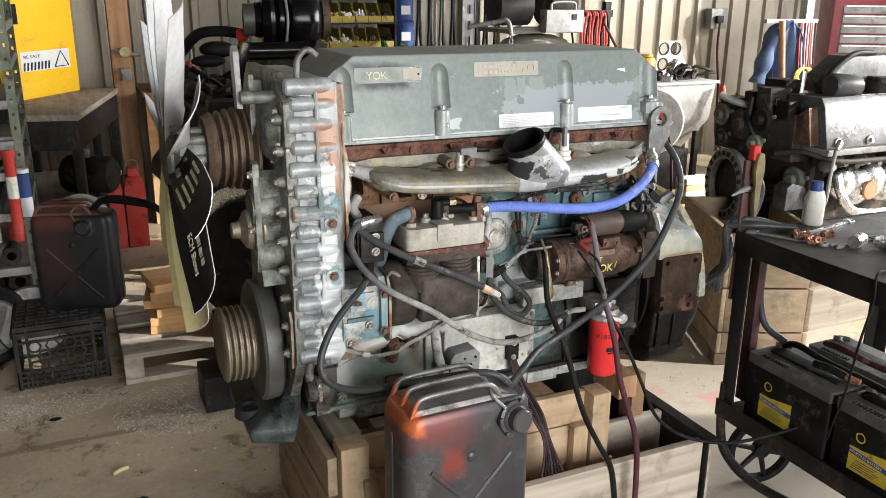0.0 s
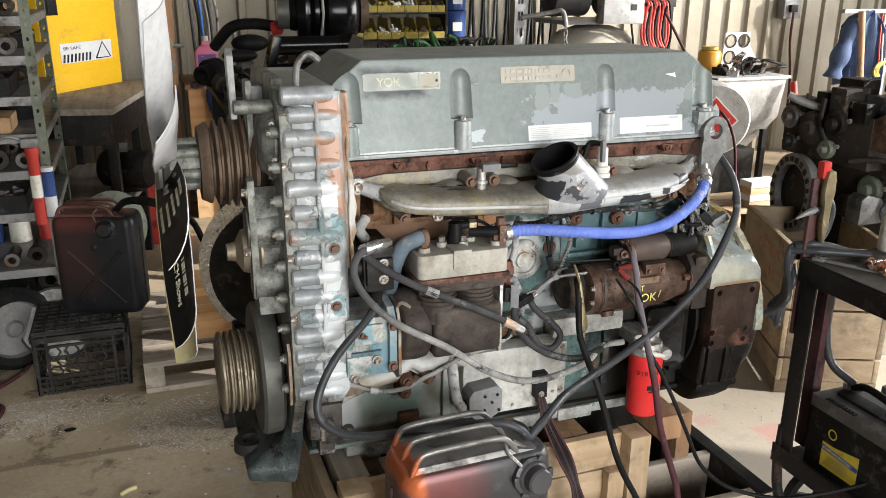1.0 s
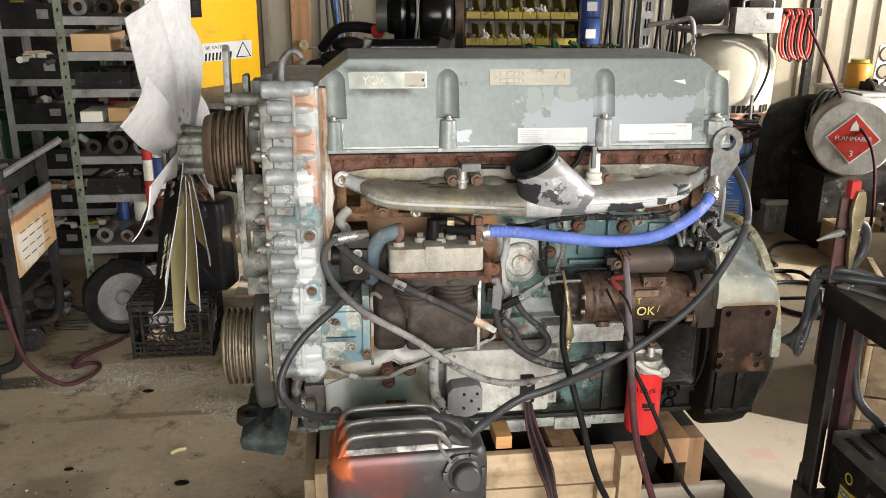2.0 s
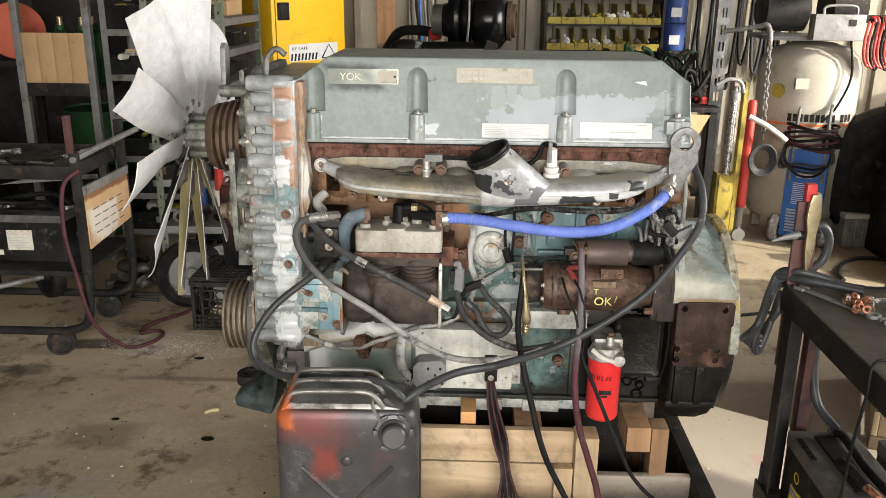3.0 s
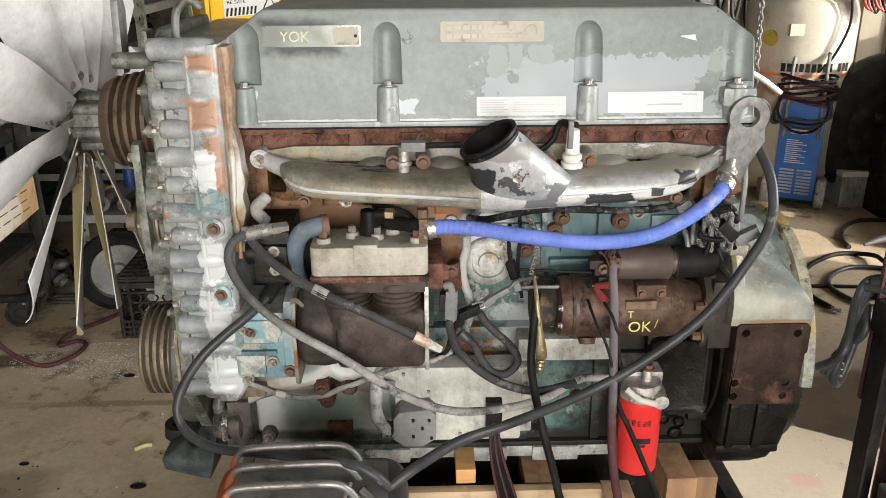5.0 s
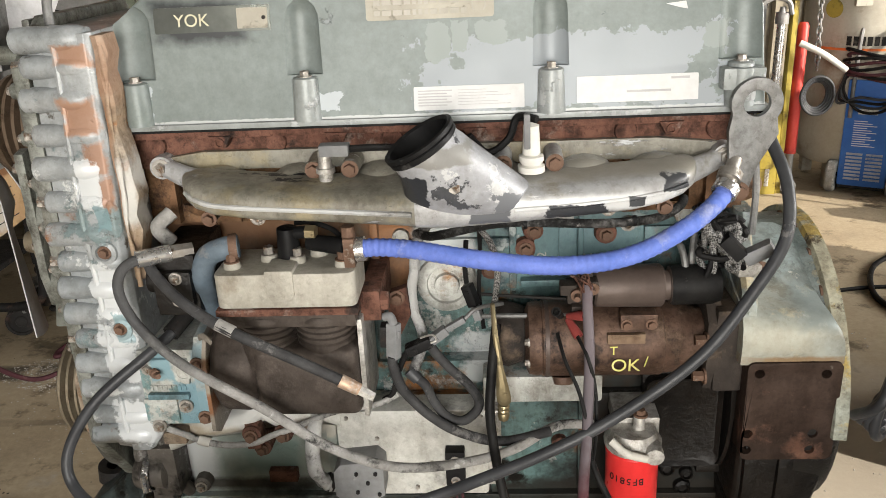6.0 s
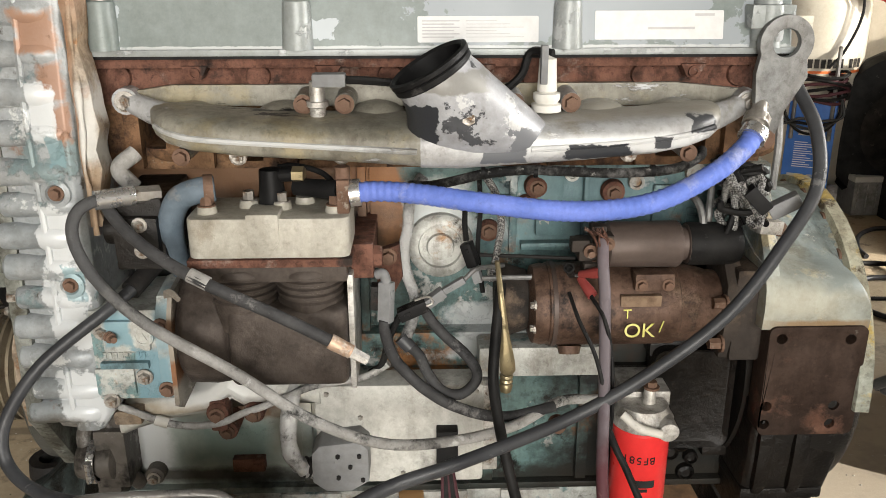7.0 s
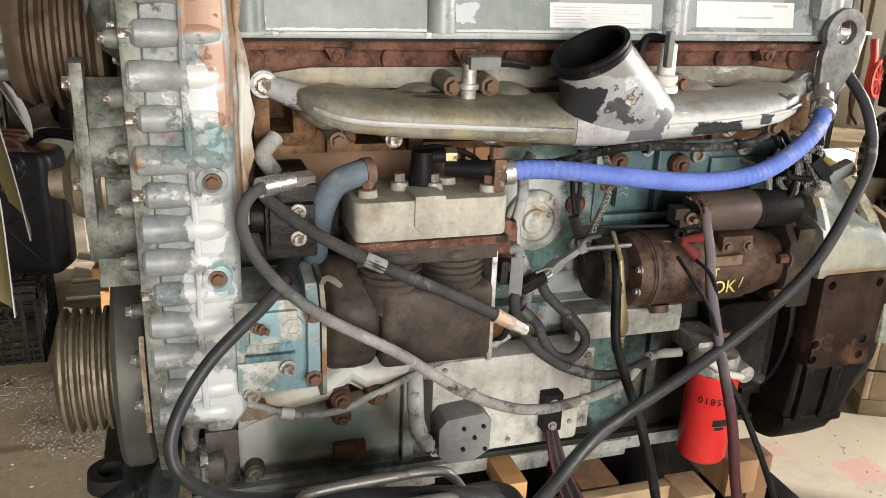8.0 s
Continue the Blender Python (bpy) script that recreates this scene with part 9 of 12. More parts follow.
# caulking cartridge and red tool hung on the shelving post
ct = thing("sealant_cartridge", "red, white and blue sealant cartridge standing on the shelf", "cartridge", (-0.83, 2.12, 0.70))
part("tube", lathe(B(), [(0, 0), (0, 0.026), (0.20, 0.026), (0.205, 0.02), (0.205, 0)], (-0.815, 2.06, 0.665), (-0.815, 2.06, 2), 20), "plastic_blue", ct)
part("label_band", lathe(B(), [(0, 0.0265), (0.09, 0.0265)], (-0.815, 2.06, 0.67), (-0.815, 2.06, 2), 20, False), "paper_white", ct)
part("cap_end", lathe(B(), [(0, 0.0265), (0.018, 0.0265), (0.018, 0)], (-0.815, 2.06, 0.871), (-0.815, 2.06, 2), 20), "paper_white", ct)
rl = thing("grease_gun", "red-barrelled grease gun clipped beside the shelving", "grease gun", (-0.86, 2.05, 0.66))
part("barrel", lathe(B(), [(0, 0), (0, 0.024), (0.30, 0.024), (0.31, 0.028), (0.34, 0.028), (0.34, 0)], (-0.862, 2.05, 0.64), (-0.862, 2.05, 2), 20), "paint_red", rl)
part("label_band", lathe(B(), [(0, 0.0243), (0.10, 0.0243)], (-0.862, 2.05, 0.76), (-0.862, 2.05, 2), 20, False), "label_white", rl)
part("head", box(B(), -0.90, -0.83, 2.03, 2.07, 0.98, 1.02), "steel_grey", rl, bevel=0.008)
part("lever", tube(B(), [(-0.89, 2.05, 1.01), (-0.95, 2.04, 1.03), (-1.02, 2.04, 1.0)], 0.007, 8), "steel_grey", rl)

# ---- second rack: cardboard front, drums behind ----
RK = thing("storage_rack", "dark steel rack with a corrugated cardboard front", "rack", (-2.0, 2.75, 0))
for x in (-2.225, -1.80):
    part("upright", box(B(), x - 0.022, x + 0.022, 2.73, 2.77, 0, 2.3), "steel_grey", RK, bevel=0.002)
part("rail", box(B(), -2.20, -1.825, 2.733, 2.765, 1.035, 1.112), "steel_dark", RK, bevel=0.002)
for k in range(4):
    x = -2.200 + k * 0.0945
    part("cardboard_flute", prism(B(), [(x, 2.733)] + [(x + 0.04725 - 0.04725 * math.cos(a), 2.729 - 0.010 * math.sin(a)) for a in np.linspace(0, math.pi, 9)] + [(x + 0.0945, 2.733)], "z", 1.115, 1.405), "cardboard", RK, "tan cardboard panel")
part("shelf", box(B(), -2.20, -1.825, 2.77, 3.20, 1.06, 1.08), "steel_dark", RK)
part("shelf", box(B(), -2.20, -1.825, 2.77, 3.20, 0.50, 0.52), "steel_dark", RK)


def drum(at, r, h, mt, label, lid=None):
    d = thing("oil_drum", label, "drum", at, "drums")
    prof = [(0, 0), (0, r), (0.012, r + 0.006), (0.02, r)]
    for k in (0.33, 0.66):
        prof += [(h * k - 0.015, r), (h * k, r + 0.009), (h * k + 0.015, r)]
    prof += [(h - 0.02, r), (h - 0.012, r + 0.006), (h, r), (h, r - 0.01), (h - 0.012, r - 0.012), (h - 0.012, 0)]
    part("shell", lathe(B(), prof, at, (at[0], at[1], 9), 32), mt, d)
    return d


drum((-2.10, 3.55, 0), 0.28, 0.86, "drum_green", "dark green steel oil drum standing behind the rack")
drum((-1.62, 3.58, 0), 0.24, 0.80, "drum_green", "dark green steel oil drum standing behind the rack")
for x, y in ((-1.90, 2.90), (-2.06, 2.95), (-1.92, 3.09)):
    g = thing("gas_bottle", "green gas bottle with a rounded shoulder on the rack", "gas bottle", (x, y, 1.08), "gas bottles")
    part("bottle", lathe(B(), [(0, 0), (0, 0.075), (0.26, 0.075), (0.31, 0.06), (0.33, 0.03), (0.36, 0.03), (0.36, 0)], (x, y, 1.081), (x, y, 9), 24), "drum_green", g)
    part("valve", cyl(B(), (x, y, 1.441), (x, y, 1.49), 0.018), "brass", g)
lid = thing("drum_lid", "round red pressed-steel drum lid standing on edge", "lid", (-2.40, 3.0, 1.0))
part("disc", lathe(B(), [(0, 0), (0, 0.07), (0.010, 0.074), (0.010, 0.118), (0.0, 0.125), (0.0, 0.165), (0.014, 0.172), (0.022, 0.168), (0.022, 0)], (-2.37, 3.0, 1.40), (-1.9, 2.2, 1.42), 40), "paint_red_dull", lid)
part("shelf_support", box(B(), -2.75, -2.26, 2.9, 3.3, 1.19, 1.225), "steel_dark", lid)
part("shelf_leg", box(B(), -2.74, -2.70, 3.0, 3.04, 0, 1.19), "steel_dark", lid)
part("shelf_leg", box(B(), -2.30, -2.26, 3.0, 3.04, 0, 1.19), "steel_dark", lid)
whole("red_canister", lathe(B(), [(0, 0), (0, 0.12), (0.22, 0.12), (0.24, 0.10), (0.24, 0)], (-1.02, 2.3, 1.861), (-1.02, 2.3, 9), 24), "paint_orange", "orange-red canister on the top shelf", "canister")
drum((-2.9, 2.5, 0), 0.27, 0.85, "scrap_dark", "black oil drum in the corner")
rnd = random.Random(77)
# dark heaps of scrapped engine parts on the floor behind the carts
def heap(name, label, cx, cy, rx, ry, h, n, seed, mts=("scrap_dark", "scrap_dark", "scrap_metal", "dark_cast")):
    r = random.Random(seed)
    for k in range(n):
        u, v = r.uniform(-1, 1), r.uniform(-1, 1)
        z = max(0.0, h * (1 - 0.8 * max(abs(u), abs(v)))) * r.uniform(0.3, 1.0)
        c = (cx + u * rx, cy + v * ry, z)
        s = r.uniform(0.035, 0.085)
        bm = B()
        kind = k % 4
        d = Vector((r.uniform(-1, 1), r.uniform(-1, 1), r.uniform(-0.7, 0.7)))
        if kind == 0:
            lathe(bm, [(0, s * 0.4), (0, s), (s * 0.5, s), (s * 0.6, s * 0.7), (s * 1.2, s * 0.7), (s * 1.2, s * 0.4), (0, s * 0.4)], c, Vector(c) + d, 18, False)
        elif kind == 1:
            m = Matrix.Translation(c) @ d.to_track_quat("Z", "Y").to_matrix().to_4x4()
            box(bm, -s, s, -s * 0.6, s * 0.6, -s * 0.4, s * 0.4, m)
            cyl(bm, m @ Vector((0, 0, -s)), m @ Vector((0, 0, s * 1.2)), s * 0.35, n=12)
        elif kind == 2:
            p = [Vector(c) + Vector((r.uniform(-2, 2), r.uniform(-2, 2), r.uniform(-0.5, 1.0))) * s for _ in range(4)]
            tube(bm, p, s * 0.2, 8, 5)
        else:
            ball(bm, c, s, (1.2, 0.9, 0.7), 12, 8)
        lo = min(v2.co.z for v2 in bm.verts)
        bmesh.ops.translate(bm, vec=(0, 0, max(0.002 - lo, 0)), verts=bm.verts)
        whole(name, bm, r.choice(mts), label, "scrap", label)


heap("scrap_part", "greasy scrapped engine part in a floor heap", -1.30, 2.15, 0.28, 0.16, 0.30, 24, 5)
heap("scrap_part", "greasy scrapped engine part by the milk crate", -0.86, 2.28, 0.18, 0.10, 0.20, 10, 6)
W = thing("flat_pulley", "dull grey pressed-steel disc wheel leaning on the scrap", "wheel", (-0.84, 2.12, 0.0))
part("disc", lathe(B(), [(0, 0), (0, 0.03), (0.01, 0.04), (0.012, 0.10), (0.03, 0.11), (0.03, 0.135), (0.0, 0.15), (0.0, 0.16), (0.045, 0.16), (0.045, 0)], (-0.86, 2.06, 0.165), (-0.75, 1.2, 0.36), 36), "steel_grey", W)
part("tyre", lathe(B(), [(0, 0.158), (0.0, 0.168), (0.05, 0.168), (0.05, 0.158), (0, 0.158)], (-0.86, 2.06, 0.165), (-0.75, 1.2, 0.36), 36, False), "scrap_dark", W)
W = thing("barrow_wheel", "old rubber-tyred wheel leaning by the shelving", "wheel", (-1.02, 2.0, 0))
part("tyre", lathe(B(), [(-0.035, 0.13), (-0.04, 0.16), (-0.02, 0.185), (0.02, 0.185), (0.04, 0.16), (0.035, 0.13), (-0.035, 0.13)], (-1.03, 1.98, 0.187), (-0.6, 1.2, 0.25), 36, False), "rubber_black", W)
part("rim", lathe(B(), [(-0.02, 0), (-0.02, 0.03), (-0.005, 0.04), (-0.005, 0.12), (-0.03, 0.132), (0.03, 0.132), (0.005, 0.12), (0.005, 0.04), (0.02, 0.03), (0.02, 0)], (-1.03, 1.98, 0.187), (-0.6, 1.2, 0.25), 30), "steel_grey", W)

# cabinet-shaped dark backing, added so the gaps between the racks stay dark
DC = thing("dark_backing", "tall dark backing added behind the racks to darken the gaps", "cabinet", (-2.3, 3.9, 0))
part("carcass", box(B(), -3.2, -1.25, 3.92, 4.35, 0.0, 2.4), "steel_dark", DC, bevel=0.006)
for k in range(4):
    part("door", box(B(), -3.19 + 0.485 * k, -2.715 + 0.485 * k, 3.905, 3.919, 0.06, 2.36), "steel_dark", DC, bevel=0.004)

# ---- workbench with the yellow cabinet ----
RB = math.degrees(math.atan2(-0.35, 1.55))
WB = thing("workbench", "old dark steel workbench with a worn wooden top", "workbench")
m0 = pose(-0.60, 2.72, 0, 0, 0, RB)
part("bench_top", box(B(), -0.62, 0.0, 0.24, 1.58, 0.965, 1.0, m0), "grey_wood_y", WB, "worn brown top", bevel=0.004)
part("apron", box(B(), -0.03, -0.01, 0.25, 1.56, 0.80, 0.964, m0), "steel_dark", WB, bevel=0.002)
part("apron", box(B(), -0.60, -0.031, 0.245, 0.265, 0.80, 0.964, m0), "steel_dark", WB, bevel=0.002)
for x in (-0.60, -0.06):
    for y in (0.28, 0.85, 1.50):
        part("leg", box(B(), x, x + 0.05, y, y + 0.05, 0.0, 0.80, m0), "steel_dark", WB, bevel=0.002)
part("under_shelf", box(B(), -0.60, -0.02, 0.27, 1.55, 0.40, 0.43, m0), "grey_wood_y", WB, bevel=0.002)
CB = thing("safety_cabinet", "bright yellow steel safety cabinet standing on the workbench", "cabinet")
bm = B()
prism(bm, rounded(0.0, 0.40, 0.0, 0.42, 0.006, 2), "z", 0.0, 0.78)
part("body", bm, "cabinet_yellow", CB)
door = part("door", box(B(), 0.018, 0.385, -0.010, -0.001, 0.10, 0.765), "cabinet_yellow", CB, bevel=0.002)
part("latch_plate", box(B(), 0.025, 0.085, -0.016, -0.0105, 0.42, 0.53), "plastic_black", door, "black recessed latch", bevel=0.006)
part("latch_paddle", box(B(), 0.037, 0.073, -0.020, -0.0165, 0.435, 0.515), "steel_dark", door, bevel=0.003)
lb = part("warning_label", box(B(), 0.075, 0.345, -0.0125, -0.0105, 0.155, 0.265), "paper_white", door, "pale warning label")
words(lb, "BE SAFE", (0.09, -0.0127, 0.228), 0.026, "sticker_black", 90, 0, 0, "label_letters", 0.0004)
bm = B()
for k in range(8):
    x = 0.082 + k * 0.019
    prism(bm, [(x, 0.160), (x + 0.010, 0.160), (x + 0.016, 0.205), (x + 0.006, 0.205)], "y", -0.0130, -0.0126)
part("hazard_stripes", bm, "sticker_black", lb)
bm = B()
tri = [(0.255, 0.165), (0.335, 0.165), (0.295, 0.255)]
tube(bm, [(*[tri[0][0]], -0.013, tri[0][1]), (tri[1][0], -0.013, tri[1][1]), (tri[2][0], -0.013, tri[2][1]), (tri[0][0], -0.013, tri[0][1])], 0.004, 6, 1)
part("hazard_triangle", bm, "sticker_black", lb)
part("upper_label", box(B(), 0.06, 0.18, -0.0125, -0.0105, 0.60, 0.67), "cardboard", door)
CB.matrix_basis = pose(-0.908, 3.61, 1.001, 0, 0, 55) @ Matrix.Diagonal((1.8, 1, 1.08, 1))
whole("old_board", box(B(), -0.006, 0.006, -0.17, 0.17, 0, 0.42, pose(-1.08, 3.55, 1.002, 0, -8, 62)), "grey_wood", "weathered board leaning beside the cabinet", "board", bevel=0.002)
# under the bench: cylinder motor, red jugs
mo = thing("electric_motor", "black electric motor stored under the workbench", "motor", (-0.55, 3.5, 0.43))
part("shell", lathe(B(), [(0, 0), (0, 0.06), (0.02, 0.10), (0.04, 0.115), (0.30, 0.115), (0.32, 0.10), (0.33, 0)], (-0.66, 3.55, 0.56), (-0.30, 3.35, 0.56), 28), "scrap_dark", mo)
part("top_box", box(B(), -0.60, -0.50, 3.42, 3.52, 0.67, 0.73), "scrap_metal", mo, bevel=0.006)
part("foot", box(B(), -0.62, -0.42, 3.38, 3.56, 0.431, 0.46), "scrap_dark", mo, bevel=0.004)
for k in range(3):
    j = thing("red_jug", "dusty red plastic jug with a sloped neck on the floor", "jug", (-0.52 + k * 0.13, 3.9, 0), "red jugs")
    bm = B()
    x = -0.53 + 0.14 * k
    rings(bm, [[(x + a * 0.065 * s, 3.75 + b * 0.10 * s, z) for a, b in ((-1, -1), (1, -1), (1, 1), (-1, 1))] for z, s in ((0.002, 0.98), (0.02, 1.0), (0.40, 1.0), (0.47, 0.72), (0.48, 0.5), (0.53, 0.48))])
    part("body", bm, "paint_red", j, bevel=0.012)
    part("wire_handle", tube(B(), [(x - 0.04, 3.75, 0.50), (x - 0.03, 3.75, 0.57), (x + 0.03, 3.75, 0.57), (x + 0.04, 3.75, 0.50)], 0.004, 6), "steel_grey", j)
    j.location = (-0.52 + k * 0.13, 3.9, 0)
dsc = thing("clutch_disc", "olive-grey round housing leaning under the bench", "housing", (-0.63, 2.75, 0.1))
part("disc", lathe(B(), [(0, 0), (0, 0.19), (0.02, 0.20), (0.03, 0.20), (0.035, 0.19), (0.06, 0.12), (0.06, 0)], (-0.62, 2.66, 0.42), (-0.2, 1.9, 0.5), 36), "shelf_green", dsc)
part("block_under", box(B(), -0.74, -0.50, 2.66, 2.74, 0.0, 0.25), "grey_wood", dsc)

# ---- wooden posts, hanging hoses, jug by the wall ----
for x, y, w in ((-0.20, 4.40, 0.14),):
    p = thing("timber_post", "rough old timber post with fittings nailed on", "post", (x, y, 0))
    part("post", box(B(), x - w / 2, x + w / 2, y - 0.07, y + 0.07, 0, 4.19), "old_post", p, bevel=0.006)
    part("air_fitting", lathe(B(), [(0, 0), (0, 0.03), (0.02, 0.036), (0.05, 0.036), (0.05, 0)], (x + 0.02, y - 0.072, 1.24), (x + 0.02, 0, 1.26), 18), "brass", p)
    part("valve", tube(B(), [(x - 0.05, y - 0.09, 1.26), (x + 0.02, y - 0.10, 1.23), (x + 0.12, y - 0.09, 1.22)], 0.014, 8), "steel_grey", p)
    part("switch_box", box(B(), x - 0.02, x + 0.05, y - 0.12, y - 0.071, 1.05, 1.13), "steel_grey", p, bevel=0.004)
for k in range(6):
    x = 0.0 + k * 0.032
    cable("hanging_hose", [(x, 4.50, 4.19), (x + 0.01, 4.48, 2.6), (x - 0.01, 4.46, 1.7), (x + 0.015 * (k % 2), 4.45, 1.35 + 0.03 * (k % 3)), (x + 0.01, 4.45, 1.12 + 0.05 * (k % 2))], 0.011, ("rubber_grey", "rubber_black", "welder_blue", "steel_grey", "rubber_grey", "hose_dusty")[k], "old hose hanging from the ceiling by the post", "hose")
jug = thing("fluid_jug", "clear plastic jug of pink fluid with a purple label", "jug", (0.06, 4.35, 0.94))
bm = B()
rings(bm, [[(0.07 + a * 0.075 * s, 4.33 + b * 0.05 * s, z) for a, b in ((-1, -1), (1, -1), (1, 1), (-1, 1))] for z, s in ((0.962, 0.95), (0.97, 1.0), (1.17, 1.0), (1.21, 0.7), (1.22, 0.35), (1.25, 0.33))])
part("jug", bm, "pink_fluid", jug, bevel=0.01)
part("label", box(B(), 0.01, 0.13, 4.278, 4.2795, 1.04, 1.16), "label_purple", jug)
part("cap", cyl(B(), (0.07, 4.33, 1.25), (0.07, 4.33, 1.28), 0.022), "plastic_white", jug)
WS = thing("wall_ledge", "rough timber ledge with drawers along the wall", "bench", (0.3, 4.5, 0))
part("ledge", box(B(), -0.10, 1.0, 4.20, 4.9, 0.93, 0.96), "old_post", WS, bevel=0.003)
part("panel", box(B(), -0.08, 0.22, 4.22, 4.24, 0.40, 0.93), "orange_wood", WS)
part("panel", box(B(), 0.24, 0.98, 4.22, 4.24, 0.0, 0.93), "old_post", WS)
part("panel", box(B(), -0.08, 0.22, 4.22, 4.24, 0.0, 0.38), "cardboard", WS)
whole("blue_rag", rings(B(), [[(0.10 + w * u, 4.195 - 0.012 * math.sin(6 * u + z * 20), z) for u in np.linspace(-1, 1, 9)] + [(0.10 + w * u, 4.205 - 0.012 * math.sin(6 * u + z * 20), z) for u in np.linspace(1, -1, 9)] for z, w in ((0.93, 0.06), (0.85, 0.06), (0.78, 0.045), (0.70, 0.02))]), "plastic_blue", "dark blue rag hung over the ledge", "rag")
oj = thing("orange_hopper", "orange plastic hopper standing on the ledge", "hopper", (0.30, 4.4, 0.96))
part("hopper", lathe(B(), [(0, 0), (0, 0.10), (0.10, 0.11), (0.15, 0.08), (0.17, 0.04), (0.20, 0.035), (0.20, 0)], (0.28, 4.4, 0.961), (0.28, 4.4, 9), 24), "paint_orange", oj)
part("stem", cyl(B(), (0.28, 4.4, 1.161), (0.28, 4.4, 1.30), 0.015), "steel_grey", oj)

# ---- heaped bench behind the engine: black turbo engine and scrap ----
BB = thing("parts_bench", "long steel bench heaped with engine parts behind the engine", "bench", (0.6, 2.6, 0))
part("top", box(B(), -0.05, 1.25, 1.95, 2.95, 1.10, 1.13), "steel_dark", BB, bevel=0.002)
for x in (-0.03, 1.18):
    for y in (1.97, 2.88):
        part("leg", box(B(), x, x + 0.05, y, y + 0.05, 0, 1.10), "steel_dark", BB, bevel=0.002)
part("back_board", box(B(), 0.0, 1.2, 2.90, 2.93, 0.2, 1.09), "steel_dark", BB)
TB = thing("turbocharger", "glossy black turbocharger wrapped in plastic with a rusty flange", "turbocharger", (0.5, 2.3, 1.45))
c, ax = Vector((0.42, 2.30, 1.52)), Vector((1, -0.15, 0))
part("compressor_scroll", lathe(B(), [(0, 0), (0, 0.085), (0.03, 0.09), (0.035, 0.13), (0.075, 0.145), (0.095, 0.13), (0.10, 0.11), (0.12, 0.13), (0.14, 0.13), (0.15, 0.10), (0.15, 0)], c - ax * 0.10, c, 36), "shiny_black", TB, "glossy black scroll")
part("inlet_pipe", lathe(B(), [(0, 0.06), (0, 0.08), (0.06, 0.08), (0.06, 0.06), (0, 0.06)], c - ax * 0.155, c, 28, False), "damper_grey", TB)
part("turbine_scroll", lathe(B(), [(0, 0), (0, 0.12), (0.02, 0.145), (0.10, 0.155), (0.14, 0.14), (0.17, 0.10), (0.18, 0)], c + ax * 0.06, c + ax, 36), "shiny_black", TB, "plastic-wrapped turbine housing")
part("outlet_flange", lathe(B(), [(0, 0.06), (0, 0.10), (0.02, 0.10), (0.02, 0.085), (0.04, 0.085), (0.04, 0.06), (0, 0.06)], c + ax * 0.235, c + ax, 32, False), "pulley_rust", TB, "rusty round flange")
part("bore", lathe(B(), [(0.02, 0), (0.02, 0.062)], c + ax * 0.235, c + ax, 28, False), "scrap_dark", TB)
part("strap", tube(B(), [c + Vector((0.02, -0.13, -0.12)), c + Vector((0.03, -0.16, 0.0)), c + Vector((0.03, -0.12, 0.12))], 0.006, 6), "steel_grey", TB)
part("pedestal", box(B(), 0.32, 0.58, 2.2, 2.42, 1.131, 1.40), "scrap_dark", TB, bevel=0.01)
EM = thing("exhaust_pipe", "glossy black coated pipe with square flanges on the bench", "pipe", (0.4, 2.05, 1.13))
part("pipe", lathe(B(), [(0, 0), (0, 0.042), (0.30, 0.042), (0.30, 0.048), (0.33, 0.048), (0.33, 0)], (0.20, 2.02, 1.385), (1.2, 2.0, 1.39), 24), "shiny_black", EM)
part("flange", box(B(), -0.02, 0.02, -0.06, 0.06, -0.10, 0.06, pose(0.19, 2.02, 1.37, 0, 16, 0)), "shiny_black", EM, bevel=0.008)
part("flange", box(B(), -0.03, 0.03, -0.06, 0.06, -0.08, 0.06, pose(0.55, 2.02, 1.37, 0, 20, 0)), "dark_cast", EM, bevel=0.008)
part("lower_pipe", lathe(B(), [(0, 0), (0, 0.036), (0.40, 0.036), (0.40, 0)], (0.16, 2.03, 1.27), (1.2, 2.03, 1.28), 20), "shiny_black", EM)
part("support", box(B(), 0.2, 0.5, 1.97, 2.09, 1.131, 1.24), "scrap_dark", EM, bevel=0.006)
rnd = random.Random(41)
def bench_scrap(n, x0, x1, y0, y1, z0, z1, seed, label, mts):
    r = random.Random(seed)
    for k in range(n):
        c = Vector((r.uniform(x0, x1), r.uniform(y0, y1), z0))
        s = r.uniform(0.03, 0.07)
        bm = B()
        if k % 3 == 0:
            p = [c + Vector((r.uniform(-3, 3) * s, r.uniform(-2, 2) * s, r.uniform(0.3, 3.0) * s)) for _ in range(5)]
            tube(bm, p, s * 0.22, 8, 6)
        elif k % 3 == 1:
            d = Vector((r.uniform(-1, 1), r.uniform(-1, 1), r.uniform(-0.4, 0.4)))
            lathe(bm, [(0, s * 0.5), (0, s), (s, s), (s * 1.1, s * 0.7), (s * 2, s * 0.7), (s * 2, s * 0.5), (0, s * 0.5)], c, c + d, 16, False)
        else:
            box(bm, -s, s, -s * 0.6, s * 0.6, 0, s * 1.1, Matrix.Translation(c) @ Matrix.Rotation(r.uniform(0, 3), 4, "Z"))
            ball(bm, c + Vector((0, 0, s * 1.1)), s * 0.5)
        lo = min(v.co.z for v in bm.verts)
        bmesh.ops.translate(bm, vec=(0, 0, z0 + 0.001 - lo + r.random() ** 3 * (z1 - z0) * 0.2), verts=bm.verts)
        whole("loose_part", bm, r.choice(mts), label, "scrap", label)


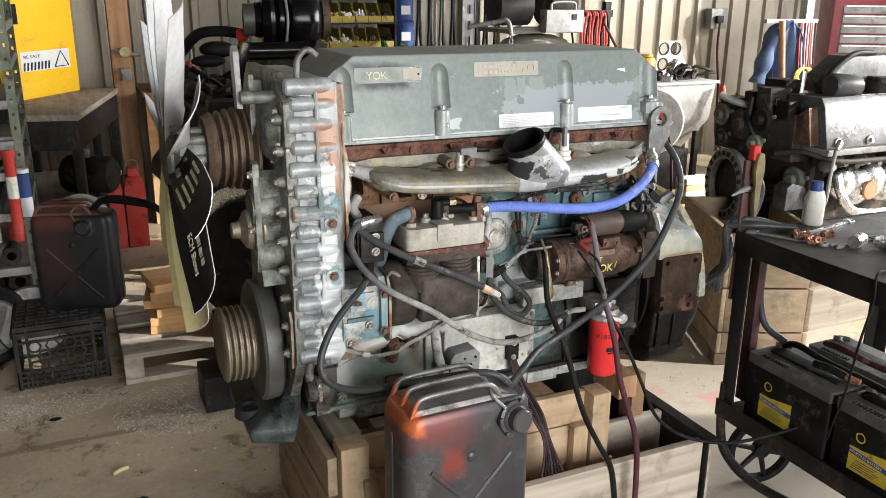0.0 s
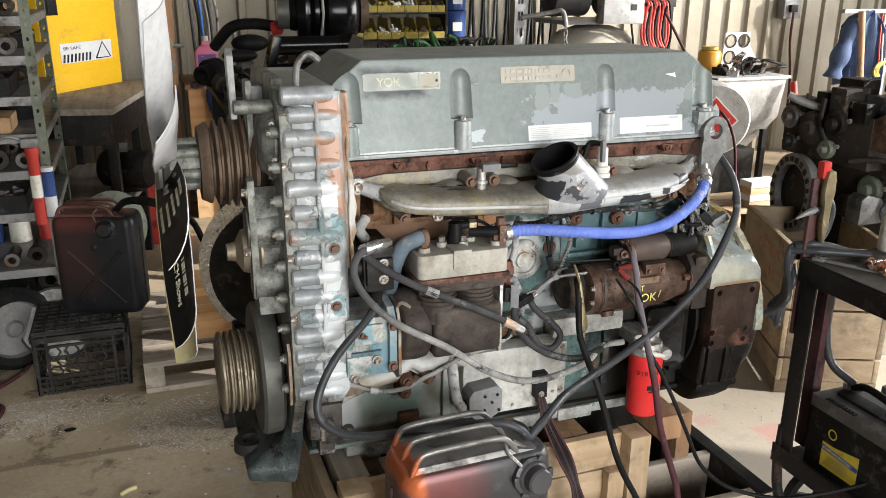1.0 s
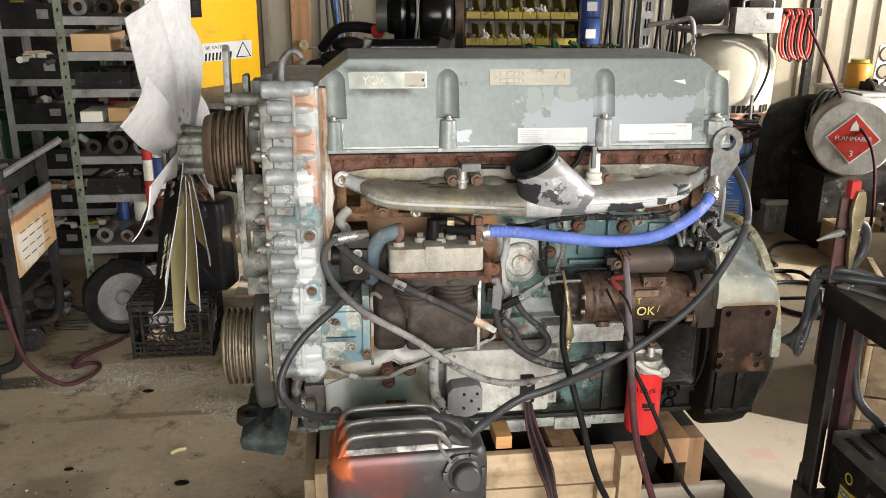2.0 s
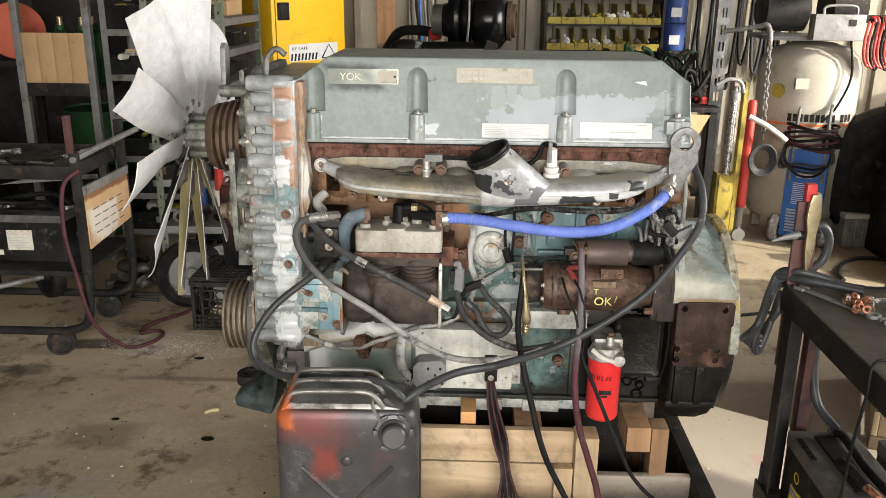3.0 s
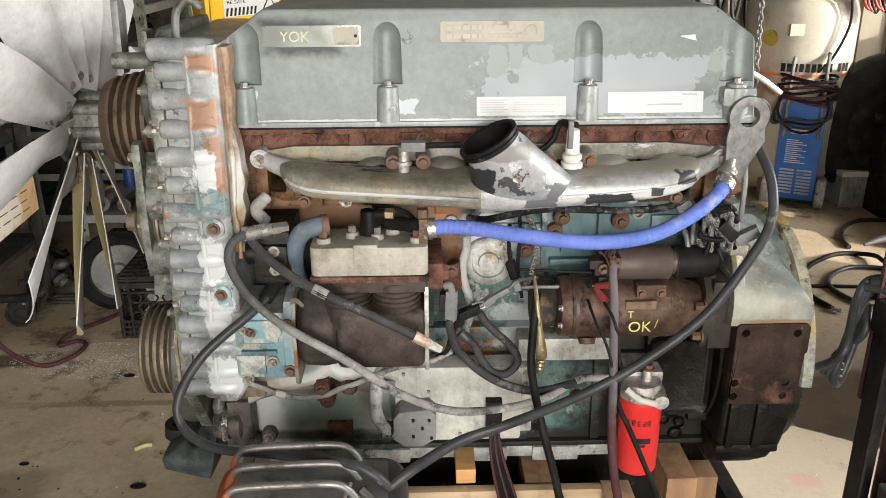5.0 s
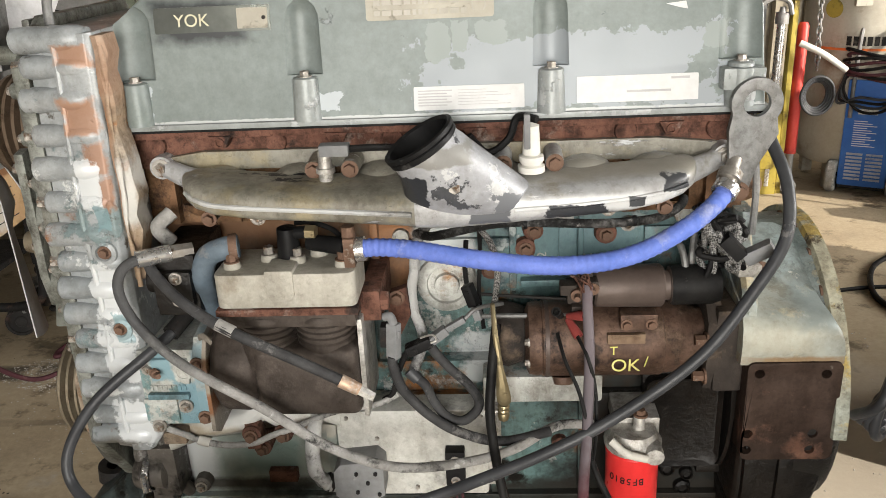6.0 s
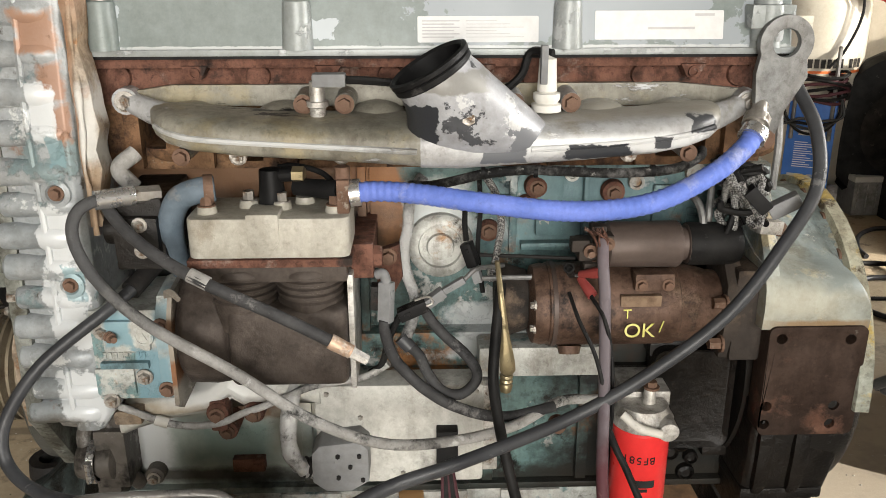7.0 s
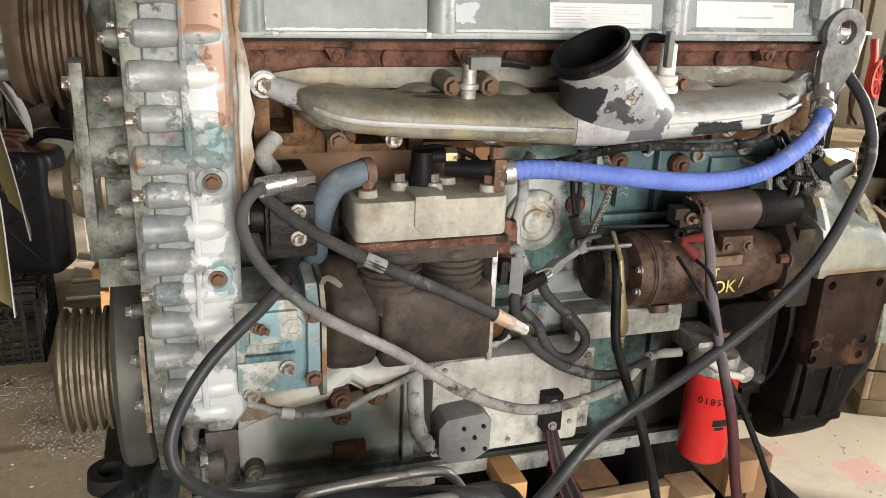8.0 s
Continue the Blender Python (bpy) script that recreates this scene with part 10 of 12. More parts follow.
MTS = ("scrap_dark", "scrap_metal", "scrap_metal", "dark_cast", "steel_grey", "rubber_black")
bench_scrap(26, -0.03, 0.20, 2.0, 2.8, 1.13, 1.36, 51, "oily loose engine part heaped on the bench", MTS)
bench_scrap(22, 0.70, 1.22, 2.1, 2.8, 1.13, 1.30, 52, "small bright loose part heaped on the bench", ("scrap_metal", "scrap_metal", "steel_grey", "copper_scrap"))
bx = thing("black_case", "black plastic carrying case with a moulded grip", "case", (0.0, 1.6, 0))
part("case", box(B(), -0.06, 0.13, 1.50, 1.62, 0.95, 1.22, None), "plastic_black", bx, bevel=0.02)
part("grip", tube(B(), [(0.05, 1.49, 1.16), (0.07, 1.475, 1.24), (0.11, 1.475, 1.26), (0.14, 1.48, 1.22), (0.14, 1.49, 1.14)], 0.013, 10), "plastic_black", bx)
part("stand", box(B(), -0.05, 0.12, 1.51, 1.61, 0.151, 0.95), "scrap_dark", bx)
cable("black_pipe", [(-0.02, 2.6, 1.34), (0.06, 2.5, 1.44), (0.16, 2.45, 1.46), (0.26, 2.4, 1.45)], 0.028, "rubber_black", "thick black pipe lying on the heap", "pipe")
whole("pipe_plug", lathe(B(), [(0, 0.02), (0, 0.034), (0.04, 0.034), (0.05, 0.02), (0.05, 0)], (0.25, 2.4, 1.44), (0.33, 2.36, 1.45), 18), "paint_red", "red plastic cap on a pipe end", "cap")
whole("black_glove", ball(ball(B(), (0.12, 2.28, 1.38), 0.07, (1.3, 0.8, 0.6), 14, 8), (0.06, 2.2, 1.33), 0.06, (1.4, 0.8, 0.5), 12, 8), "rubber_black", "crumpled black sleeve on the heap", "cloth")
# ring gear on the floor behind the fan
RG = thing("ring_housing", "bright machined bell ring standing behind the fan", "housing", (0.05, 1.2, 0))
c, ax = Vector((0.05, 1.22, 0.62)), Vector((-0.35, -1, 0.05))
part("ring", lathe(B(), [(0, 0.25), (0, 0.31), (0.03, 0.31), (0.03, 0.25), (0, 0.25)], c, c + ax, 56, False), "chrome", RG)
part("inner_ring", lathe(B(), [(0.03, 0.20), (0.03, 0.235), (0.09, 0.235), (0.09, 0.20), (0.03, 0.20)], c, c + ax, 48, False), "steel_grey", RG)
part("backing", lathe(B(), [(0.05, 0.0), (0.05, 0.252), (0.10, 0.252), (0.10, 0.0)], c, c + ax, 40), "scrap_dark", RG)
m, _ = axes(c, c + ax)
for k in range(16):
    a = 2 * math.pi * k / 16
    part("bolt_hole", cyl(B(), m @ Vector((0.28 * math.cos(a), 0.28 * math.sin(a), -0.002)), m @ Vector((0.28 * math.cos(a), 0.28 * math.sin(a), 0.003)), 0.008, n=10), "scrap_dark", RG)
part("stand", box(B(), -0.15, 0.25, 1.17, 1.27, 0.151, 0.40), "scrap_dark", RG, bevel=0.006)
part("stand_foot", box(B(), -0.22, 0.32, 1.12, 1.32, 0.0, 0.151), "steel_dark", RG, bevel=0.006)

# ---- bin rack on the wall ----
BR = thing("bin_rack", "dark steel rack of yellow parts bins against the wall", "rack", (1.48, 4.6, 0))
for x in (1.03, 1.95):
    part("upright", box(B(), x, x + 0.02, 4.56, 4.98, 0.0, 2.1), "steel_dark", BR)
for z in (1.02, 1.22, 1.42, 1.62, 1.82):
    part("shelf", box(B(), 1.05, 1.95, 4.55, 4.98, z - 0.015, z), "steel_dark", BR)
    if z == 1.02 or z == 1.82:
        continue
    for k in range(8):
        x = 1.055 + k * 0.111
        t = thing("parts_bin", "yellow open-fronted steel bin filled with small parts", "bin", (x, 4.55, z), "parts bins")
        bm = B()
        side = [(4.55, z + 0.001), (4.55, z + 0.05), (4.58, z + 0.06), (4.66, z + 0.15), (4.92, z + 0.15), (4.92, z + 0.001)]
        for xx in (x, x + 0.103):
            prism(bm, side, "x", xx, xx + 0.003)
        box(bm, x + 0.003, x + 0.103, 4.55, 4.553, z + 0.001, z + 0.052)
        box(bm, x + 0.003, x + 0.103, 4.553, 4.92, z + 0.001, z + 0.004)
        part("bin", bm, "bin_yellow", t, smooth=False)
        r = random.Random(int(x * 1000) + int(z * 100))
        bm = B()
        for j in range(9):
            q = (x + r.uniform(0.02, 0.085), 4.565 + r.uniform(0, 0.07), z + 0.03 + r.uniform(0, 0.04))
            if j % 3 == 0:
                ball(bm, q, r.uniform(0.015, 0.03), (1, 1, 0.8), 8, 6)
            else:
                d = Vector((r.uniform(-1, 1), r.uniform(-1, 1), r.uniform(-0.2, 1.0))).normalized()
                cyl(bm, q, Vector(q) + d * r.uniform(0.03, 0.06), r.uniform(0.005, 0.012), n=8)
        box(bm, x + 0.006, x + 0.10, 4.56, 4.70, z + 0.004, z + 0.03)
        part("loose_filling", bm, r.choice(("scrap_metal", "paper_white", "bolt_rust", "scrap_dark", "bin_yellow", "label_white")), t)
for z in (1.22, 1.43):
    d = thing("blue_pail", "dark blue round plastic pail beside the bins", "pail", (2.07, 4.65, z), "pails")
    part("pail", lathe(B(), [(0, 0), (0, 0.085), (0.02, 0.09), (0.06, 0.088), (0.06, 0.093), (0.075, 0.093), (0.075, 0.089), (0.19, 0.092), (0.20, 0.095), (0.205, 0.09), (0.205, 0)], (2.07, 4.68, z + 0.001), (2.07, 4.68, 9), 26), "plastic_blue", d)
    part("label", box(B(), 2.02, 2.10, 4.583, 4.588, z + 0.05, z + 0.12), "paper_print", d)
PS = thing("pail_stand", "dark shelf carrying the blue pails", "shelf", (2.07, 4.7, 0))
part("board", box(B(), 1.97, 2.2, 4.55, 4.95, 1.19, 1.219), "steel_dark", PS)
part("leg", box(B(), 2.0, 2.16, 4.7, 4.9, 0, 1.19), "steel_dark", PS)

# ---- right back: bench, jacks, compressor, welder ----
RBN = thing("corner_bench", "bench with a tan front panel heaped with cables and parts", "bench", (1.7, 3.8, 0))
part("top", box(B(), 1.25, 2.14, 3.42, 4.35, 0.90, 0.93), "steel_dark", RBN, bevel=0.002)
part("front_panel", prism(B(), [(1.55, 0.50), (1.95, 0.62), (2.08, 0.88), (1.55, 0.895)], "y", 3.43, 3.44), "cardboard", RBN, "tan cardboard panel")
for x in (1.27, 2.08):
    for y in (3.44, 4.28):
        part("leg", box(B(), x, x + 0.05, y, y + 0.05, 0, 0.90), "steel_dark", RBN)
part("under_shadow_shelf", box(B(), 1.3, 2.08, 3.5, 4.3, 0.30, 0.32), "steel_dark", RBN)
bench_scrap(34, 1.3, 2.08, 3.46, 4.2, 0.93, 1.16, 61, "loose cable or part heaped on the corner bench", ("scrap_dark", "scrap_metal", "rubber_black", "scrap_dark", "red_plastic", "drum_green"))
cable("cable_coil", [(1.90 + 0.16 * math.cos(a), 4.2, 1.10 + 0.12 * math.sin(a)) for a in np.linspace(0, 6.0, 14)], 0.010, "rubber_black", "black cable coil standing on the corner bench")
r = random.Random(77)
for k in range(30):
    c = Vector((r.uniform(1.28, 2.0), r.uniform(3.46, 4.1), 0.95))
    top = r.uniform(0.06, 0.36)
    a0, rr = r.uniform(0, 6.3), r.uniform(0.05, 0.17)
    pts = [c + Vector((rr * math.cos(a0 + i * 1.1) * (0.5 + 0.1 * i), 0.6 * rr * math.sin(a0 + i * 1.1), 0.01 + top * abs(math.sin(i * 0.8 + a0)))) for i in range(7)]
    cable("tangled_cable", pts, r.choice((0.006, 0.008, 0.011, 0.015)), r.choice(("rubber_black", "rubber_black", "rubber_grey", "cable_maroon", "drum_green", "scrap_dark")), "tangled old cable heaped on the corner bench")
for k in range(9):
    x, z = 1.36 + 0.075 * k, 0.955 + 0.03 * (k % 3)
    whole("steel_rod", cyl(B(), (x, 3.50 + 0.02 * (k % 2), z), (x + 0.30, 3.75, z + 0.10), 0.009 + 0.004 * (k % 3), n=10), ("steel_grey", "scrap_metal", "scrap_dark")[k % 3], "steel rod lying in the heap on the corner bench", "rod", "steel rods")
for k in range(8):
    x = 2.26 + 0.11 * k
    cable("wall_belt", [(x - 0.03, 4.93, 1.95 + 0.04 * (k % 3)), (x, 4.92, 2.08), (x + 0.045, 4.93, 1.9), (x + 0.05, 4.92, 1.45), (x + 0.02, 4.92, 1.12 - 0.06 * (k % 4)), (x - 0.02, 4.92, 1.16 - 0.06 * (k % 4)), (x - 0.045, 4.92, 1.5), (x - 0.03, 4.93, 1.95)], 0.014, ("rubber_black", "rubber_black", "rubber_grey")[k % 3], "worn black belt hung on the back wall", "belt")
PO = thing("slotted_column", "pale slotted steel column beside the compressor", "column", (2.14, 3.6, 0))
ctb = B()
for k in range(34):
    box(ctb, 2.125, 2.14, 3.5, 3.7, 0.3 + k * 0.11, 0.36 + k * 0.11)
    box(ctb, 2.148, 2.163, 3.5, 3.7, 0.3 + k * 0.11, 0.36 + k * 0.11)
bm = B()
prism(bm, [(2.10, 3.58), (2.19, 3.58), (2.19, 3.66), (2.186, 3.66), (2.186, 3.584), (2.104, 3.584), (2.104, 3.66), (2.10, 3.66)], "z", 0, 4.19)
part("column", carve(bm, ctb), "chest_drawer", PO)
J = thing("hydraulic_ram", "chrome ram in a worn yellow steel channel leaning by the bench", "hydraulic ram", (2.25, 3.45, 0))
part("channel", prism(B(), [(2.17, 3.44), (2.29, 3.44), (2.29, 3.52), (2.284, 3.52), (2.284, 3.446), (2.176, 3.446), (2.176, 3.52), (2.17, 3.52)], "z", 0.0, 0.48), "bin_yellow", J, "worn yellow channel")
part("front_plate", box(B(), 2.185, 2.275, 3.425, 3.438, 0.16, 0.47), "bin_yellow", J, bevel=0.002)
part("ram", cyl(B(), (2.235, 3.46, 0.05), (2.24, 3.46, 0.98), 0.024, n=20), "chrome", J)
part("ram_end", lathe(B(), [(0, 0.03), (0, 0.036), (0.06, 0.036), (0.06, 0.02), (0.09, 0.015), (0.09, 0)], (2.24, 3.46, 0.98), (2.24, 3.46, 9), 18), "steel_grey", J)
part("hook_bar", tube(B(), [(2.10, 3.44, 1.08), (2.18, 3.44, 1.12), (2.26, 3.44, 1.10), (2.285, 3.44, 1.03)], 0.014, 8), "steel_grey", J)
part("side_rail", box(B(), 2.296, 2.325, 3.45, 3.52, 0.0, 1.10), "bin_yellow", J, bevel=0.002)
J = thing("red_ram", "long red hydraulic ram standing upright", "hydraulic ram", (2.37, 3.5, 0))
part("barrel", lathe(B(), [(0, 0), (0, 0.032), (0.72, 0.030), (0.74, 0.02), (0.74, 0)], (2.365, 3.47, 0.24), (2.375, 3.50, 1.2), 22), "paint_red", J)
part("rod", cyl(B(), (2.363, 3.465, 0.06), (2.365, 3.47, 0.24), 0.022, n=16), "steel_grey", J)
part("rod_eye", lathe(B(), [(-0.03, 0.0), (-0.03, 0.045), (0.03, 0.045), (0.03, 0)], (2.363, 3.465, 0.046), (2.363, 2, 0.046), 22), "steel_grey", J)
CH = thing("lifting_chain", "rusty steel chain hanging from a hook", "chain", (2.42, 3.42, 0.7))
for k in range(17):
    z = 1.36 - k * 0.038
    c = Vector((2.405 + 0.0018 * k, 3.40, z))
    h = Vector((1, 0, 0)) if k % 2 else Vector((0, 1, 0))
    L = [c + h * 0.013 * math.cos(a) + Vector((0, 0, 1)) * 0.026 * math.sin(a) for a in np.linspace(0, 2 * math.pi, 13)]
    part("link", tube(B(), None, 0.0055, 6, line=L), "steel_grey", CH)
part("hook", tube(B(), [(2.405, 3.40, 1.37), (2.40, 3.41, 1.43), (2.38, 3.43, 1.47), (2.34, 3.46, 1.46)], 0.018, 10), "steel_grey", CH, "grey hook")
part("hook_arm", cyl(B(), (2.34, 3.46, 1.46), (2.15, 3.57, 1.42), 0.016), "steel_grey", CH)
for k in range(4):
    cable("coiled_cable", [(2.43 + (0.06 + 0.01 * k) * math.cos(a), 3.36 - 0.01 * k, 0.60 + (0.075 + 0.01 * k) * math.sin(a)) for a in np.linspace(0, 6.28, 12)], 0.008, "rubber_grey", "coil of cable hung from the chain")
AC = thing("air_compressor", "upright cream air compressor tank with a red and black band", "compressor", (2.82, 3.75, 0))
TCX, TCY, TR = 2.82, 3.75, 0.335
part("tank", lathe(B(), [(0, 0), (0.0, 0.20), (0.03, 0.30), (0.08, TR), (1.06, TR), (1.13, TR * 0.93), (1.19, TR * 0.75), (1.23, TR * 0.4), (1.24, 0)], (TCX, TCY, 0.12), (TCX, TCY, 9), 56), "tank_cream", AC, "cream tank")
band = part("stripe", lathe(B(), [(0, TR + 0.001), (0.014, TR + 0.001)], (TCX, TCY, 0.815), (TCX, TCY, 9), 56, False), "paint_orange", AC, "orange stripe")
bm = B()
for k in range(13):
    if k == 9:
        continue
    a0 = radians(-128 + k * 6.0)
    loops = [[(TCX + (TR + 0.003) * math.cos(a), TCY + (TR + 0.003) * math.sin(a), z) for a in np.linspace(a0, a0 + radians(4.4), 4)] for z in (0.845, 0.895)]
    rings(bm, loops, False, False)
part("maker_letters", bm, "scrap_dark", AC, "dark block lettering reduced to bars", kind="stuff")
loops = [[(TCX + (TR + 0.002) * math.cos(a), TCY + (TR + 0.002) * math.sin(a), z) for a in np.linspace(radians(-75), radians(-35), 12)] for z in (0.66, 0.74)]
part("dark_badge", rings(B(), loops, False, False), "scrap_dark", AC)
part("plate", box(B(), TCX - 0.20, TCX - 0.09, TCY - 0.315, TCY - 0.29, 1.06, 1.13, None), "plate_beige", AC)
part("round_badge", lathe(B(), [(0, 0.0), (0, 0.05), (0.002, 0.05)], (TCX - 0.27, TCY - 0.205, 1.04), (TCX - 2.0, TCY - 1.6, 1.04), 22), "bin_yellow", AC)
for a in range(4):
    an = radians(45 + 90 * a)
    part("foot", box(B(), TCX + 0.26 * math.cos(an) - 0.03, TCX + 0.26 * math.cos(an) + 0.03, TCY + 0.26 * math.sin(an) - 0.03, TCY + 0.26 * math.sin(an) + 0.03, 0, 0.22), "tank_cream", AC)
part("top_plate", box(B(), TCX - 0.38, TCX + 0.36, TCY - 0.24, TCY + 0.24, 1.37, 1.40), "steel_grey", AC, bevel=0.003)
part("motor", lathe(B(), [(0, 0), (0, 0.10), (0.02, 0.14), (0.30, 0.14), (0.32, 0.10), (0.32, 0)], (TCX - 0.40, TCY, 1.56), (TCX, TCY, 1.56), 28), "steel_dark", AC, "dark electric motor")
part("pump", lathe(B(), [(0, 0), (0, 0.16), (0.05, 0.17), (0.22, 0.17), (0.24, 0.12), (0.24, 0)], (TCX + 0.05, TCY, 1.58), (TCX + 2, TCY, 1.58), 24), "dark_cast", AC)
bxx = part("control_box", box(B(), TCX - 0.185, TCX + 0.13, TCY - 0.46, TCY - 0.36, 1.385, 1.545), "steel_grey", AC, "grey control box", bevel=0.004)
part("switch", box(B(), TCX + 0.03, TCX + 0.07, TCY - 0.466, TCY - 0.461, 1.475, 1.515), "scrap_dark", bxx)
part("box_arm", box(B(), TCX - 0.10, TCX + 0.05, TCY - 0.36, TCY - 0.2, 1.40, 1.43), "steel_grey", bxx)
part("conduit", tube(B(), [(TCX - 0.12, TCY - 0.41, 1.545), (TCX - 0.11, TCY - 0.41, 1.59), (TCX + 0.0, TCY - 0.41, 1.60), (TCX + 0.08, TCY - 0.41, 1.59), (TCX + 0.09, TCY - 0.41, 1.545)], 0.009, 8), "steel_grey", bxx)
part("gauge_loop", tube(B(), [(TCX + 0.10, TCY - 0.36, 1.38), (TCX + 0.13, TCY - 0.37, 1.15), (TCX + 0.06, TCY - 0.375, 0.95), (TCX - 0.02, TCY - 0.37, 0.85)], 0.008, 8), "rubber_black", AC)
part("air_line", tube(B(), [(2.33, 3.40, 0.88), (2.45, 3.36, 0.82), (2.58, 3.36, 0.73)], 0.018, 10), "plastic_white", AC, "white air line")
WD = thing("welding_machine", "blue welding machine on two wheels, wrapped in its cables", "welder", (2.8, 3.5, 0))
m1 = pose(2.832, 3.534, 0.0, 0, 0, -28)
part("front_panel", prism(B(), rounded(-0.127, 0.127, 0.05, 0.66, 0.010), "y", -0.17, -0.12), "welder_blue", WD, "blue end panel", bevel=0.003).matrix_basis = m1
part("rear_case", box(B(), -0.125, 0.125, -0.119, 0.24, 0.05, 0.665), "welder_blue", WD, "blue casing", bevel=0.008).matrix_basis = m1
for s in (-1, 1):
    for k in range(8):
        part("vent", prism(B(), [(-0.1705, 0.085 + k * 0.021), (-0.177, 0.088 + k * 0.021), (-0.1705, 0.098 + k * 0.021)], "x", s * 0.052 - 0.043, s * 0.052 + 0.043), "vent_grey", WD).matrix_basis = m1
bm = B()
for k in range(12):
    box(bm, -0.075, 0.045 - 0.025 * (k % 3), -0.172, -0.1703, 0.285 + k * 0.013, 0.289 + k * 0.013)
part("panel_print", bm, "paper_white", WD, "white printed lines", kind="stuff").matrix_basis = m1
part("panel_label", box(B(), -0.06, 0.04, -0.1735, -0.1705, 0.47, 0.50), "aluminium", WD, bevel=0.001).matrix_basis = m1
for x in (-0.16, 0.16):
    part("wheel", lathe(B(), [(-0.022, 0), (-0.022, 0.05), (-0.028, 0.06), (-0.028, 0.085), (-0.016, 0.095), (0.016, 0.095), (0.028, 0.085), (0.028, 0.06), (0.022, 0.05), (0.022, 0)], (x, -0.15, 0.096), (x + 1, -0.15, 0.096), 28), "hose_dusty", WD, "dusty grey rubber wheel").matrix_basis = m1
part("axle", cyl(B(), (-0.15, -0.115, 0.096), (0.15, -0.115, 0.096), 0.012), "steel_dark", WD).matrix_basis = m1
part("trolley", box(B(), -0.12, 0.12, -0.16, 0.23, 0.03, 0.049), "scrap_dark", WD).matrix_basis = m1
part("foot", box(B(), -0.11, 0.11, 0.17, 0.21, 0.0, 0.029), "scrap_dark", WD).matrix_basis = m1
for x in (-0.10, 0.10):
    part("push_handle", tube(B(), [(x, -0.185, 0.45), (x, -0.185, 0.70), (x * 0.96, -0.17, 0.90), (x * 0.94, -0.10, 0.96)], 0.011, 8, 4), "steel_grey", WD).matrix_basis = m1
for k in range(8):
    z, s = 0.68 + 0.020 * k, 1.0 + 0.06 * (k % 3)
    part("coiled_lead", tube(B(), [(0.15 * s * math.cos(a), -0.17 + 0.075 * s * math.sin(a), z + 0.016 * math.sin(2 * a + k)) for a in np.linspace(0, 6.1, 14)], 0.009, 8, 4), "rubber_black" if k % 2 else "cable_maroon", WD, "coiled welding lead").matrix_basis = m1
for k in range(4):
    part("hanging_lead", tube(B(), [(-0.14, -0.20, 0.72), (-0.145 - 0.01 * k, -0.21, 0.60 - 0.02 * k), (-0.06, -0.215, 0.50 + 0.024 * k), (0.06, -0.215, 0.50 + 0.022 * k), (0.135 + 0.008 * k, -0.21, 0.60), (0.13, -0.20, 0.72)], 0.008, 8), "rubber_grey" if k % 2 else "rubber_black", WD).matrix_basis = m1
gb = thing("grey_battery", "light grey battery standing on the floor by the welder", "battery", (3.16, 3.44, 0))
part("case", box(B(), 3.04, 3.29, 3.34, 3.55, 0.001, 0.20), "washer_grey", gb, bevel=0.006)
part("lid", box(B(), 3.035, 3.295, 3.335, 3.555, 0.201, 0.235), "plastic_white", gb, bevel=0.006)
for k in range(4):
    part("rib", box(B(), 3.06 + 0.055 * k, 3.065 + 0.055 * k, 3.334, 3.339, 0.02, 0.19), "aluminium", gb)
# dark machine and hose reel to the right of the compressor
HR = thing("hose_reel", "red and black air hoses hung in loops on the wall bracket", "hose", (3.15, 3.5, 1.4))
for k in range(9):
    o = k * 0.022
    part("hose_loop", tube(B(), [(3.02 + o, 3.40 - 0.012 * (k % 3), 1.50), (3.0 + o, 3.38, 1.38 - 0.01 * (k % 4)), (3.01 + o, 3.38, 1.27), (3.05 + o, 3.38, 1.22 - 0.01 * (k % 3)), (3.08 + o, 3.39, 1.30), (3.06 + o, 3.40, 1.50), (3.04 + o, 3.42, 1.53)], 0.009, 8), "paint_red" if k % 3 != 2 else "rubber_black", HR)
part("bracket", box(B(), 3.0, 3.30, 3.42, 3.46, 1.49, 1.54), "steel_dark", HR)
part("bracket_pole", box(B(), 3.26, 3.31, 3.46, 3.51, 0, 1.6), "steel_dark", HR)
DM = thing("dark_tyre", "large black tyre standing by the compressor", "tyre", (3.35, 3.4, 0))
part("tyre", lathe(B(), [(-0.11, 0.27), (-0.13, 0.36), (-0.11, 0.45), (-0.06, 0.48), (0.06, 0.48), (0.11, 0.45), (0.13, 0.36), (0.11, 0.27), (-0.11, 0.27)], (3.36, 3.44, 0.482), (2.9, 2.2, 0.55), 44, False), "rubber_black", DM)
part("rim", lathe(B(), [(-0.05, 0.0), (-0.05, 0.10), (-0.09, 0.20), (-0.11, 0.275), (0.11, 0.275), (0.09, 0.2), (0.05, 0.1), (0.05, 0.0)], (3.36, 3.44, 0.482), (2.9, 2.2, 0.55), 40), "scrap_dark", DM, "dark steel wheel rim")
for k in range(4):
    part("hose_over", tube(B(), [(3.20 + 0.03 * k, 3.22, 0.75), (3.17 + 0.04 * k, 3.18, 0.90), (3.25 + 0.04 * k, 3.18, 1.02), (3.36 + 0.03 * k, 3.2, 0.98), (3.42, 3.22, 0.80)], 0.012, 8), "rubber_black", DM)
cable("red_line", [(3.14, 3.3, 1.45), (3.25, 3.2, 1.2), (3.30, 3.0, 0.95), (3.36, 2.75, 0.72), (3.40, 2.7, 0.40), (3.41, 2.7, 0.02)], 0.010, "cable_maroon", "faded red hose hanging down by the drum", "hose")

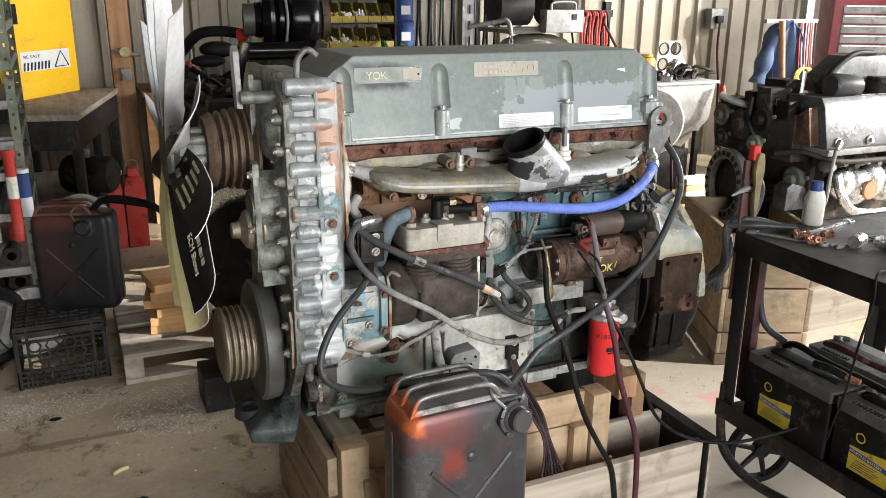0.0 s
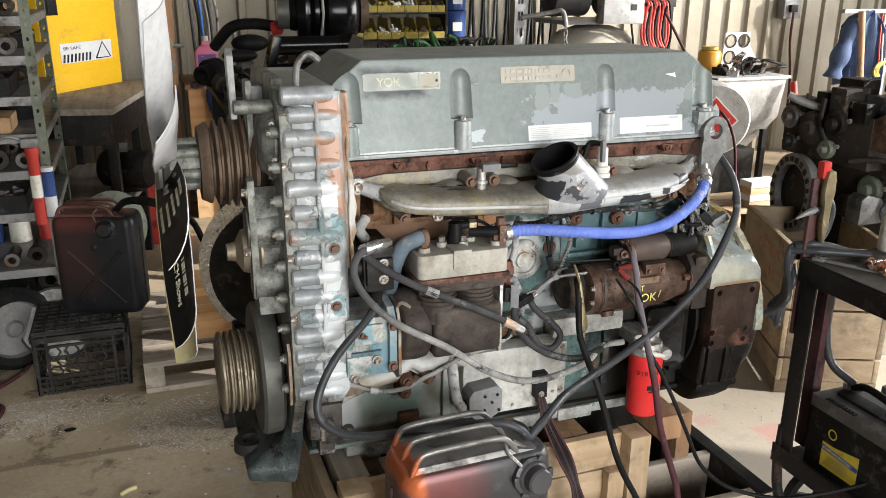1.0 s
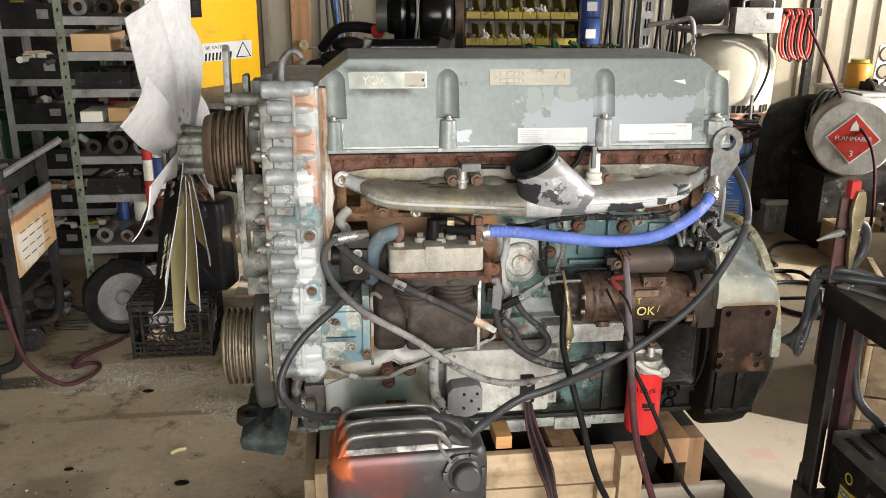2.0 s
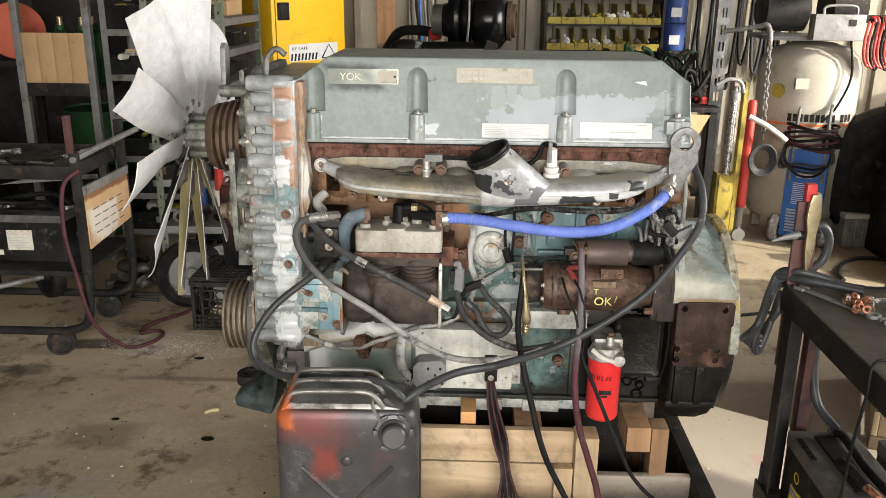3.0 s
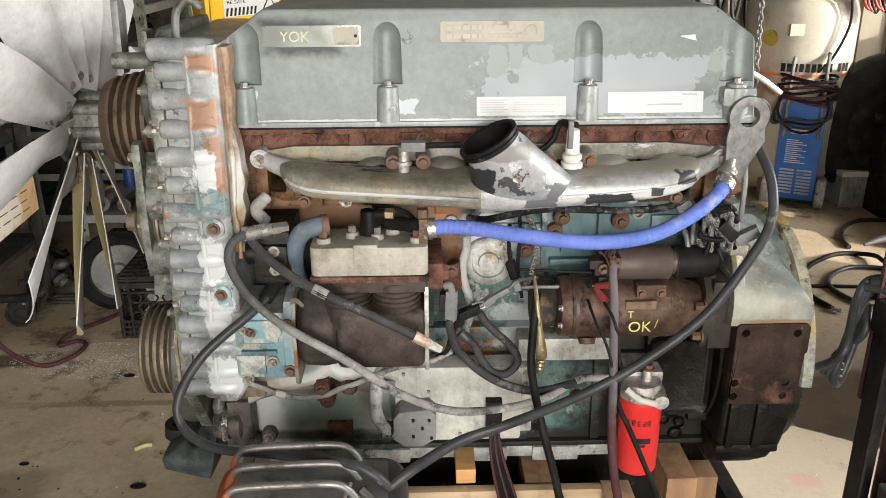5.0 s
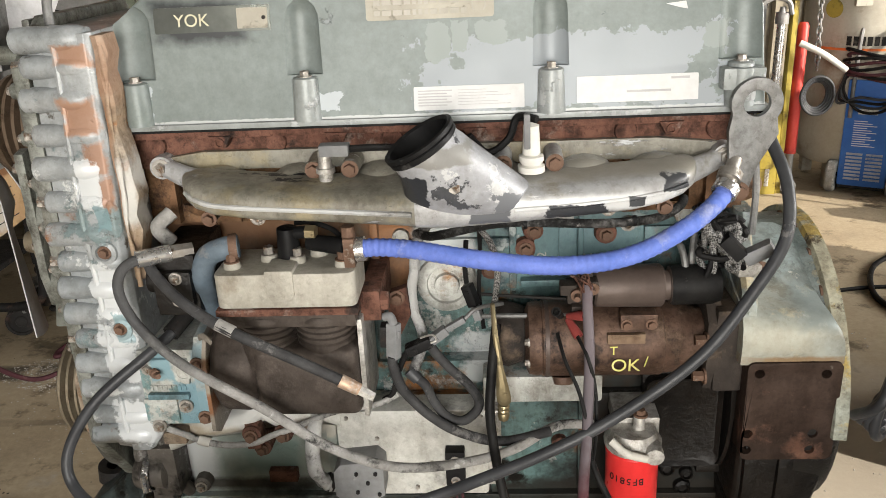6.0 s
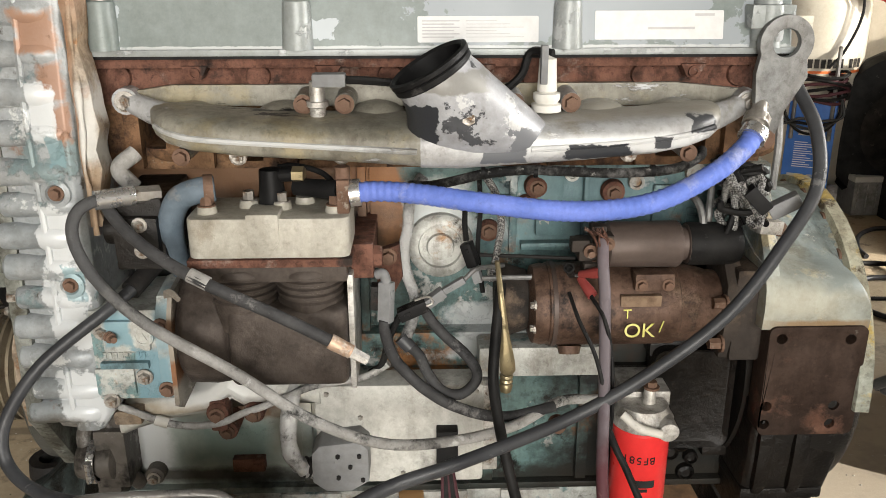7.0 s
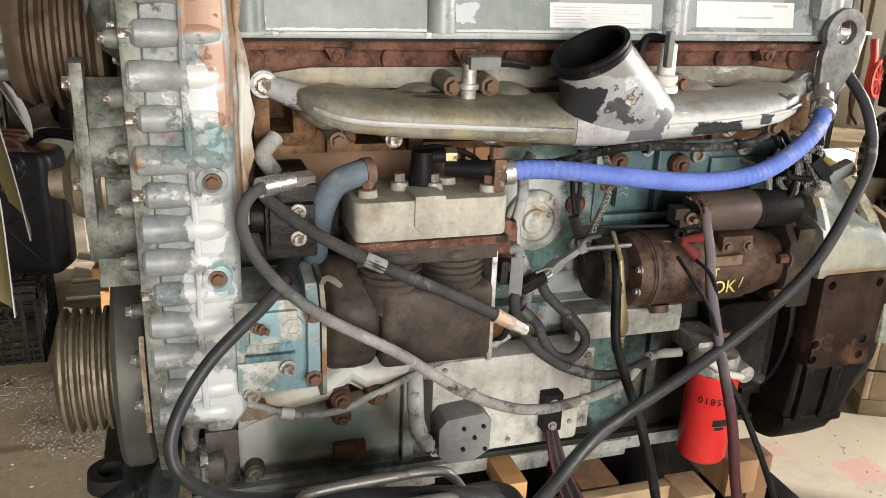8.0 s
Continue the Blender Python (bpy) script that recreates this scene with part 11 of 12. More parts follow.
# ---- flammables drum, parts washer, timber stack ----
FD = thing("flammables_drum", "grey horizontal drum with a red diamond warning sign", "drum", (3.35, 2.95, 0))
c = Vector((3.30, 2.86, 0.76))
ax = Vector((0.42, 0.9, 0))
part("drum", lathe(B(), [(0, 0), (0, 0.235), (0.01, 0.245), (0.02, 0.25), (0.30, 0.25), (0.32, 0.255), (0.34, 0.25), (0.62, 0.25), (0.64, 0), ], c, c + ax, 44), "washer_grey", FD)
m, _ = axes(c, c + ax)
n = -ax.normalized()
up = Vector((0, 0, 1))
rt = n.cross(up).normalized() * -1
def on_disc(u, v, o):
    return c + rt * u + up * v + n * o
def diamond(s, o, mt, name, parent):
    p = [(0, s), (s, 0), (0, -s), (-s, 0)]
    return part(name, rings(B(), [[on_disc(u, v, o) for u, v in p], [on_disc(u, v, o - 0.002) for u, v in p]]), mt, parent)
dg = diamond(0.165, 0.004, "paper_white", "warning_diamond", FD)
diamond(0.152, 0.0055, "paint_red", "red_field", dg)
b4 = [(-0.115, -0.026), (0.115, -0.026), (0.115, 0.026), (-0.115, 0.026)]
mw = Matrix((rt.to_4d(), up.to_4d(), n.to_4d(), (0, 0, 0, 1))).transposed()
mw.translation = on_disc(0, 0, 0)
words(dg, "FLAMMABLE", None, 0.040, "paper_white", m=mw @ Matrix.Translation((0, -0.014, 0.0065)), align="CENTER", name="sign_letters", depth=0.0006)
words(dg, "3", None, 0.055, "paper_white", m=mw @ Matrix.Translation((0, -0.115, 0.0065)), align="CENTER", name="sign_letters", depth=0.0006)
part("flame_mark", rings(B(), [[on_disc(u, v, o) for u, v in ((-0.025, 0.05), (0.025, 0.05), (0.02, 0.085), (0.0, 0.115), (-0.018, 0.085))] for o in (0.0072, 0.0058)]), "paper_white", dg)
part("cradle", box(B(), 3.20, 3.75, 2.95, 3.35, 0.0, 0.52), "scrap_dark", FD)
PW = thing("parts_washer", "pale grey steel parts washer with a hopper bottom", "parts washer", (3.78, 3.3, 0))
bm = B()
rings(bm, [[(x, y, z) for x, y in ((x0, y0), (x1, y0), (x1, 3.6), (x0, 3.6))] for x0, x1, y0, z in ((3.70, 3.92, 3.30, 0.42), (3.60, 4.0, 3.16, 0.60), (3.48, 4.04, 3.08, 0.72), (3.45, 4.05, 3.05, 1.0))])
part("tank", bm, "washer_grey", PW, bevel=0.01)
part("lid", box(B(), 3.43, 4.07, 3.03, 3.62, 1.0, 1.02), "washer_grey", PW, bevel=0.003)
for x in (3.55, 3.96):
    for y in (3.12, 3.54):
        part("leg", box(B(), x - 0.02, x + 0.02, y - 0.02, y + 0.02, 0, 0.62), "steel_dark", PW)
part("red_pipe", tube(B(), [(4.07, 3.0, 0.98), (4.075, 2.98, 0.86), (4.07, 2.98, 0.74), (4.08, 2.98, 0.62)], 0.025, 10), "paint_red", PW, "red drain pipe")
part("red_hand_wheel", tube(B(), None, 0.014, 8, line=[Vector((4.11 + 0.05 * math.cos(a), 2.95, 0.74 + 0.11 * math.sin(a))) for a in np.linspace(0, 2 * math.pi, 19)]), "paint_red", PW)
for k in range(4):
    part("wheel_spoke", tube(B(), [(4.11 + 0.05 * math.cos(k * 0.8), 2.95, 0.74 + 0.11 * math.sin(k * 0.8)), (4.11 - 0.05 * math.cos(k * 0.8), 2.95, 0.74 - 0.11 * math.sin(k * 0.8))], 0.007, 6, 1), "paint_red", PW)
aj = thing("amber_jar", "amber plastic jar with a lid on the parts washer", "jar", (3.62, 3.35, 1.02))
part("jar", lathe(B(), [(0, 0), (0, 0.08), (0.02, 0.085), (0.14, 0.085), (0.16, 0.07), (0.165, 0)], (3.62, 3.4, 1.021), (3.62, 3.4, 9), 24), "amber_plastic", aj)
part("lid", lathe(B(), [(0, 0.06), (0.02, 0.06), (0.022, 0)], (3.62, 3.4, 1.187), (3.62, 3.4, 9), 20), "bin_yellow", aj)
GK = thing("gasket_plate", "white perforated gasket plate with round holes standing up", "gasket", (3.95, 3.5, 1.02))
ctb = B()
for x, z in ((3.83, 1.24), (3.95, 1.24), (3.83, 1.12), (3.95, 1.12)):
    cyl(ctb, (x, 3.3, z), (x, 3.7, z), 0.042, n=20)
part("plate", carve(prism(B(), [(3.76, 1.021), (4.08, 1.021), (4.08, 1.10), (4.01, 1.20), (4.0, 1.30), (3.78, 1.30)], "y", 3.44, 3.455), ctb), "paper_white", GK)
for x, z in ((3.83, 1.24), (3.95, 1.24), (3.83, 1.12)):
    part("hole_ring", lathe(B(), [(0, 0.042), (0, 0.052), (0.006, 0.052), (0.006, 0.042), (0, 0.042)], (x, 3.44, z), (x, 0, z), 22, False), "scrap_dark", GK)
bench_scrap(12, 3.50, 4.02, 3.10, 3.30, 1.02, 1.06, 71, "small bright part on the parts washer lid", ("scrap_metal", "chrome", "scrap_dark"))
TS = thing("timber_pallet", "pale pine pallet stacked with short white boards", "pallet", (3.75, 2.75, 0))
for k in range(3):
    board(TS, 3.20, 4.10, 2.45 + 0.16 * k, 2.58 + 0.16 * k, 0.20, 0.225, "pine")
for x in (3.2, 3.62, 4.02):
    board(TS, x, x + 0.08, 2.45, 2.90, 0.0, 0.199, "pine_y", "stringer")
for k in range(4):
    for j in range(2):
        part("short_board", box(B(), 3.36 + 0.26 * j, 3.60 + 0.27 * j, 2.48, 2.60, 0.226 + k * 0.045, 0.268 + k * 0.045), "paper_white" if (k + j) % 2 else "pine", TS, bevel=0.002)
cable("loop_hose", [(2.95, 1.9, 0.013), (2.7, 1.75, 0.013), (2.45, 1.85, 0.013), (2.40, 2.1, 0.013), (2.6, 2.3, 0.013), (2.85, 2.25, 0.013), (3.0, 2.05, 0.013)], 0.012, "rubber_grey", "grey hose lying in a loop on the floor", "hose")
cable("floor_cable", [(1.3, 1.75, 0.009), (1.8, 1.95, 0.009), (2.22, 2.07, 0.009), (2.50, 2.067, 0.009), (2.9, 2.03, 0.009), (3.6, 1.9, 0.009)], 0.009, "rubber_black", "black cable lying across the floor", "cable")
fh = cable("floor_hose", [(2.28, 1.824, 0.013), (2.25, 1.95, 0.013), (2.286, 2.112, 0.013), (2.38, 2.30, 0.013), (2.526, 2.434, 0.013), (2.64, 2.50, 0.013), (2.74, 2.50, 0.013), (2.80, 2.42, 0.03), (2.80, 2.30, 0.035), (2.9, 2.1, 0.013), (3.3, 1.9, 0.013)], 0.0125, "rubber_black", "black air hose lying in a loop on the floor", "hose")
part("hose_fitting", cyl(B(), (2.285, 1.815, 0.013), (2.31, 1.77, 0.013), 0.010, 0.008, 8), "chrome", fh)
cable("floor_hose", [(2.75, 2.60, 0.013), (2.773, 2.727, 0.013), (2.86, 2.90, 0.013), (2.973, 3.018, 0.013), (3.097, 3.058, 0.013), (3.4, 3.0, 0.013)], 0.0125, "rubber_grey", "grey air hose curving over the floor", "hose")

# ---- wooden box and second engine to the right ----
WBX = thing("wooden_crate", "plywood crate with faint stencilled marks", "crate", (2.3, 0.8, 0))


CRATE_M = pose(2.03, 0.655, 0, 0, 0, -24)


def plank_crate(t, x0, x1, y0, y1, h, my="pine_y", mx="pine", m=None):
    for z0, z1 in ((0.06, 0.16), (0.17, h * 0.58), (h * 0.58 + 0.01, h)):
        board(t, x0, x0 + 0.022, y0, y1, z0, z1, my, "side_board", m)
        board(t, x1 - 0.022, x1, y0, y1, z0, z1, my, "side_board", m)
        board(t, x0 + 0.023, x1 - 0.023, y0, y0 + 0.022, z0, z1, mx, "end_board", m)
        board(t, x0 + 0.023, x1 - 0.023, y1 - 0.022, y1, z0, z1, mx, "end_board", m)
    board(t, x0, x1, y0, y0 + 0.09, 0.0, 0.058, mx, "foot", m)
    board(t, x0, x1, y1 - 0.09, y1, 0.0, 0.058, mx, "foot", m)


plank_crate(WBX, 0.0, 0.42, 0.0, 0.68, 0.65, "crate_ply_y", "crate_ply", CRATE_M)
bm = B()
for k in range(5):
    box(bm, -0.0015, -0.0005, 0.16 + k * 0.06, 0.195 + k * 0.06, 0.54, 0.59, CRATE_M)
    if k < 3:
        box(bm, -0.0015, -0.0005, 0.19 + k * 0.06, 0.225 + k * 0.06, 0.44, 0.49, CRATE_M)
part("stencil_marks", bm, "copper_scrap", WBX, kind="stuff")
E2 = thing("second_engine", "silver and black diesel engine standing beyond the battery cart", "engine", (3.4, 1.0, 0))
part("valve_cover", prism(B(), [(0.655, 0.985), (0.70, 1.175), (0.725, 1.213), (0.92, 1.213), (0.94, 0.985)], "x", 2.565, 4.4), "engine_silver", E2, "silver valve cover", bevel=0.008)
part("cover_rail", prism(B(), [(0.635, 0.955), (0.635, 0.984), (1.0, 0.984), (1.0, 0.955)], "x", 2.555, 4.4), "steel_grey", E2, bevel=0.005)
for x in (2.635, 2.84, 3.05, 3.26):
    part("cover_stud", lathe(B(), [(0, 0.022), (0.012, 0.022), (0.016, 0.016), (0.016, 0.011), (0.03, 0.010), (0.03, 0)], (x, 0.668, 1.012), (x, -1, 1.012), 18), "bolt_steel", E2)
part("upper_cover", prism(B(), [(2.72, 1.214), (2.73, 1.30), (2.86, 1.385), (4.4, 1.385), (4.4, 1.214)], "y", 0.84, 0.98), "engine_silver", E2, "dusty silver upper casing", bevel=0.010)
part("casing_edge", tube(B(), [(2.69, 0.835, 1.26), (2.74, 0.835, 1.32), (2.86, 0.835, 1.395), (3.0, 0.835, 1.40)], 0.014, 10), "steel_dark", E2)
part("soft_sleeve", lathe(B(), [(0, 0), (0, 0.05), (0.015, 0.06), (0.16, 0.055), (0.17, 0)], (2.68, 0.79, 1.255), (2.9, 0.78, 1.25), 22), "rubber_grey", E2)
part("filler_cap", lathe(B(), [(0, 0), (0, 0.06), (0.022, 0.06), (0.022, 0.085), (0.045, 0.088), (0.05, 0.08), (0.055, 0.055), (0.075, 0.05), (0.075, 0.0)], (3.02, 0.80, 1.214), (3.02, 0.80, 1.6), 32), "scrap_dark", E2, "black filler cap")
bm = B()
for k in range(6):
    box(bm, 2.80 + 0.035 * k, 2.825 + 0.035 * k, 0.735 + 0.004 * (k % 2), 0.741 + 0.004 * (k % 2), 1.2135, 1.2145)
    box(bm, 2.81 + 0.03 * k, 2.83 + 0.03 * k, 0.752, 0.758, 1.2135, 1.2145)
part("chalk_marks", bm, "paper_white", E2, kind="stuff")
part("block", box(B(), 2.66, 4.4, 0.74, 1.30, 0.30, 0.954), "dark_cast", E2, bevel=0.01)
part("front_housing", box(B(), 2.50, 2.655, 0.80, 1.32, 0.90, 1.13), "dark_cast", E2, bevel=0.015)
for x0, x1, y0, y1, z1, mt in ((2.47, 2.55, 0.82, 0.90, 1.19, "oily_black"), (2.46, 2.60, 0.93, 1.02, 1.24, "dark_cast"), (2.48, 2.58, 1.05, 1.12, 1.21, "oily_black"), (2.46, 2.56, 1.15, 1.26, 1.17, "dark_cast"), (2.58, 2.68, 0.96, 1.10, 1.27, "oily_black")):
    part("front_bracket", box(B(), x0, x1, y0, y1, 1.10, z1), mt, E2, bevel=0.012)
part("front_plate", box(B(), 2.62, 2.655, 0.78, 1.30, 0.40, 0.92), "dark_cast", E2, bevel=0.008)
part("rust_panel", prism(B(), [(0.70, 0.995), (0.735, 1.17), (0.84, 1.10), (0.84, 0.995)], "x", 2.505, 2.562), "starter_brown", E2, "rust-brown end plate", bevel=0.004)
for k, (x, y, z, r, mt) in enumerate(((2.46, 0.95, 1.09, 0.055, "scrap_dark"), (2.46, 1.08, 1.05, 0.07, "dark_cast"), (2.46, 1.22, 1.08, 0.05, "scrap_metal"), (2.46, 0.98, 0.97, 0.04, "shelf_green"), (2.46, 1.2, 0.97, 0.035, "scrap_dark"), (2.62, 0.86, 0.80, 0.06, "shelf_green"), (2.62, 0.98, 0.70, 0.05, "dark_cast"))):
    part("front_casting", lathe(B(), [(0, 0), (0, r), (0.02, r * 1.1), (0.03, r * 0.9), (0.03, r * 0.5), (0.055, r * 0.4), (0.055, 0)], (x, y, z), (1, y, z), 18), mt, E2)
    part("casting_bolt", lathe(B(), [(0, 0.011), (0.014, 0.011), (0.014, 0)], (x - 0.002, y - r * 1.2, z + 0.02), (1, y - r * 1.2, z + 0.02), 6, False), "bolt_steel", E2)
for k in range(4):
    part("top_bolt", lathe(B(), [(0, 0.016), (0.014, 0.016), (0.014, 0.01), (0.03, 0.009), (0.03, 0)], (2.50, 0.92 + 0.09 * k, 1.158), (2.50, 0.92 + 0.09 * k, 1.4), 6, False), "bolt_rust" if k % 2 else "bolt_steel", E2)
part("linkage_arm", tube(B(), [(2.36, 1.16, 1.19), (2.40, 1.12, 1.165), (2.46, 1.06, 1.14)], 0.018, 10), "steel_grey", E2)
part("linkage_rod", tube(B(), [(2.435, 1.02, 1.19), (2.43, 1.02, 1.08), (2.45, 0.98, 0.98)], 0.012, 8), "steel_dark", E2)
part("pipe_over", tube(B(), [(2.44, 0.84, 0.945), (2.50, 0.74, 0.965), (2.58, 0.66, 0.94), (2.7, 0.63, 0.925), (3.2, 0.63, 0.92)], 0.012, 10), "dark_cast", E2)
part("white_bracket", prism(B(), [(2.42, 0.69), (2.42, 0.80), (2.45, 0.82), (2.53, 0.80), (2.56, 0.76), (2.56, 0.69)], "y", 0.72, 0.80), "engine_silver", E2, "bright cast bracket", bevel=0.008)
part("round_boss", lathe(B(), [(0, 0), (0, 0.045), (0.02, 0.05), (0.06, 0.05), (0.07, 0.04), (0.07, 0)], (2.585, 0.76, 0.74), (2.50, 0.3, 0.75), 22), "engine_silver", E2)
bm = B()
for x, z, r in ((2.74, 0.80, 0.075), (2.83, 0.78, 0.09), (2.93, 0.80, 0.085), (3.03, 0.78, 0.09), (3.14, 0.80, 0.08)):
    ball(bm, (x, 0.69, z), r, (1.1, 0.6, 1.0), 16, 10)
part("exhaust_manifold", bm, "chrome", E2, "bright lumpy exhaust manifold")
part("manifold_pipe", tube(B(), [(2.66, 0.66, 0.86), (2.665, 0.63, 0.78), (2.72, 0.61, 0.70), (2.85, 0.60, 0.67), (3.2, 0.60, 0.665)], 0.022, 12), "chrome", E2)
part("burnt_patch", lathe(B(), [(0, 0), (0, 0.05), (0.01, 0.045), (0.01, 0)], (2.86, 0.632, 0.775), (2.86, -1, 0.80), 14), "copper_scrap", E2)
for k in range(9):
    x = 2.60 + 0.075 * k
    t = part("injector_lug", lathe(B(), [(0, 0), (0, 0.026), (0.03, 0.03), (0.05, 0.018), (0.07, 0.016), (0.07, 0)], (x, 0.70, 0.90 + 0.015 * (k % 2)), (x + 0.02, -1, 0.96), 14), ("scrap_metal", "engine_silver", "scrap_dark")[k % 3], E2)
part("dipstick", tube(B(), [(2.585, 0.60, 1.035), (2.57, 0.60, 1.025), (2.555, 0.60, 0.96), (2.545, 0.60, 0.86), (2.54, 0.60, 0.76), (2.54, 0.62, 0.70), (2.62, 0.68, 0.66), (2.67, 0.735, 0.62)], 0.009, 8), "steel_grey", E2)
part("dipstick_handle", lathe(B(), [(0, 0), (0, 0.013), (0.04, 0.015), (0.045, 0)], (2.565, 0.60, 0.995), (2.59, 0.60, 1.05), 14), "chrome", E2)
part("side_flange", lathe(B(), [(0, 0), (0, 0.16), (0.03, 0.16), (0.03, 0.10), (0.06, 0.08), (0.06, 0)], (2.90, 0.735, 0.46), (2.8, -0.5, 0.46), 40), "aluminium", E2, "bright round housing face")
for k in range(8):
    a = 2 * math.pi * k / 8
    part("flange_bolt", lathe(B(), [(0, 0.012), (0.012, 0.012), (0.012, 0)], (2.90 + 0.13 * math.cos(a), 0.705, 0.46 + 0.13 * math.sin(a)), (2.88, -0.5, 0.46), 10), "bolt_steel", E2)
part("cradle", box(B(), 2.75, 4.3, 0.78, 1.25, 0.0, 0.299), "grey_wood", E2, bevel=0.004)
c, ax = Vector((2.50, 1.18, 0.72)), Vector((-0.95, 0.22, 0.03)).normalized()
FR = part("flywheel_ring", lathe(B(), [(0, 0.135), (0, 0.175), (0.02, 0.188), (0.05, 0.188), (0.055, 0.175), (0.055, 0.135), (0, 0.135)], c - ax * 0.02, c + ax, 48, False), "steel_grey", E2, "dull notched flywheel ring")
m, _ = axes(c, c + ax)
for k in range(22):
    part("notch", box(B(), 0.148, 0.172, -0.010, 0.010, 0.034, 0.041, m @ Matrix.Rotation(2 * math.pi * k / 22, 4, "Z")), "steel_dark", FR)
part("ring_web", lathe(B(), [(0, 0.0), (0, 0.14), (0.02, 0.14), (0.02, 0.0)], c - ax * 0.02, c + ax, 32), "steel_dark", FR)
part("ring_shaft", cyl(B(), c - ax * 0.02, c - ax * 0.15, 0.05), "steel_dark", FR)
CK = thing("wire_crate", "dark plastic crate on a stand by the washer", "crate", (4.35, 2.6, 0))
part("frame", box(B(), 4.20, 4.55, 2.5, 2.8, 0.45, 0.70), "plastic_black", CK, bevel=0.006)
for k in range(4):
    part("slat", box(B(), 4.19, 4.199, 2.5 + k * 0.08, 2.53 + k * 0.08, 0.47, 0.68), "washer_grey", CK)
part("stand", box(B(), 4.22, 4.53, 2.52, 2.78, 0, 0.45), "scrap_dark", CK)

# ---- right wall fittings: overalls, tool chest, outlets ----
OV = thing("blue_overalls", "faded blue work jacket hung from a bracket", "clothing", (5.2, 3.5, 1.3))
bm = B()
loops = []
for z, w in ((1.43, 0.05), (1.40, 0.13), (1.33, 0.19), (1.15, 0.20), (1.0, 0.21), (0.86, 0.20)):
    loops.append([(5.18 + w * u, 3.50 - 0.035 * math.cos(u * 11 + z * 3) * (0.5 + (1.45 - z)) - 0.05, z + 0.03 * math.sin(5 * u)) for u in np.linspace(-1, 1, 15)] + [(5.18 + w * u, 3.56, z) for u in np.linspace(1, -1, 15)])
rings(bm, loops)
part("jacket", bm, "cloth_blue", OV)
part("sleeve", tube(B(), [(5.06, 3.48, 1.36), (4.97, 3.46, 1.22), (4.90, 3.45, 1.05), (4.87, 3.45, 0.93)], lambda s: 0.065 + 0.012 * math.sin(14 * s), 12), "cloth_blue", OV)
part("bracket", box(B(), 4.95, 5.55, 3.50, 3.55, 1.43, 1.46), "steel_grey", OV)
part("bracket_pole", box(B(), 5.42, 5.50, 3.52, 3.60, 0.0, 4.19), "chest_drawer", OV, "pale slotted column")
SL = thing("broom_handle", "worn wooden pole leaning by the jacket", "pole", (5.15, 3.38, 0))
part("pole", cyl(B(), (5.02, 3.40, 1.45), (5.20, 3.34, 0.0), 0.026, n=14), "old_post", SL)
for k in range(7):
    cable("hung_strap", [(5.30 + 0.03 * k, 3.46, 1.43), (5.29 + 0.03 * k, 3.44, 1.25), (5.31 + 0.028 * k, 3.43, 1.02 + 0.03 * (k % 3))], 0.007, ("paint_red", "plastic_white", "cable_maroon", "paint_red")[k % 4], "coloured strap hung from the bracket", "strap")
for k in range(4):
    cable("lead_coil", [(5.33 + 0.015 * k + 0.09 * math.cos(a), 3.40, 0.98 + 0.07 * math.sin(a)) for a in np.linspace(-0.6, 3.9, 9)], 0.009, "bin_yellow", "yellow lead coiled and hung by the straps", "cable")
TCH = thing("tool_chest", "maroon tool chest with steel drawers", "tool chest", (6.3, 3.8, 0))
part("case", box(B(), 5.72, 6.6, 3.5, 4.0, 0.0, 1.75), "chest_maroon", TCH, bevel=0.008)
for k in range(9):
    z = 1.58 - k * 0.085
    d = part("drawer", box(B(), 5.80, 6.5, 3.485, 3.499, z - 0.07, z), "steel_grey", TCH, bevel=0.003)
    part("pull", box(B(), 5.82, 6.48, 3.472, 3.484, z - 0.014, z - 0.004), "chrome", d)
bm = B()
for k in range(11):
    box(bm, 5.88 + 0.03 * k, 5.905 + 0.03 * k, 3.496, 3.499, 1.65, 1.68)
part("maker_bars", bm, "washer_grey", TCH)
TCH.matrix_basis = Matrix.Translation((5.72, 3.5, 0)) @ Matrix.Rotation(radians(-34), 4, "Z") @ Matrix.Translation((-5.72, -3.5, 0)) @ TCH.matrix_basis
OT = thing("wall_outlet", "grey wall socket box with a lead plugged in", "outlet", (4.98, 4.95, 1.4))
part("box", box(B(), 5.55, 5.75, 4.86, 4.962, 1.32, 1.52), "steel_grey", OT, bevel=0.006)
part("plug", box(B(), 5.60, 5.68, 4.82, 4.859, 1.38, 1.45), "rubber_black", OT, bevel=0.006)
part("lead", tube(B(), [(5.64, 4.83, 1.38), (5.67, 4.86, 1.1), (5.75, 4.88, 0.7), (5.80, 4.90, 0.2), (5.9, 4.88, 0.02)], 0.012, 8), "cable_maroon", OT)

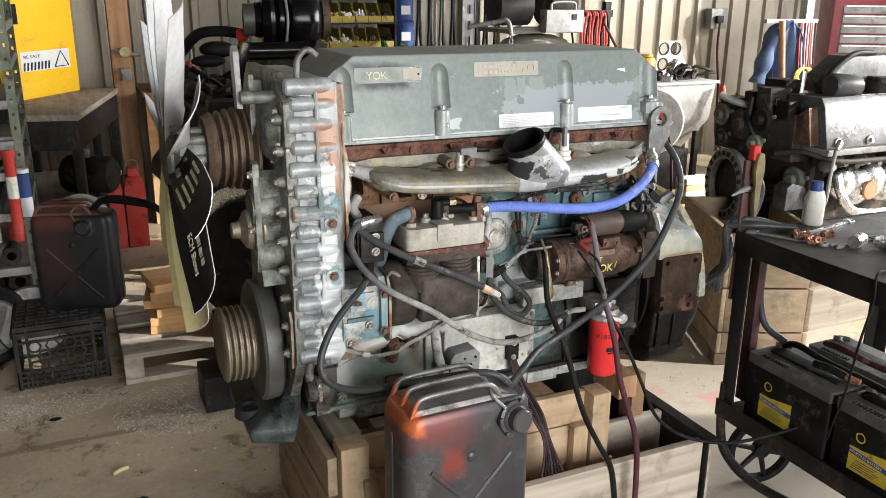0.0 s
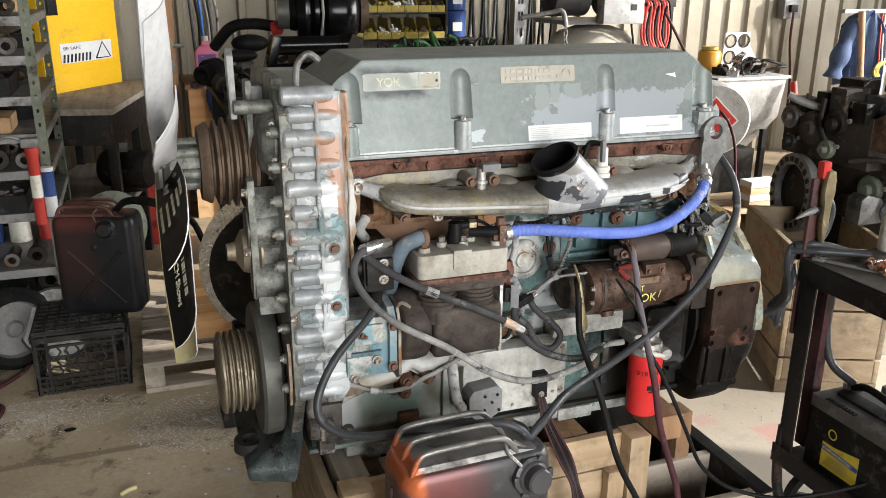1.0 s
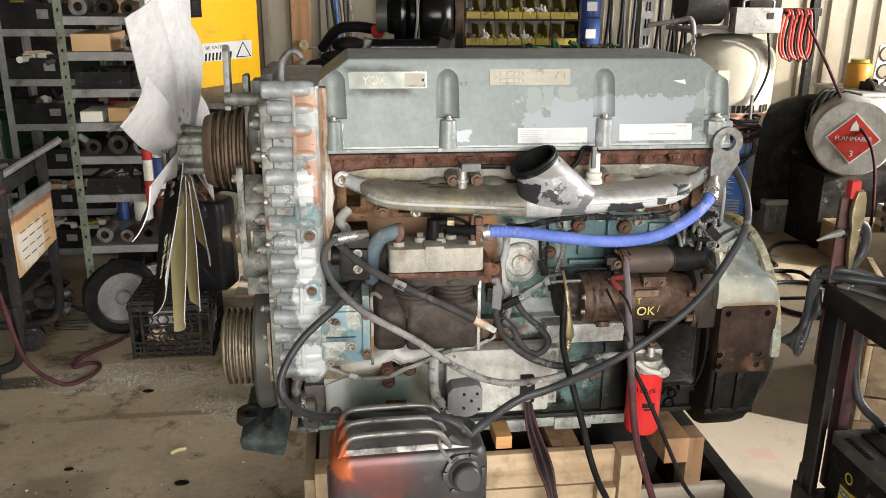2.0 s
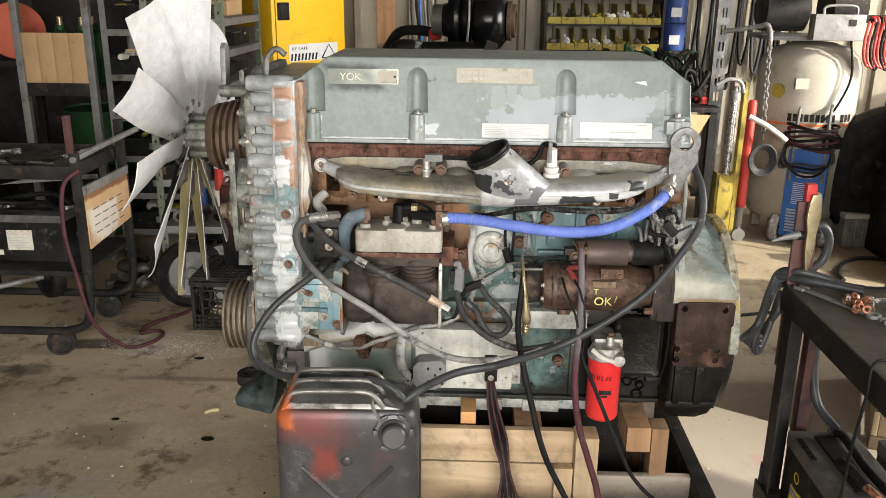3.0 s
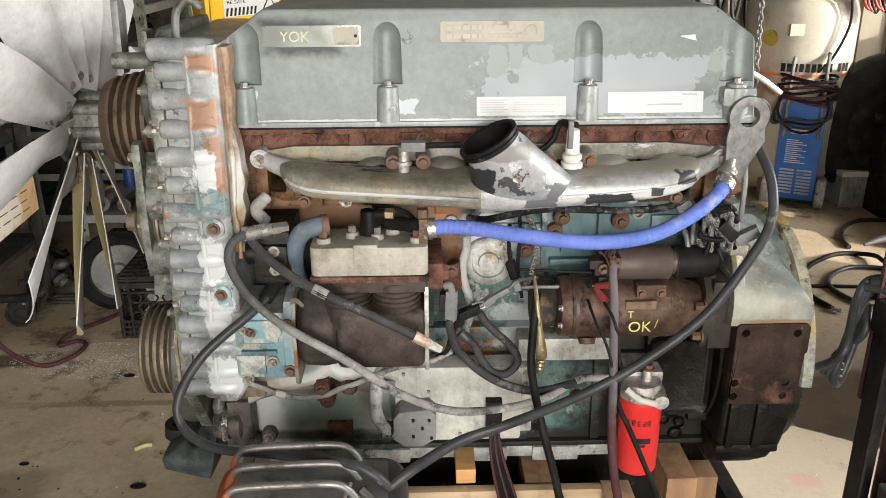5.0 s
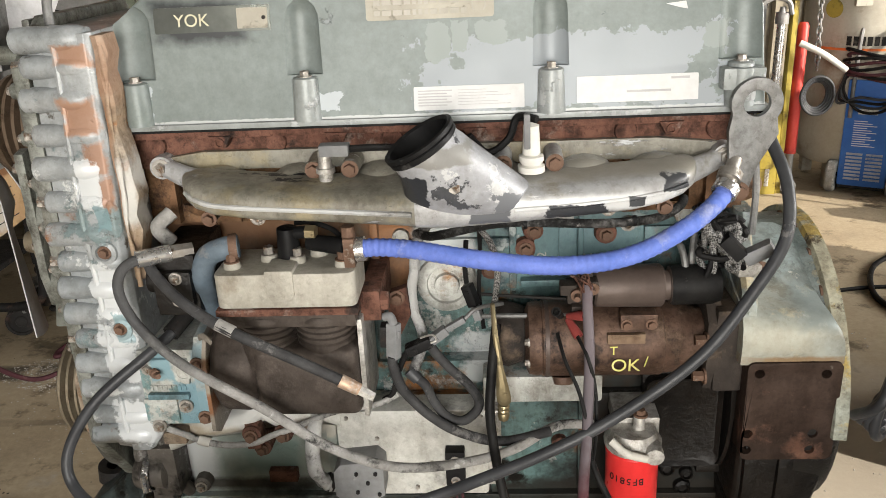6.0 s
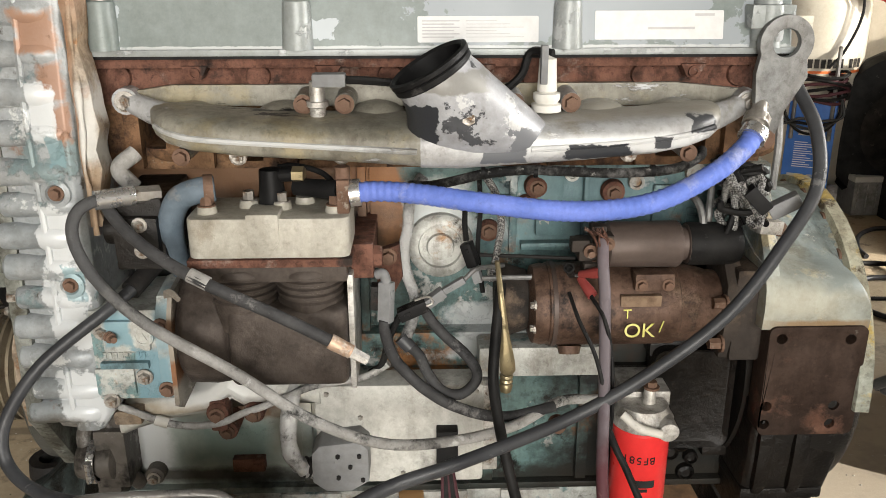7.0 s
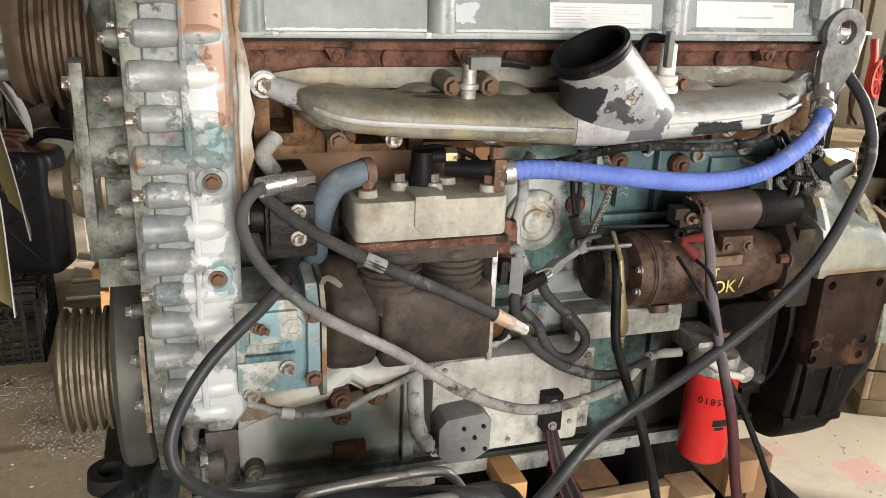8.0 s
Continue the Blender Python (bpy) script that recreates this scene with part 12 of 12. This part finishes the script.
# ---- litter on the floor ----
def scatter(name, label, cx, cy, rx, ry, n, size, mt, seed, category):
    r = np.random.RandomState(seed)
    verts, faces = [], []
    for _ in range(n):
        a, d = r.uniform(0, 2 * math.pi), math.sqrt(r.uniform(0, 1)) ** 1.3
        x, y = cx + rx * d * math.cos(a), cy + ry * d * math.sin(a)
        s = size * r.uniform(0.5, 1.6)
        b = len(verts)
        t = r.uniform(0, 6.3)
        for k in range(4):
            verts.append((x + s * math.cos(t + k * 1.57) * r.uniform(0.6, 1.2), y + s * math.sin(t + k * 1.57) * r.uniform(0.6, 1.2), 0.0006))
        verts.append((x, y, s * r.uniform(0.5, 1.0)))
        faces += [(b, b + 1, b + 4), (b + 1, b + 2, b + 4), (b + 2, b + 3, b + 4), (b + 3, b, b + 4)]
    me = bpy.data.meshes.new(name)
    me.from_pydata(verts, [], faces)
    me.materials.append(MATS[mt])
    return tagged(new(name, me), label, category, "", "stuff")


scatter("absorbent_granules", "white absorbent granules spilled on the concrete", -0.28, 1.22, 0.30, 0.24, 2600, 0.0028, "sand_white", 1, "granules")
scatter("absorbent_granules", "white absorbent granules spread before the milk crate", -0.90, 1.45, 0.42, 0.16, 2400, 0.0026, "sand_white", 2, "granules")
scatter("absorbent_granules", "thin scatter of white granules on the floor", -0.6, 1.3, 0.9, 0.45, 900, 0.0022, "sand_white", 3, "granules")
scatter("floor_grit", "dark grit and crumbs on the concrete floor", -0.7, 0.4, 1.6, 1.4, 110, 0.004, "scrap_dark", 4, "grit")
scatter("floor_crumbs", "pale crumbs on the concrete floor", -0.7, 0.4, 1.5, 1.2, 110, 0.0045, "label_white", 5, "crumbs")
scatter("floor_chips", "pale concrete chips beside the timber stand", 1.9, 0.8, 0.8, 0.9, 260, 0.0035, "sand_white", 6, "chips")
for k, (x, y, r) in enumerate(((-0.787, 1.307, 0.016), (-0.525, 0.588, 0.018), (-0.942, 0.72, 0.012))):
    whole("oil_crumb", ball(B(), (x, y, 0.004), r, (1.5, 0.9, 0.3), 10, 6), "oily_black", "small black oily crumb on the floor", "debris", "oily crumbs")
whole("yellow_scrap", tube(B(), [(-0.60, 0.79, 0.004), (-0.575, 0.80, 0.010), (-0.55, 0.815, 0.006)], 0.008, 8), "fan_yellow", "small yellow scrap on the floor", "debris")
